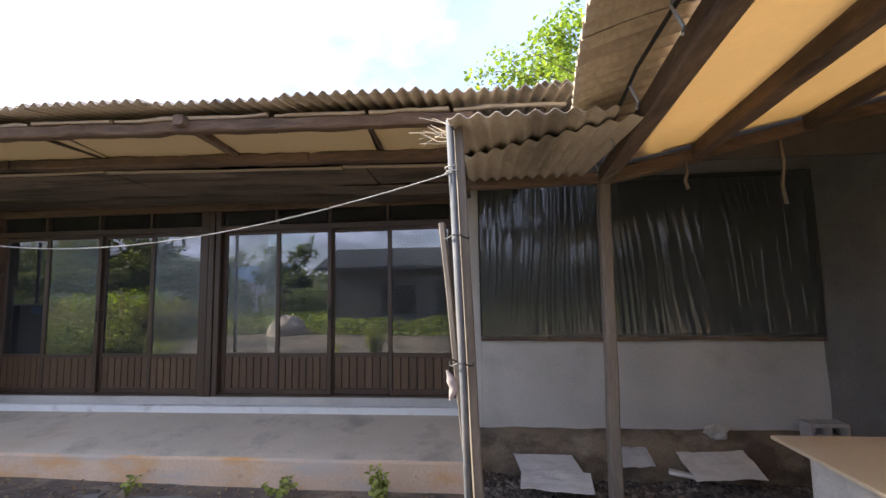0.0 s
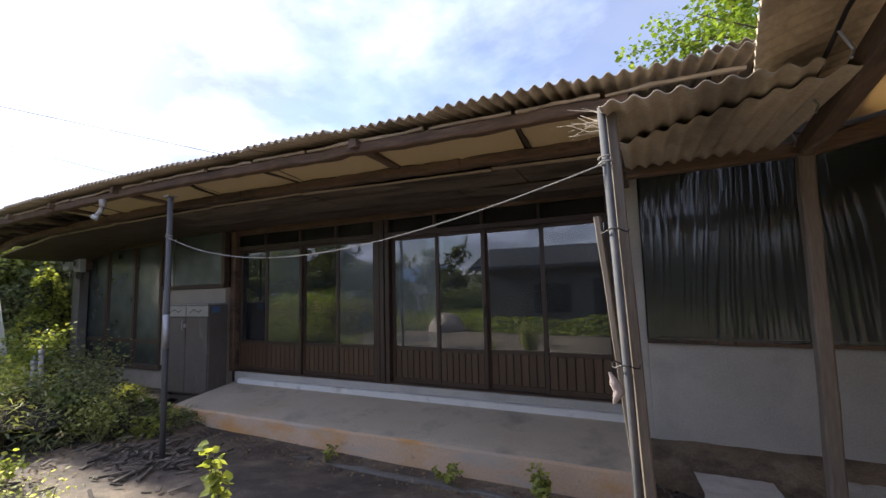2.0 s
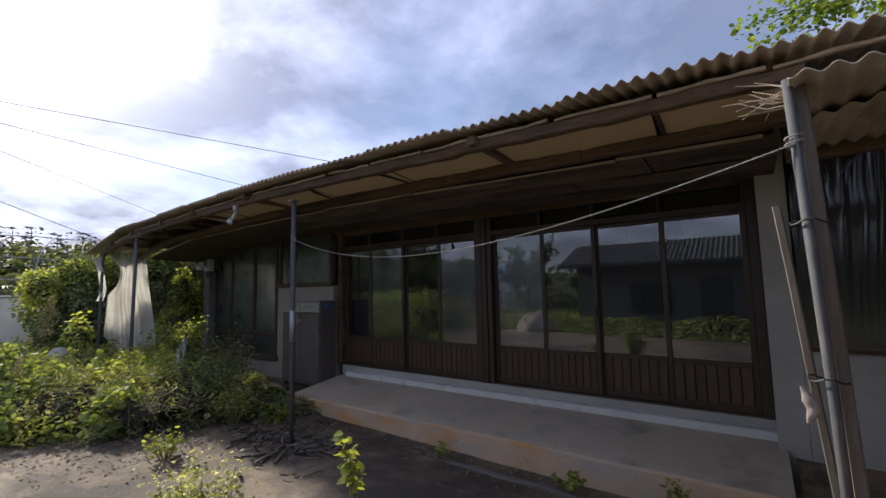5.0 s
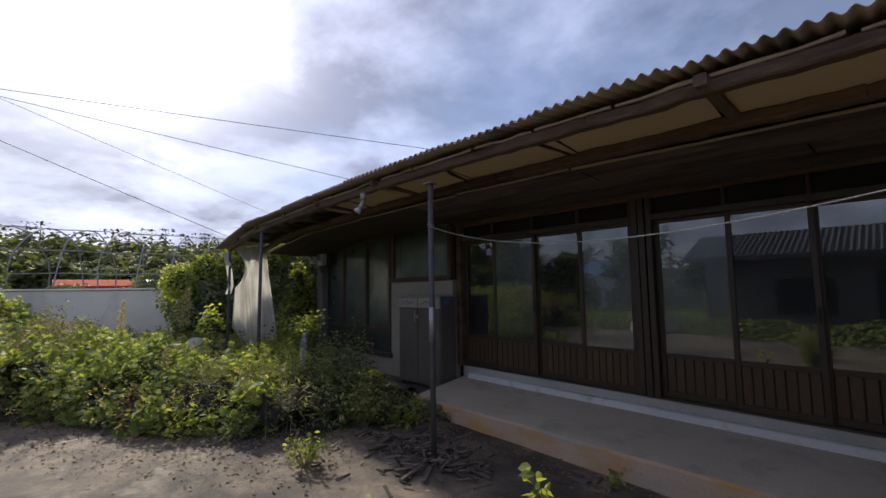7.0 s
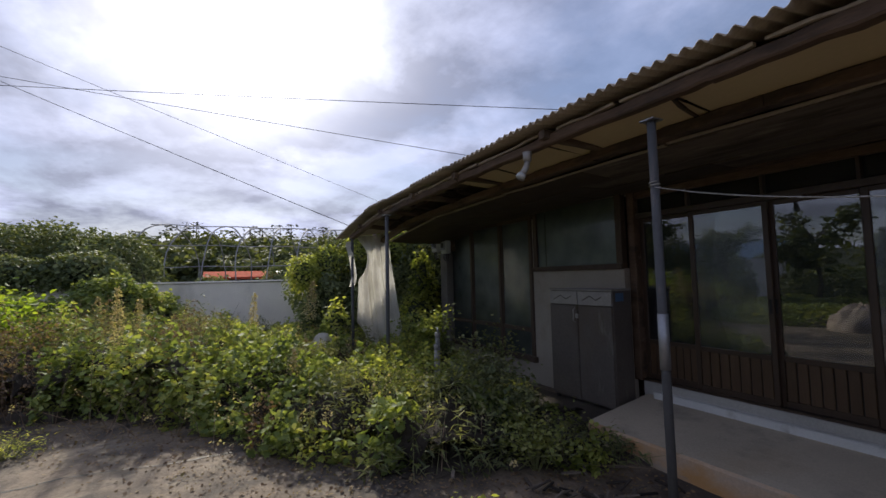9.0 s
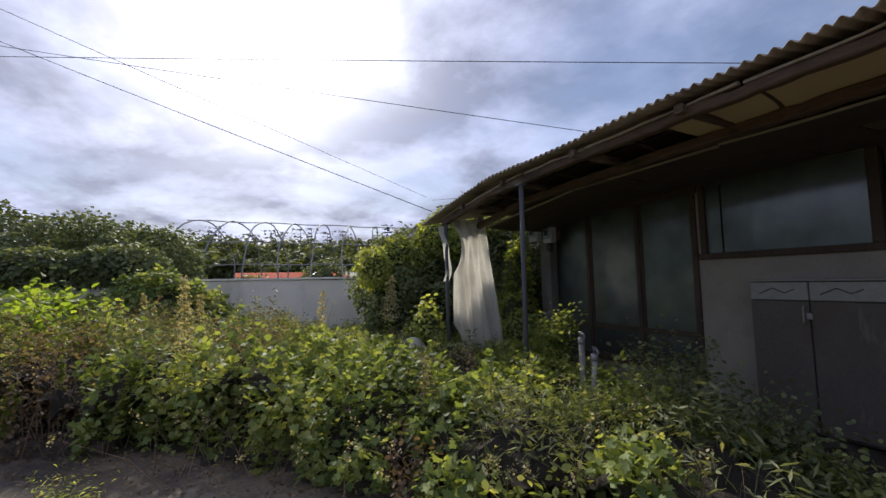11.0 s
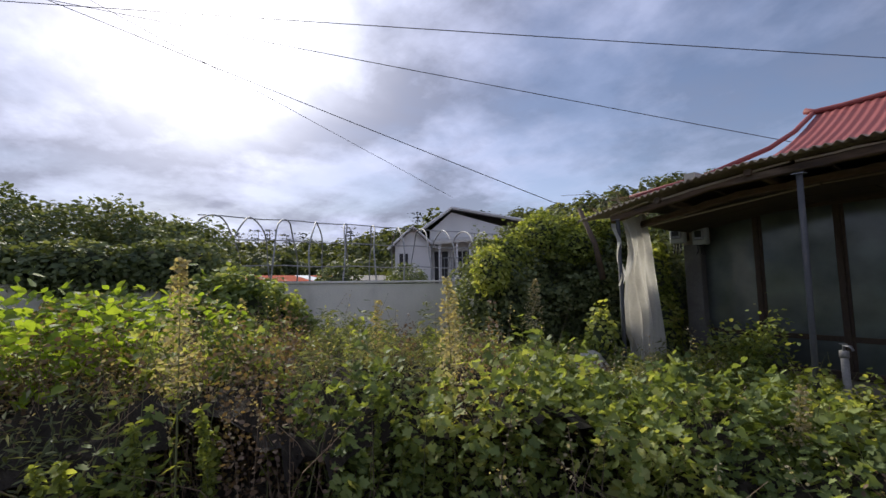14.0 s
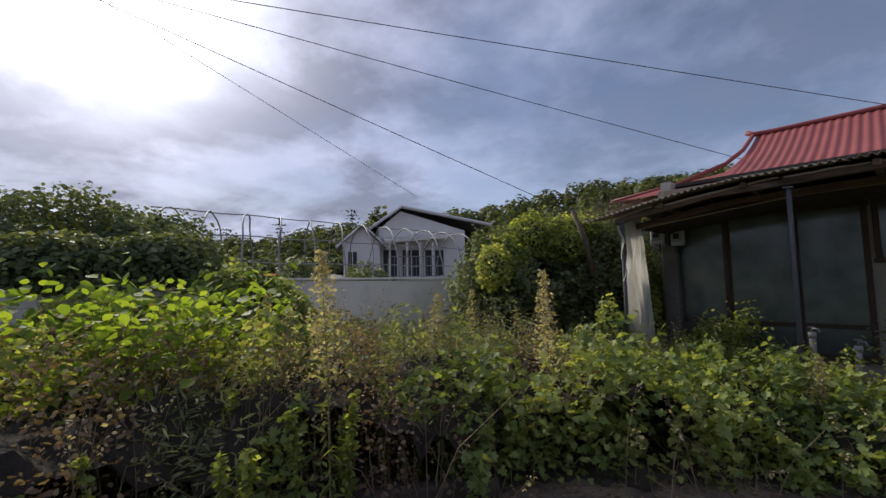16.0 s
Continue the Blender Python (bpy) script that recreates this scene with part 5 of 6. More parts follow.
def neighbour_house():
    h = thing("neighbour_house", (-30, 13, 0), "white rendered neighbour house with grey gabled roofs", "house")
    # frame turned so that its gable faces the garden
    c, ang = Vector((-32.1, 13.33, 0)), radians(-29.8)
    ux, uy = Vector((math.cos(ang), math.sin(ang), 0)), Vector((-math.sin(ang), math.cos(ang), 0))

    def P(a, b, z):
        return c + ux * a + uy * b + Vector((0, 0, z))

    def prism(g, a0, a1, b0, b1, z0, z1):
        g.add([P(a, b, z) for z in (z0, z1) for b in (b0, b1) for a in (a0, a1)], [(0, 2, 3, 1), (4, 5, 7, 6), (0, 1, 5, 4), (2, 6, 7, 3), (0, 4, 6, 2), (1, 3, 7, 5)])
        return g
    # front wing with a small gable
    part("wall", prism(Geo(), -6, 0, -2.5, 0.0, 0, 4.5).add([P(0, -2.5, 4.5), P(0, 0, 4.5), P(0, -1.25, 5.7)], [(0, 1, 2)]), M_HOUSEWHITE, h)
    r = Geo()
    for b0, b1 in ((-3.0, -1.25), (0.5, -1.25)):
        r.add([P(0.4, b0, 4.25), P(0.4, b1, 5.85), P(-6, b1, 5.85), P(-6, b0, 4.25), P(0.4, b0, 4.1), P(0.4, b1, 5.7)], [(0, 1, 2, 3), (4, 5, 1, 0)])
    part("roof", r, M_DARKROOF, h)
    part("barge_board", Geo().tube([P(0.42, -3.0, 4.18), P(0.42, -1.25, 5.78), P(0.42, 0.5, 4.18)], 0.09, 4), M_HOUSEWHITE, h)
    # main block behind, higher gable
    part("wall", prism(Geo(), -9, -1.0, 0.0, 6.5, 0, 5.6).add([P(-1.0, 0, 5.6), P(-1.0, 6.5, 5.6), P(-1.0, 1.6, 7.0)], [(0, 1, 2)]), M_HOUSEWHITE, h)
    r = Geo()
    for b0, b1, ze in ((-0.7, 1.6, 5.7), (8.5, 1.6, 6.1)):
        r.add([P(-0.5, b0, ze), P(-0.5, b1, 7.35), P(-9.5, b1, 7.35), P(-9.5, b0, ze), P(-0.5, b0, ze - 0.25), P(-0.5, b1, 7.1)], [(0, 1, 2, 3), (4, 5, 1, 0)])
    part("roof", r, M_DARKROOF, h)
    part("barge_board", Geo().tube([P(-0.47, -0.7, 5.6), P(-0.47, 1.6, 7.25), P(-0.47, 8.5, 6.0)], 0.11, 4), M_HOUSEWHITE, h)
    # porch canopy and openings
    part("porch_roof", Geo().add([P(1.2, 0.2, 4.6), P(1.2, 5.5, 5.0), P(-1.0, 5.5, 5.4), P(-1.0, 0.2, 5.0), P(1.2, 0.2, 4.42), P(1.2, 5.5, 4.82)], [(0, 1, 2, 3), (4, 5, 1, 0)]), M_STYRO, h)
    for b in (0.5, 1.7, 2.6, 3.5):
        part("porch_post", prism(Geo(), 1.0, 1.12, b, b + 0.12, 0, 4.5), M_HOUSEWHITE, h)
    for b0, b1, z0, z1, a in ((0.3, 1.3, 1.0, 4.1, -0.95), (1.7, 3.0, 2.2, 4.1, -0.95), (3.4, 4.8, 2.2, 4.1, -0.95), (-2.2, -1.6, 2.4, 3.9, 0.04)):
        w = part("window", prism(Geo(), a - 0.03, a, b0, b1, z0, z1), M_CABLE, h)
        part("frame", prism(prism(prism(Geo(), a, a + 0.05, b0 - 0.06, b0, z0, z1), a, a + 0.05, b1, b1 + 0.06, z0, z1), a, a + 0.05, (b0 + b1) / 2 - 0.03, (b0 + b1) / 2 + 0.03, z0, z1), M_HOUSEWHITE, w)
    rl = Geo()
    for k in range(14):
        prism(rl, 1.2, 1.23, 0.6 + 0.25 * k, 0.63 + 0.25 * k, 2.1, 3.5)
    prism(prism(rl, 1.2, 1.24, 0.5, 4.1, 3.46, 3.52), 1.2, 1.24, 0.5, 4.1, 2.1, 2.16)
    part("railing", rl, M_HOOP, h)


neighbour_house()


# ---- behind the camera, seen mirrored in the door panes ----
def opposite_house():
    h = thing("outbuilding", (-1, -8, 0), "old cement outbuilding with a grey tiled roof across the yard", "building")
    part("wall", Geo().box(-5.5, 5.0, -10, -6.4, 0, 2.55), M_OUTB, h)
    # flat near-black slabs stand for the dark of open doorways
    part("doorway", Geo().box(-1.4, -0.5, -6.42, -6.38, 0, 1.95), M_DARK, h)
    part("doorway", Geo().box(-3.6, -2.2, -6.42, -6.38, 0.7, 1.8), M_DARK, h)
    roof = Geo()
    for s, y0 in ((1, -5.9), (-1, -10.5)):
        roof.add([(-6.1, y0, 2.5), (5.4, y0, 2.5), (5.4, -8.2, 3.42), (-6.1, -8.2, 3.42), (-6.1, y0, 2.4), (5.4, y0, 2.4)], [(0, 1, 2, 3), (4, 5, 1, 0)])
    part("roof", roof, M_TILE, h)
    t = Geo()
    for k in range(76):
        x = -6.0 + 0.15 * k
        t.tube([(x, -5.88, 2.52), (x, -8.2, 3.44)], 0.032, 6)
    part("tile_rows", t, M_TILE, h)
    part("gable", Geo().add([(-5.5, -10, 2.55), (-5.5, -6.4, 2.55), (-5.5, -8.2, 3.35)], [(0, 1, 2)]), M_OUTB, h)

    def heap(u, v):
        a = u * 6.283
        r = 0.75 * math.cos(v * 1.5) * (1 + 0.16 * noise.noise((math.cos(a) * 2, math.sin(a) * 2, v * 2)))
        return (-6.75 + r * math.cos(a), -5.05 + r * math.sin(a), 0.72 * math.sin(v * 1.57) * (1 + 0.2 * noise.noise((math.cos(a) * 3, math.sin(a) * 3, v * 3))))
    solid("tarpaulin_heap", Geo().grid(40, 16, heap), M_TARP, "heap covered with a creased pale tarpaulin", "heap", smooth=True)
    b = thing("blue_roof_barn", (-20, -20, 0), "low barn with a blue sheet roof", "barn")
    part("wall", Geo().box(-29, -16, -24, -18.5, 0, 2.4), M_HOUSEWHITE, b)
    part("roof", Geo().add([(-29.6, -18, 2.3), (-15.4, -18, 2.3), (-15.4, -24.5, 3.8), (-29.6, -24.5, 3.8)], [(0, 1, 2, 3)]), M_BLUEROOF, b)


opposite_house()

# ---- plants ----
LEAF_OVAL = ([(0, 0, 0), (0.30, 0.28, 0.05), (0.30, 0.62, 0.04), (0, 1, -0.06), (-0.30, 0.62, 0.04), (-0.30, 0.28, 0.05)], [(0, 1, 2, 3), (0, 3, 4, 5)])
LEAF_LOBED = ([(0, 0, 0), (0.34, -0.06, 0.05), (0.52, 0.30, 0.06), (0.26, 0.36, 0.03), (0.40, 0.74, 0.04), (0.17, 0.70, 0.02), (0, 1, -0.05),
               (-0.17, 0.70, 0.02), (-0.40, 0.74, 0.04), (-0.26, 0.36, 0.03), (-0.52, 0.30, 0.06), (-0.34, -0.06, 0.05)], [(0, 1, 2, 3, 4, 5, 6), (0, 6, 7, 8, 9, 10, 11)])
LEAF_NARROW = ([(0, 0, 0), (0.10, 0.35, 0.03), (0, 1, -0.10), (-0.10, 0.35, 0.03)], [(0, 1, 2), (0, 2, 3)])
LEAF_CLUMP = ([(-.5, 0, 0), (.1, -.1, .1), (.55, .1, 0), (.35, .55, .1), (0, .9, 0), (-.4, .5, .12)], [(0, 1, 2, 3), (0, 3, 4, 5)])


def leaf_mesh(name, pos, size, template, tilt=0.6, facing=None, rng=RNG):
    """One mesh of many leaves: pos (n, 3), size (n,). tilt: spread from level. facing: outward directions (n, 3) for walls of leaves."""
    pos, size = np.asarray(pos, float), np.asarray(size, float)
    n = len(pos)
    tv, tf = np.array(template[0]), template[1]
    yaw = rng.uniform(0, 2 * math.pi, n)
    nrm = np.stack([rng.normal(0, tilt, n), rng.normal(0, tilt, n), np.ones(n)], 1)
    if facing is not None:
        nrm = nrm * 0.55 + np.asarray(facing) * 1.0
    nrm /= np.linalg.norm(nrm, axis=1)[:, None]
    d = np.stack([np.cos(yaw), np.sin(yaw), rng.normal(-0.25, 0.25, n)], 1)
    d -= nrm * (d * nrm).sum(1)[:, None]
    d /= np.linalg.norm(d, axis=1)[:, None] + 1e-9
    s = np.cross(d, nrm)
    w = rng.uniform(0.8, 1.2, n)
    v = (pos[:, None, :] + size[:, None, None] * (tv[None, :, 0, None] * (s * w[:, None])[:, None, :] + tv[None, :, 1, None] * d[:, None, :] + tv[None, :, 2, None] * nrm[:, None, :])).reshape(-1, 3)
    k = len(tv)
    me = bpy.data.meshes.new(name)
    me.vertices.add(len(v))
    me.vertices.foreach_set("co", v.astype(np.float32).ravel())
    loops = np.concatenate([np.array(f) for f in tf])
    lens = np.array([len(f) for f in tf])
    allv = (loops[None, :] + (np.arange(n) * k)[:, None]).ravel()
    alll = np.tile(lens, n)
    starts = np.concatenate([[0], np.cumsum(alll)[:-1]])
    me.loops.add(len(allv))
    me.loops.foreach_set("vertex_index", allv.astype(np.int32))
    me.polygons.add(len(alll))
    me.polygons.foreach_set("loop_start", starts.astype(np.int32))
    me.update(calc_edges=True)
    return me


def leaf_object(name, pos, size, template, mat, label="", category="", kind="stuff", parent=None, **kw):
    me = leaf_mesh(name, pos, size, template, **kw)
    me.materials.append(mat)
    ob = new(name, me)
    if parent:
        ob.parent = parent
        ob.matrix_parent_inverse = Matrix.Translation(-parent.location)
        ob["kind"] = "stuff"
        return ob
    return tagged(ob, label, category, "", kind)


def vnoise(p, s, seed=0.0):
    return np.array([noise.noise((a * s + seed, b * s - seed, seed)) for a, b in p])


# boundary of the overgrown garden towards the concrete yard, as a line of the plan
EDGE = [(-10.3, -9.0), (-10.2, -4.4), (-10.0, -2.2), (-9.5, -1.3), (-8.55, -0.2), (-7.2, 0.85), (-6.15, 1.5), (-5.35, 2.3), (-5.1, 3.4)]


def edge_distance(p):
    """Distance into the garden from its edge line, negative on the yard."""
    best = np.full(len(p), 1e9)
    sign = np.ones(len(p))
    for (ax, ay), (bx, by) in zip(EDGE, EDGE[1:]):
        a, b = np.array((ax, ay)), np.array((bx, by))
        d = b - a
        t = np.clip(((p - a) @ d) / (d @ d), 0, 1)
        q = a + t[:, None] * d
        dist = np.linalg.norm(p - q, axis=1)
        side = d[0] * (p[:, 1] - a[1]) - d[1] * (p[:, 0] - a[0])
        closer = dist < best
        best[closer] = dist[closer]
        sign[closer] = np.sign(side[closer])
    return best * sign


def weed_base(p, dist):
    """Usual height of the growth: higher far from the house, sinking to the yard edge and the house wall."""
    h = np.clip((dist + 0.22) / 0.7, 0.0, 1) ** 0.7
    low = np.array([smooth01(-0.6, 2.2, y) for y in p[:, 1]])
    top = 1.10 - 0.45 * low
    top = top - 0.15 * np.array([smooth01(-11, -14, x) for x in p[:, 0]])
    house = np.array([smooth01(4.9, 3.9, y) for y in p[:, 1]])
    bare = np.array([smooth01(2.7, 3.4, y) * smooth01(-9.0, -7.6, x) for x, y in p])
    return np.maximum(0.05, h * top * (0.4 + 0.6 * house) * (1 - 0.68 * bare))


def garden_points(n, x0=-15.2, x1=-5.0, y0=-7.5, y1=4.8):
    p = np.stack([RNG.uniform(x0, x1, n), RNG.uniform(y0, y1, n)], 1)
    p[:, 0] += 0.0
    d = edge_distance(p) + 0.30 * vnoise(p, 1.6, 5.0) + 0.14 * vnoise(p, 4.5, 2.0)
    keep = (d > -0.05) & ~((p[:, 1] > 4.5) & (p[:, 0] > -10.3)) & ~((p[:, 0] > -6.9) & (p[:, 1] > 4.1))
    return p[keep], d[keep]


def garden_soil():
    g = Geo()
    nx, ny = 82, 98
    xs, ys = np.linspace(-15.25, -5.0, nx), np.linspace(-7.5, 4.7, ny)
    P = np.array([(x, y) for y in ys for x in xs])
    d = edge_distance(P) + 0.25 * vnoise(P, 1.6, 5.0)
    vs = [(x, y, ground_z(x, y) + 0.012) for x, y in P]
    fs = []
    for j in range(ny - 1):
        for i in range(nx - 1):
            q = (j * nx + i, j * nx + i + 1, (j + 1) * nx + i + 1, (j + 1) * nx + i)
            if min(d[k] for k in q) > -0.05:
                fs.append(q)
    structure("garden_soil", g.add(vs, fs), M_SOIL, "dark earth and leaf litter under the weeds", "soil", True)


garden_soil()


def plant_clumps():
    """Single plants as mounds: place, radius, height and kind (0 lobed, 1 small pale, 2 dry, 3 sunlit, 4 feathery)."""
    p, d = garden_points(900)
    base = weed_base(p, d)
    n = len(p)
    rad = RNG.uniform(0.22, 0.62, n) * (0.7 + 0.5 * base)
    hgt = base * RNG.uniform(0.55, 1.22, n)
    a, b = vnoise(p, 0.7, 11.0), vnoise(p, 0.9, 23.0)
    r = RNG.uniform(0, 1, n)
    kind = np.where(r < 0.40, 1, np.where(r < 0.66, 0, np.where(r < 0.90, 4, 2)))
    kind = np.where((a < -0.12) & (r < 0.75), 0, kind)
    kind = np.where((p[:, 1] > -1.0) & (p[:, 1] < 1.3) & (p[:, 0] > -10.2) & (p[:, 0] < -7.4) & (r < 0.72), 0, kind)
    kind = np.where((p[:, 1] > 2.0) & (p[:, 0] > -8.0) & (r > 0.15), 4, kind)
    kind = np.where((b > 0.08) & (p[:, 1] < 0.1) & (p[:, 0] > -11.6) & (r < 0.38), 2, kind)
    kind = np.where((p[:, 0] < -11.4) & (r < 0.75), 3, kind)
    kind = np.where((p[:, 1] > 1.2) & (kind == 2) & (r < 0.9), 4, kind)
    for dx, dy, dr in ((-9.5, -2.4, 0.9), (-11.6, -2.5, 1.1), (-13.6, -2.0, 0.9), (-11.4, -0.8, 0.9)):
        near = np.hypot(p[:, 0] - dx, p[:, 1] - dy) < dr
        kind = np.where(near & (r < 0.55), 2, kind)
    return p, rad, hgt, kind


def overgrowth():
    cp, cr, ch, ck = plant_clumps()
    p, d = garden_points(300000)
    floor_h = 0.22 * weed_base(p, d)
    best, which = np.zeros(len(p)), np.zeros(len(p), int)
    for i in range(len(cp)):
        q = ((p[:, 0] - cp[i, 0]) ** 2 + (p[:, 1] - cp[i, 1]) ** 2) / cr[i] ** 2
        h = ch[i] * np.sqrt(np.maximum(0, 1 - q))
        m = h > best
        best[m], which[m] = h[m], i
    h = np.maximum(best, floor_h)
    kind = ck[which]
    h = h * (1 + 0.48 * vnoise(p, 5.0, 9.0))
    # hollows between the plants, through which the dark inside shows
    open_up = (vnoise(p, 2.7, 31.0) < -0.10) & (RNG.uniform(0, 1, len(p)) < 0.72)
    u = RNG.uniform(0, 1, len(p)) ** np.where(d < 0.75, 1.15, 2.0)
    z = h * (1 - 0.92 * u) + RNG.normal(0, 0.03, len(p)) + 0.02
    pos = np.column_stack([p, np.maximum(z, 0.02)])
    thin = np.where(open_up, 2.0, RNG.uniform(0, 1, len(p)))
    for k, (name, mat, tpl, s0, s1, tilt, keep, lab) in enumerate((
            ("broadleaf_weeds", F_BROAD, LEAF_LOBED, 0.04, 0.092, 0.8, 0.95, "dense mid green lobed vine leaves over the garden"),
            ("pale_weeds", F_LIGHT, LEAF_OVAL, 0.03, 0.075, 0.8, 1.0, "yellow-green small-leaved weeds over the garden"),
            ("dry_weeds", F_DRY, LEAF_OVAL, 0.022, 0.055, 1.0, 1.0, "dry brown seeding weeds in the garden"),
            ("sunlit_weeds", F_LIGHT, LEAF_OVAL, 0.055, 0.105, 0.7, 0.75, "bright yellow-green weeds before the garden wall"),
            ("feathery_weeds", F_MUG, LEAF_NARROW, 0.06, 0.12, 0.9, 1.0, "feathery grey-green weeds over the garden"))):
        m = (kind == k) & (thin < keep)
        q = pos[m]
        leaf_object(name, q, RNG.uniform(s0, s1, len(q)), tpl, mat, lab, "weeds", tilt=tilt)
    # solid sheet filling the growth, coloured dark for the shade between leaves
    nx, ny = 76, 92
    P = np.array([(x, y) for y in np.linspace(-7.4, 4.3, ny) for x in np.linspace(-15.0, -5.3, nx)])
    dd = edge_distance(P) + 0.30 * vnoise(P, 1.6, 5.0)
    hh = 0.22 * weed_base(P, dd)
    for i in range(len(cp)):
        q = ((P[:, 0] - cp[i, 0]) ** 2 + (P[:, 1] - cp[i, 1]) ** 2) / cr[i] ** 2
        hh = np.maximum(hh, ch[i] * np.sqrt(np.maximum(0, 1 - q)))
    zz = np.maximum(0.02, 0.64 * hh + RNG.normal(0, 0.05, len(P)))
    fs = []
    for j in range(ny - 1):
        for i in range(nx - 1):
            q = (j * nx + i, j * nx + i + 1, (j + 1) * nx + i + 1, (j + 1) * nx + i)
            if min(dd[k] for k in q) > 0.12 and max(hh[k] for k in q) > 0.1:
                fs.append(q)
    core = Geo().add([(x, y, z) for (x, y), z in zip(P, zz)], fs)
    tagged(part("inner_shade_sheet", core, M_WEEDSHADE), "dark sheet inside the weeds standing for their inner shade", "undergrowth", kind="stuff")
    # stems rise out of every plant, the dry ones thick with them
    g_dry, g_green, seeds = Geo(), Geo(), []
    for i in range(len(cp)):
        many = 7 if ck[i] == 2 else 5
        for s in range(many):
            x, y = cp[i] + RNG.normal(0, cr[i] * 0.4, 2)
            lx, ly = RNG.normal(0, 0.26, 2)
            top = ch[i] * RNG.uniform(0.75, 1.28) + 0.04
            dry = ck[i] == 2 or RNG.uniform() < 0.3
            (g_dry if dry else g_green).tube([(x, y, 0), (x + lx * 0.4, y + ly * 0.4, top * 0.6), (x + lx, y + ly, top)], 0.0042, 3, 0.0014, False)
            if RNG.uniform() < (0.6 if dry else 0.2):
                for t in range(12):
                    seeds.append((x + lx * (0.75 + 0.25 * t / 12) + RNG.normal(0, 0.02), y + ly * (0.75 + 0.25 * t / 12) + RNG.normal(0, 0.02), top * (0.78 + 0.24 * t / 12)))
    tagged(part("dry_stems", g_dry, M_STEM), "tangle of dry brown stems in the weeds", "stems", kind="stuff")
    tagged(part("green_stems", g_green, M_GREENSTEM), "green weed stems in the garden", "stems", kind="stuff")
    seeds = np.array(seeds)
    leaf_object("seed_sprays", seeds, RNG.uniform(0.015, 0.032, len(seeds)), LEAF_OVAL, F_PINKISH, "buff seed sprays above the weeds", "seed heads", tilt=1.0)


F_PINKISH = leaf_material("buff_seed_heads", [(0.24, 0.21, 0.13), (0.36, 0.32, 0.21), (0.47, 0.43, 0.30)], 0.8, 0.3)
F_MUG = leaf_material("feathery_leaves", [(0.055, 0.072, 0.04), (0.11, 0.132, 0.068), (0.185, 0.21, 0.11), (0.29, 0.30, 0.16)], 0.5, 0.28)
overgrowth()


def spike_plants():
    """Tall weeds with a plume of small seeds on top, in the row nearest to the yard and scattered in the garden."""
    def plume(x, y, h, lean, mat, dens, spread, name, label, leafmat):
        t = thing(name, (x, y, 0), label, "weed", "tall weeds")
        top = (x + lean[0], y + lean[1], h)
        part("stalk", Geo().tube([(x, y, 0), (x + lean[0] * 0.35, y + lean[1] * 0.35, h * 0.55), top], 0.008, 5, 0.002, False), M_GREENSTEM, t)
        n = dens
        v = RNG.uniform(0.52, 1.0, n)
        rad = spread * (1.02 - v) ** 0.7 * RNG.uniform(0.1, 1, n) + 0.01
        ang = RNG.uniform(0, 6.28, n)
        pos = np.column_stack([x + lean[0] * v ** 1.6 + rad * np.cos(ang), y + lean[1] * v ** 1.6 + rad * np.sin(ang), h * v + rad * 0.35])
        leaf_object("seed_head", pos, RNG.uniform(0.018, 0.042, n), LEAF_OVAL, mat, parent=t, tilt=1.0)
        n = 46
        v = RNG.uniform(0.12, 0.62, n)
        ang = RNG.uniform(0, 6.28, n)
        pos = np.column_stack([x + lean[0] * v ** 1.6 + 0.02 * np.cos(ang), y + lean[1] * v ** 1.6 + 0.02 * np.sin(ang), h * v])
        leaf_object("foliage", pos, RNG.uniform(0.07, 0.13, n), LEAF_NARROW, leafmat, parent=t, tilt=0.9)
    spots = [(-9.85, -2.35, 1.85, 620, 0.24), (-9.35, -0.62, 1.7, 480, 0.20), (-10.9, -0.6, 1.5, 360, 0.2), (-12.0, 1.2, 1.5, 360, 0.2), (-11.4, 2.2, 1.7, 600, 0.3),
             (-13.2, -1.5, 1.5, 300, 0.2), (-7.9, 1.3, 0.9, 220, 0.16)]
    for k, (x, y, h, n, s) in enumerate(spots):
        plume(x, y, h, (RNG.normal(0, 0.06), RNG.normal(0, 0.06)), F_PINKISH, n, s, "tall_weed", "tall weed with a feathery buff seed head", F_LIGHT)
    for k in range(11):
        u = RNG.uniform(0, 1)
        x, y = -10.25 + 0.75 * u + RNG.normal(0, 0.12), -3.9 + 2.9 * u + RNG.normal(0, 0.12)
        h = RNG.uniform(0.55, 0.95)
        t = thing("spiked_weed", (x, y, 0), "pale green weed with upright leafy spikes", "weed", "spiked weeds at the yard edge")
        lx, ly = RNG.normal(0, 0.12, 2)
        part("stalk", Geo().tube([(x, y, 0), (x + lx * 0.3, y + ly * 0.3, h * 0.6), (x + lx, y + ly, h)], 0.006, 5, 0.002, False), M_GREENSTEM, t)
        n = 150
        v = RNG.uniform(0.35, 1.0, n)
        ang = RNG.uniform(0, 6.28, n)
        rr = 0.035 * (1.08 - v)
        pos = np.column_stack([x + lx * v ** 1.6 + rr * np.cos(ang), y + ly * v ** 1.6 + rr * np.sin(ang), h * v])
        leaf_object("foliage", pos, RNG.uniform(0.03, 0.065, n), LEAF_OVAL, F_LIGHT, parent=t, tilt=1.0)


spike_plants()


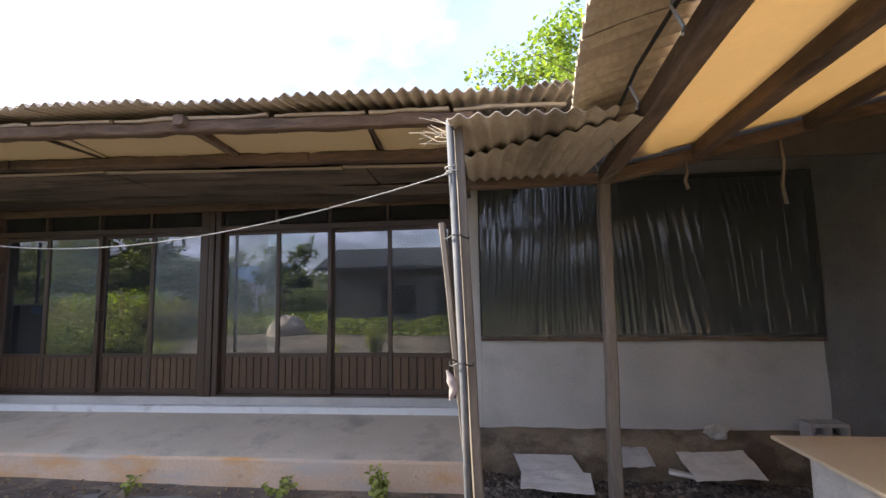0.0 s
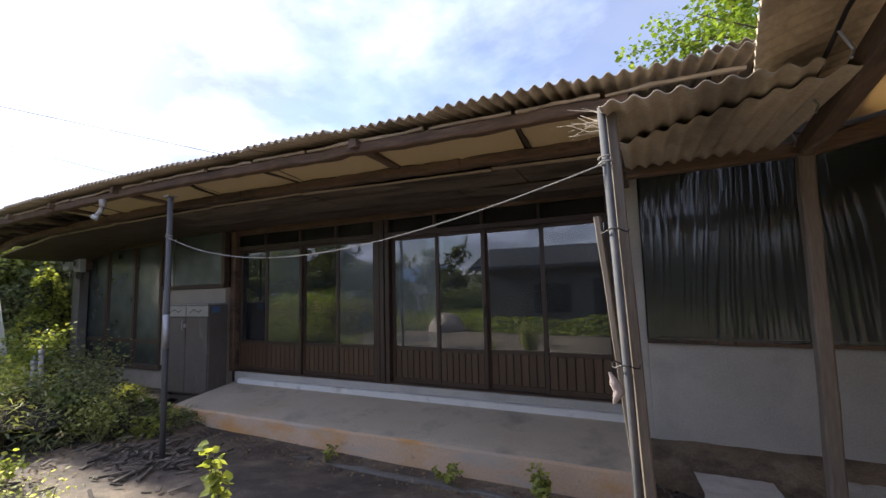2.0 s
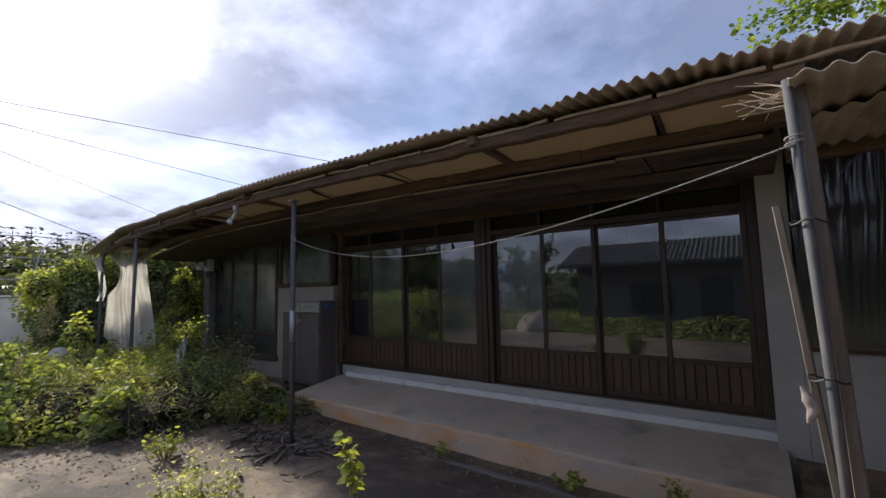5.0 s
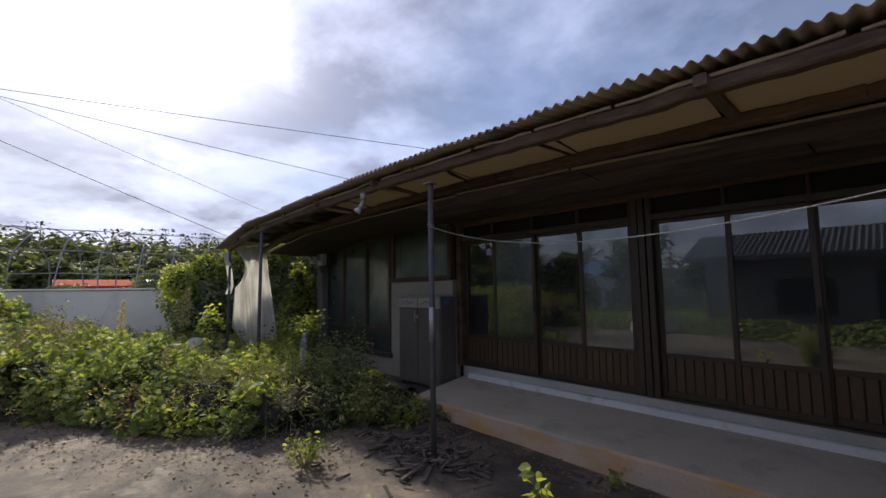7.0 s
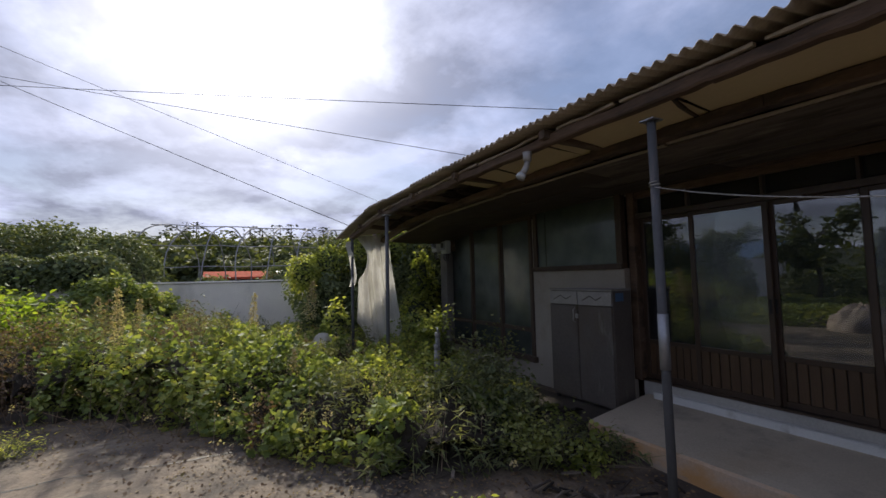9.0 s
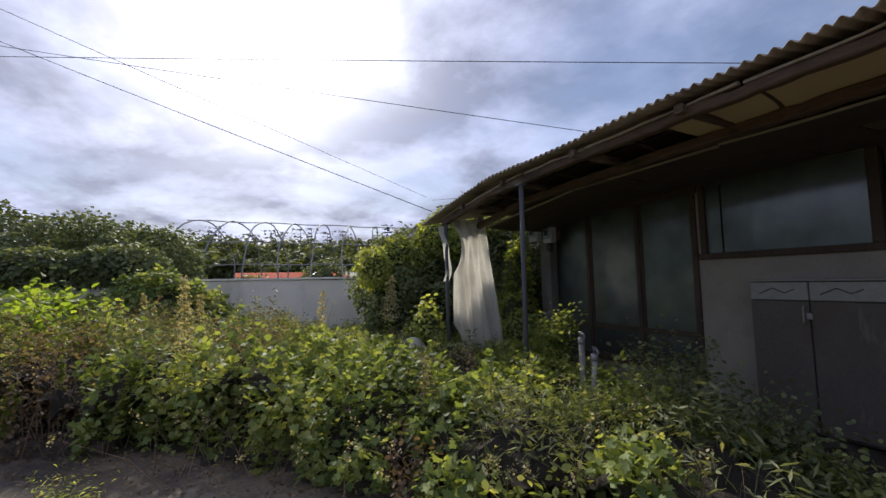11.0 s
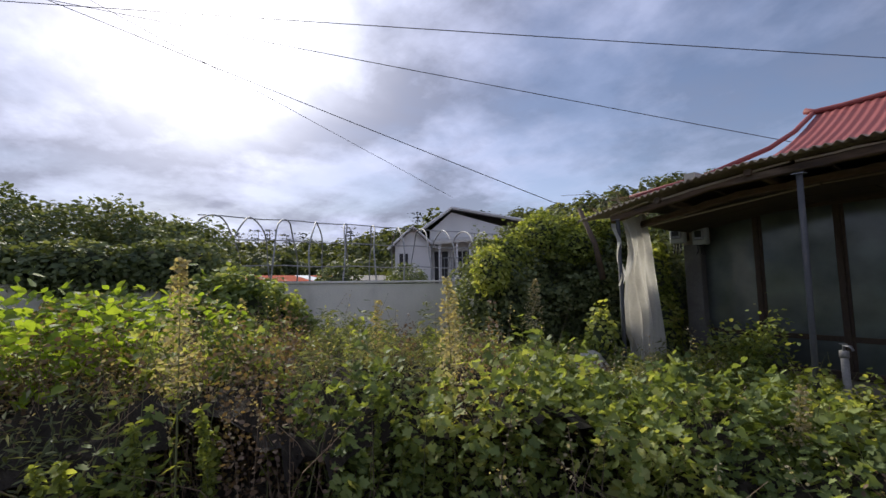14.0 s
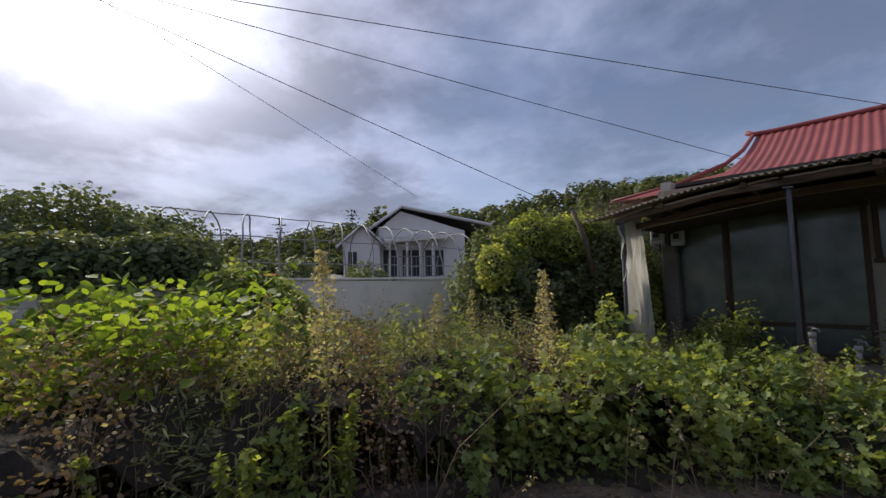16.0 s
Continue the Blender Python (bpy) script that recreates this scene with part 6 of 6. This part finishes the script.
def leaf_litter():
    """Dead leaves and crumbs blown along the garden edge and the porch gutter."""
    rng = np.random.default_rng(41)
    p = np.stack([rng.uniform(-10.6, -4.4, 30000), rng.uniform(-4.5, 3.6, 30000)], 1)
    d = edge_distance(p)
    p = p[(d > -1.3) & (d < 0.1) & (rng.uniform(0, 1, len(p)) < np.clip(0.9 + d * 0.68, 0.04, 1))]
    q = np.stack([rng.uniform(-5.6, 0.2, 900), 3.72 + np.abs(rng.normal(0, 0.13, 900)) * rng.choice((-1, 0.9), 900)], 1)
    p = np.concatenate([p, q])
    z = np.array([ground_z(a, b) for a, b in p]) + rng.uniform(0.006, 0.02, len(p))
    leaf_object("leaf_litter", np.column_stack([p, z]), rng.uniform(0.014, 0.045, len(p)), LEAF_OVAL, F_DRY, "dead brown leaves and crumbs on the yard concrete", "leaf litter", tilt=0.35)


leaf_litter()


def shrub(name, x, y, z0, h, spread, n, size, tpl, mat, label, category, stems=9, flowers=None, group="", low=0.3):
    t = thing(name, (x, y, z0), label, category, group)
    tips = []
    for k in range(stems):
        a = RNG.uniform(0, 6.28)
        r = spread * RNG.uniform(0.25, 1.0)
        tip = Vector((x + r * math.cos(a), y + r * math.sin(a), z0 + h * RNG.uniform(0.6, 1.0)))
        mid = Vector((x, y, z0)).lerp(tip, 0.5) + Vector((0, 0, 0.12 * h))
        tips.append((Vector((x, y, z0)), mid, tip))
        part("stem", Geo().tube([(x, y, z0 - 0.03), mid, tip], 0.007, 5, 0.002, False), M_GREENSTEM, t)
    pos = []
    for k in range(n):
        b, m, e = tips[RNG.integers(0, len(tips))]
        u = RNG.uniform(low, 1.03) ** 0.7
        p = b * (1 - u) ** 2 + m * (2 * u * (1 - u)) + e * u * u
        pos.append(p + Vector(RNG.normal(0, spread * 0.13 * (0.4 + u), 3)))
    leaf_object("foliage", np.array(pos), RNG.uniform(size * 0.6, size * 1.2, n), tpl, mat, parent=t, tilt=0.7)
    if flowers:
        fp = []
        for b, m, e in tips:
            for k in range(flowers):
                fp.append(e + Vector(RNG.normal(0, 0.05, 3)))
        leaf_object("blossom", np.array(fp), RNG.uniform(0.012, 0.025, len(fp)), LEAF_OVAL, F_CREAM, parent=t, tilt=0.8)
    return t


F_CREAM = leaf_material("cream_blossom", [(0.30, 0.33, 0.16), (0.42, 0.44, 0.26), (0.55, 0.54, 0.38)], 0.7, 0.4)
F_PALE = leaf_material("pale_flowering_leaves", [(0.12, 0.15, 0.05), (0.22, 0.25, 0.09), (0.34, 0.36, 0.16)], 0.6, 0.35)
shrub("flowering_weed", -1.98, 0.98, 0.02, 0.86, 0.27, 2800, 0.03, LEAF_OVAL, F_PALE, "pale green flowering weed growing from the yard", "weed", 34, 26)
shrub("leafy_weed", -2.38, 2.23, 0.0, 0.66, 0.12, 60, 0.085, LEAF_OVAL, F_LIGHT, "upright leafy green weed in the yard", "weed", 4)
shrub("leafy_weed", -1.35, 3.72, -0.1, 0.2, 0.14, 90, 0.05, LEAF_OVAL, F_LIGHT, "small green weed at the porch gutter", "weed", 6, group="gutter weeds")
shrub("leafy_weed", -0.45, 3.72, -0.1, 0.26, 0.2, 150, 0.055, LEAF_OVAL, F_LIGHT, "small green weed at the porch gutter", "weed", 8, group="gutter weeds")
shrub("leafy_weed", -2.75, 3.74, -0.1, 0.16, 0.1, 50, 0.05, LEAF_OVAL, F_LIGHT, "small green weed at the porch gutter", "weed", 5, group="gutter weeds")
shrub("leafy_weed", -8.2, -1.35, 0.02, 0.28, 0.32, 420, 0.05, LEAF_NARROW, F_LIGHT, "low green tuft in a crack of the yard", "weed", 14)
shrub("leafy_weed", -4.75, 1.9, 0.02, 0.30, 0.22, 200, 0.05, LEAF_OVAL, F_LIGHT, "low green tuft in a crack of the yard", "weed", 10)
shrub("leafy_weed", -1.15, 1.5, 0.0, 0.62, 0.18, 50, 0.06, LEAF_NARROW, F_LIGHT, "spindly grass weed in the yard", "weed", 4)
shrub("broadleaf_shrub", -11.9, -2.9, 0.0, 1.70, 1.0, 1000, 0.115, LEAF_OVAL, F_BRIGHT, "tall shrub with large bright green leaves", "shrub", 26, low=0.8)
shrub("broadleaf_shrub", -12.5, -4.6, 0.0, 1.68, 1.1, 900, 0.115, LEAF_OVAL, F_BRIGHT, "tall shrub with large bright green leaves", "shrub", 24, low=0.8)
shrub("dry_shrub", -6.1, 3.1, 0.02, 0.75, 0.65, 1500, 0.05, LEAF_OVAL, F_MUG, "scraggly half-dry shrub beside the porch step", "shrub", 26)
shrub("dry_shrub", -7.1, 3.6, 0.02, 0.95, 0.6, 1300, 0.055, LEAF_OVAL, F_MUG, "scraggly half-dry shrub under the window", "shrub", 24)
shrub("dry_shrub", -5.35, 2.9, 0.02, 0.55, 0.4, 700, 0.045, LEAF_OVAL, F_PALE, "scraggly half-dry shrub beside the porch step", "shrub", 18)
shrub("dark_shrub", -6.9, 2.5, 0.02, 0.8, 0.7, 2200, 0.06, LEAF_NARROW, F_BROAD, "dark green feathery shrub near the porch", "shrub", 30)
shrub("dark_shrub", -9.2, 3.7, 0.02, 1.15, 0.55, 1400, 0.07, LEAF_OVAL, F_BROAD, "dark green shrub under the window", "shrub", 20)


def back_weeds():
    """Lower weeds across the yard, behind the walker."""
    n = 26000
    p = np.stack([RNG.uniform(-11, 3.5, n), RNG.uniform(-13, -4.7, n)], 1)
    p = p[~((p[:, 0] > -5.7) & (p[:, 1] < -6.2)) & (np.hypot(p[:, 0] + 6.75, p[:, 1] + 5.05) > 0.95) & (np.hypot(p[:, 0] + 7.4, p[:, 1] + 3.9) > 1.3)]
    h = 0.55 * (1 + 0.4 * vnoise(p, 0.8, 4.0)) * np.clip((-4.6 - p[:, 1]) / 1.0, 0.25, 1)
    z = h * (1 - 0.9 * RNG.uniform(0, 1, len(p)) ** 2)
    leaf_object("yard_weeds", np.column_stack([p, z]), RNG.uniform(0.08, 0.17, len(p)), LEAF_OVAL, F_BROAD, "low green weeds across the yard", "weeds", tilt=0.9)


back_weeds()


# ---- vine-covered masses ----
def vine_mass(name, blobs, n_per_m2, size, mat, label, category, tpl=LEAF_OVAL, kind="stuff", bottom=0.0, layers=2, uneven=0.3):
    """Uneven leafy skins over overlapping mounds; each blob: centre and radii."""
    P, Nn, S = [], [], []
    core = Geo()
    for (cx, cy, cz, rx, ry, rz) in blobs:
        area = 4 * math.pi * ((rx * ry) ** 1.6 / 3 + (rx * rz) ** 1.6 / 3 + (ry * rz) ** 1.6 / 3) ** (1 / 1.6)
        n = int(area * n_per_m2)
        v = RNG.normal(0, 1, (n, 3))
        v /= np.linalg.norm(v, axis=1)[:, None]
        nz = np.array([noise.noise((a * 2.2 + cx, b * 2.2 + cy, c * 2.2)) + 0.6 * noise.noise((a * 6 + cx, b * 6, c * 6 + cy)) + 0.3 * noise.noise((a * 14, b * 14 + cx, c * 14)) for a, b, c in v])
        k = (1 + uneven * nz) * (1 - 0.12 * RNG.uniform(0, 1, n) ** 2 * layers)
        stray = RNG.uniform(0, 1, n) < 0.10
        k = np.where(stray, k * RNG.uniform(1.0, 1.07, n), k)
        pos = v * np.array((rx, ry, rz)) * k[:, None] + np.array((cx, cy, cz))
        ok = pos[:, 2] > bottom
        P.append(pos[ok]), Nn.append((v / np.array((rx, ry, rz)))[ok])
        # solid dark core stands for the shade behind the leaf skin
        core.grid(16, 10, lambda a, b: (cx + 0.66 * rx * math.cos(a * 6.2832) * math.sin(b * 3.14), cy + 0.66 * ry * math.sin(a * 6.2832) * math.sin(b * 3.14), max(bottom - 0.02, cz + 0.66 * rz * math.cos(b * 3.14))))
    P, Nn = np.concatenate(P), np.concatenate(Nn)
    Nn /= np.linalg.norm(Nn, axis=1)[:, None]
    ob = leaf_object(name, P, RNG.uniform(size * 0.6, size * 1.25, len(P)), tpl, mat, label, category, kind, facing=Nn * 0.5, tilt=1.1)
    c = part("inner_shade_core", core, M_HILL_CORE)
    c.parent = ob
    return ob


vine_mass("vine_hedge", [(-18.4, -5.0, 1.4, 2.3, 2.6, 2.25), (-18.2, -2.9, 1.35, 2.0, 1.5, 2.0), (-18.8, -8.6, 1.5, 2.4, 2.6, 2.3), (-17.0, -2.6, 1.2, 0.9, 1.1, 1.1), (-16.6, -5.8, 1.2, 1.2, 2.2, 1.6), (-17.5, -12.0, 1.5, 2.2, 2.4, 2.2), (-18.3, -2.0, 1.5, 1.7, 1.2, 1.75), (-15.5, -3.6, 2.0, 0.7, 1.0, 0.45), (-15.5, -2.3, 2.05, 0.6, 0.9, 0.5), (-15.6, -5.4, 2.1, 0.8, 1.3, 0.55), (-15.7, -7.6, 2.1, 0.8, 1.5, 0.6)],
          560, 0.10, F_VINE, "tall hedge of vines grown over the greenhouse end", "hedge", uneven=0.22)
vine_mass("vine_thicket", [(-12.9, 4.3, 1.0, 1.0, 1.7, 1.6), (-13.0, 3.0, 1.1, 0.8, 0.75, 1.45), (-12.2, 5.2, 1.3, 1.0, 1.5, 1.6), (-12.8, 6.6, 1.4, 1.2, 1.4, 1.6), (-11.4, 5.6, 1.1, 0.7, 1.1, 1.5)],
          950, 0.085, F_VINE, "dense thicket of climbing vines beside the house", "thicket", uneven=0.55)
# paler leaf mounds put the sunlit top of the thicket into colour
vine_mass("creeper", [(-12.7, 3.9, 2.6, 0.55, 0.5, 0.5), (-12.3, 5.0, 2.75, 0.7, 0.7, 0.35), (-13.3, 4.3, 2.5, 0.5, 0.6, 0.45), (-12.7, 3.0, 2.15, 0.4, 0.45, 0.4), (-12.4, 2.3, 1.9, 0.3, 0.35, 0.4), (-12.0, 4.2, 2.35, 0.35, 0.5, 0.35)], 800, 0.075, F_LIGHT, "yellow-green leaves standing for the sunlit top of the thicket", "creeper")
vine_mass("porch_creeper", [(-10.6, 4.4, 1.75, 0.14, 0.2, 0.6), (-10.55, 4.3, 0.8, 0.3, 0.4, 0.8), (-10.75, 4.6, 1.2, 0.2, 0.3, 0.9), (-10.35, 2.5, 0.9, 0.16, 0.2, 0.45)], 420, 0.085, F_LIGHT, "bright green creeper climbing the house corner", "creeper")
vine_mass("wall_bushes", [(-14.5, -1.4, 0.95, 0.7, 0.85, 1.0), (-14.3, -2.0, 0.7, 0.7, 0.8, 0.85), (-14.2, -3.2, 0.7, 0.9, 1.0, 0.9), (-14.7, -0.7, 0.8, 0.5, 0.6, 0.75)], 700, 0.10, F_BROAD, "bushes growing against the garden wall", "bush")
vine_mass("yard_hedge", [(-14.5, -11.5, 0.7, 1.8, 2.4, 1.1), (-10.0, -13.5, 0.7, 2.2, 1.8, 1.0), (-15.5, -14, 1.0, 2, 2, 1.7)], 170, 0.16, F_VINE, "leafy bushes behind the yard", "bush")


def roof_scrub():
    """Dry vine tangle on the roof corner and a leaning branch."""
    g = Geo()
    for k in range(60):
        x, y, z = -11.0 + RNG.normal(0, 0.3), 4.4 + RNG.normal(0, 0.35), 2.75 + RNG.uniform(0, 0.25)
        g.tube([(x, y, z), (x + RNG.normal(0, 0.2), y + RNG.normal(0, 0.2), z + RNG.uniform(0, 0.25)), (x + RNG.normal(0, 0.35), y + RNG.normal(0, 0.35), z + RNG.uniform(-0.1, 0.2))], 0.006, 4, 0.003, False)
    tagged(part("dead_vines", g, M_STEM), "grey dead vine tangle on the roof corner", "vines", kind="stuff")
    solid("leaning_branch", Geo().tube([(-11.3, 3.9, 1.7), (-11.35, 3.8, 2.3), (-11.5, 3.6, 2.95)], 0.055, 8, 0.04), M_BARK, "dark leaning branch beside the porch end", "branch", smooth=True)


roof_scrub()


# ---- trees ----
def tree(name, x, y, z0, h, crown, n, size, mat, label, tpl=LEAF_OVAL, limbs=16, trunk=0.14):
    t = thing(name, (x, y, z0), label, "tree")
    top = Vector((x + RNG.normal(0, 0.2), y + RNG.normal(0, 0.2), z0 + h * 0.85))
    base = Vector((x, y, z0))
    part("trunk", Geo().tube([base, base.lerp(top, 0.4) + Vector((0.1, 0.05, 0)), base.lerp(top, 0.75), top], trunk, 10, trunk * 0.25), M_BARK, t, smooth=True)
    pos = []
    cr = Geo()
    for k in range(limbs):
        s = base.lerp(top, RNG.uniform(0.45, 0.98))
        d = Vector(RNG.normal(0, 1, 3))
        d.z = abs(d.z) * 0.6 + 0.1
        d.normalize()
        e = s + Vector((d.x * crown[0], d.y * crown[1], d.z * crown[2])) * RNG.uniform(0.6, 1.05)
        m = s.lerp(e, 0.5) + Vector((0, 0, 0.15))
        cr.tube([s, m, e], trunk * 0.22, 5, 0.008, False)
        for j in range(7):
            b = s.lerp(e, RNG.uniform(0.35, 1.0))
            tip = b + Vector(RNG.normal(0, 0.30 * crown[0] / 2, 3)) + Vector((0, 0, 0.1))
            cr.tube([b, tip], 0.008, 3, 0.003, False)
            for q in range(max(1, n // (limbs * 7))):
                pos.append(b.lerp(tip, RNG.uniform(0.2, 1.15)) + Vector(RNG.normal(0, 0.09 * crown[0] / 2, 3)))
    part("branchwork", cr, M_BARK, t)["kind"] = "stuff"
    leaf_object("crown", np.array(pos), RNG.uniform(size * 0.6, size * 1.2, len(pos)), tpl, mat, parent=t, tilt=0.8)
    return t


RNG = np.random.default_rng(21)
tree("tree", 3.9, 10.8, 0, 9.6, (3.4, 2.6, 2.4), 15000, 0.13, F_TREE, "leafy bright green tree behind the house", limbs=26)
for x, y, h in ((-15.3, -8.6, 4.4), (-16.8, -9.2, 4.6), (-18.4, -8.8, 4.5), (-20.2, -9.4, 4.6), (-12.4, -9.6, 3.6), (-9.6, -10.4, 3.6)):
    tree("yard_tree", x, y, 0, h, (1.6, 1.6, 1.5), 3000, 0.17, F_VINE, "leafy green tree at the back of the yard", limbs=16, trunk=0.09)
for k in range(9):
    x, y = -16 + 3.6 * k + RNG.normal(0, 0.8), -27 + RNG.normal(0, 2)
    tree("far_tree", x, y, 0, RNG.uniform(2.6, 4.0), (1.5, 1.5, 1.2), 900, 0.42, F_FAR, "dark green tree far behind the yard", LEAF_CLUMP, 12, 0.16)


# ---- wooded hills ----
SKY = [(-180, 0.045), (-60, 0.05), (0, 0.20), (20, 0.225), (30, 0.205), (42, 0.165), (55, 0.145), (66, 0.115), (74, 0.085), (95, 0.082), (112, 0.08), (140, 0.06), (180, 0.045)]


def skyline(head):
    for (a, e0), (b, e1) in zip(SKY, SKY[1:]):
        if a <= head <= b:
            return e0 + (e1 - e0) * (head - a) / (b - a)
    return 0.045


def hills():
    cx, cy = -7.0, -2.0
    g = Geo()

    def at(u, v):
        head = -180 + 360 * u
        r = 62 + 110 * v
        e = skyline(head) * 118
        z = e * smooth01(0, 0.5, v) * (0.94 + 0.10 * noise.noise((head * 0.05, v * 3, 2))) - 0.1
        return (cx - r * math.sin(radians(head)), cy + r * math.cos(radians(head)), z)
    g.grid(180, 12, at)
    structure("wooded_hill", g, M_HILL_CORE, "low hills covered with dark woods round the farmland", "hill", True)
    n = 60000
    head = np.where(RNG.uniform(0, 1, n) < 0.8, RNG.uniform(5, 115, n), RNG.uniform(-180, 180, n))
    v = RNG.uniform(0.02, 0.56, n)
    base = np.array([at((hh + 180) / 360, vv) for hh, vv in zip(head, v)])
    # trees as clusters: shared crowns by cell
    cell = np.floor(np.column_stack([base[:, 0] / 4.2, base[:, 1] / 4.2]))
    hsh = np.sin(cell[:, 0] * 12.9898 + cell[:, 1] * 78.233) * 43758.5453
    hsh = hsh - np.floor(hsh)
    ctr = (cell + 0.5 + 0.4 * np.column_stack([np.sin(hsh * 40), np.cos(hsh * 57)])) * 4.2
    off = RNG.normal(0, 1, (n, 3))
    off /= np.linalg.norm(off, axis=1)[:, None]
    rad = 1.3 + 1.0 * hsh
    pos = np.column_stack([ctr + off[:, :2] * rad[:, None], base[:, 2] + 0.4 + 1.3 * hsh + (off[:, 2] + 0.6) * rad * 0.9])
    leaf_object("woodland", pos, RNG.uniform(0.55, 1.1, n), LEAF_CLUMP, F_FAR, "mixed dark green woods on the hills", "woods", facing=off, tilt=0.6)
    # single pines along the crest
    for k in range(17):
        hh = [96, 93, 91, 88.5, 86, 84, 82.5, 79, 77, 75, 73, 60, 57, 69, 66][k] if k < 15 else RNG.uniform(60, 112)
        r = 118 + RNG.uniform(-6, 6)
        x, y = cx - r * math.sin(radians(hh)), cy + r * math.cos(radians(hh))
        z = at((hh + 180) / 360, (r - 62) / 110)[2]
        hgt = RNG.uniform(5.0, 8.0)
        t = thing("pine_tree", (x, y, z), "distant flat-topped pine on the hill crest", "pine", "pines on the crest")
        part("trunk", Geo().tube([(x, y, z - 0.5), (x + 0.2, y, z + hgt * 0.6), (x, y, z + hgt)], 0.16, 6, 0.06), M_BARK, t)
        m = 60
        lay = RNG.integers(0, 4, m)
        pos = np.column_stack([x + RNG.normal(0, 0.95, m) * (1.25 - 0.22 * lay), y + RNG.normal(0, 0.95, m), z + hgt * (0.58 + 0.14 * lay) + RNG.normal(0, 0.13, m)])
        leaf_object("crown", pos, RNG.uniform(0.45, 0.8, m), LEAF_CLUMP, F_PINE, parent=t, tilt=0.35)


hills()


def middle_distance():
    """Trees and bushes between the garden wall and the hills."""
    blobs = []
    for k in range(16):
        y = -16 + 2.9 * k
        blobs.append((-44 + RNG.normal(0, 3), y + RNG.normal(0, 0.8), 1.3, 2.2, 2.2, RNG.uniform(1.6, 3.0)))
    for k in range(8):
        blobs.append((-36 + RNG.normal(0, 2), 16 + 2.4 * k, 2.4, 2.0, 2.2, RNG.uniform(3.2, 4.6)))
    vine_mass("field_trees", blobs, 55, 0.42, F_FAR, "dark trees and bushes beyond the greenhouse", "trees", LEAF_CLUMP)
    vine_mass("field_bushes", [(-23.5, 3.6, 1.2, 0.9, 1.0, 1.5), (-24, 7.0, 1.0, 1.2, 1.2, 1.5), (-22.5, 0.6, 0.9, 0.9, 0.9, 1.1), (-21.8, 5.4, 1.0, 0.7, 0.7, 1.1)], 260, 0.13, F_VINE, "bushes growing behind the garden wall", "bush")


middle_distance()
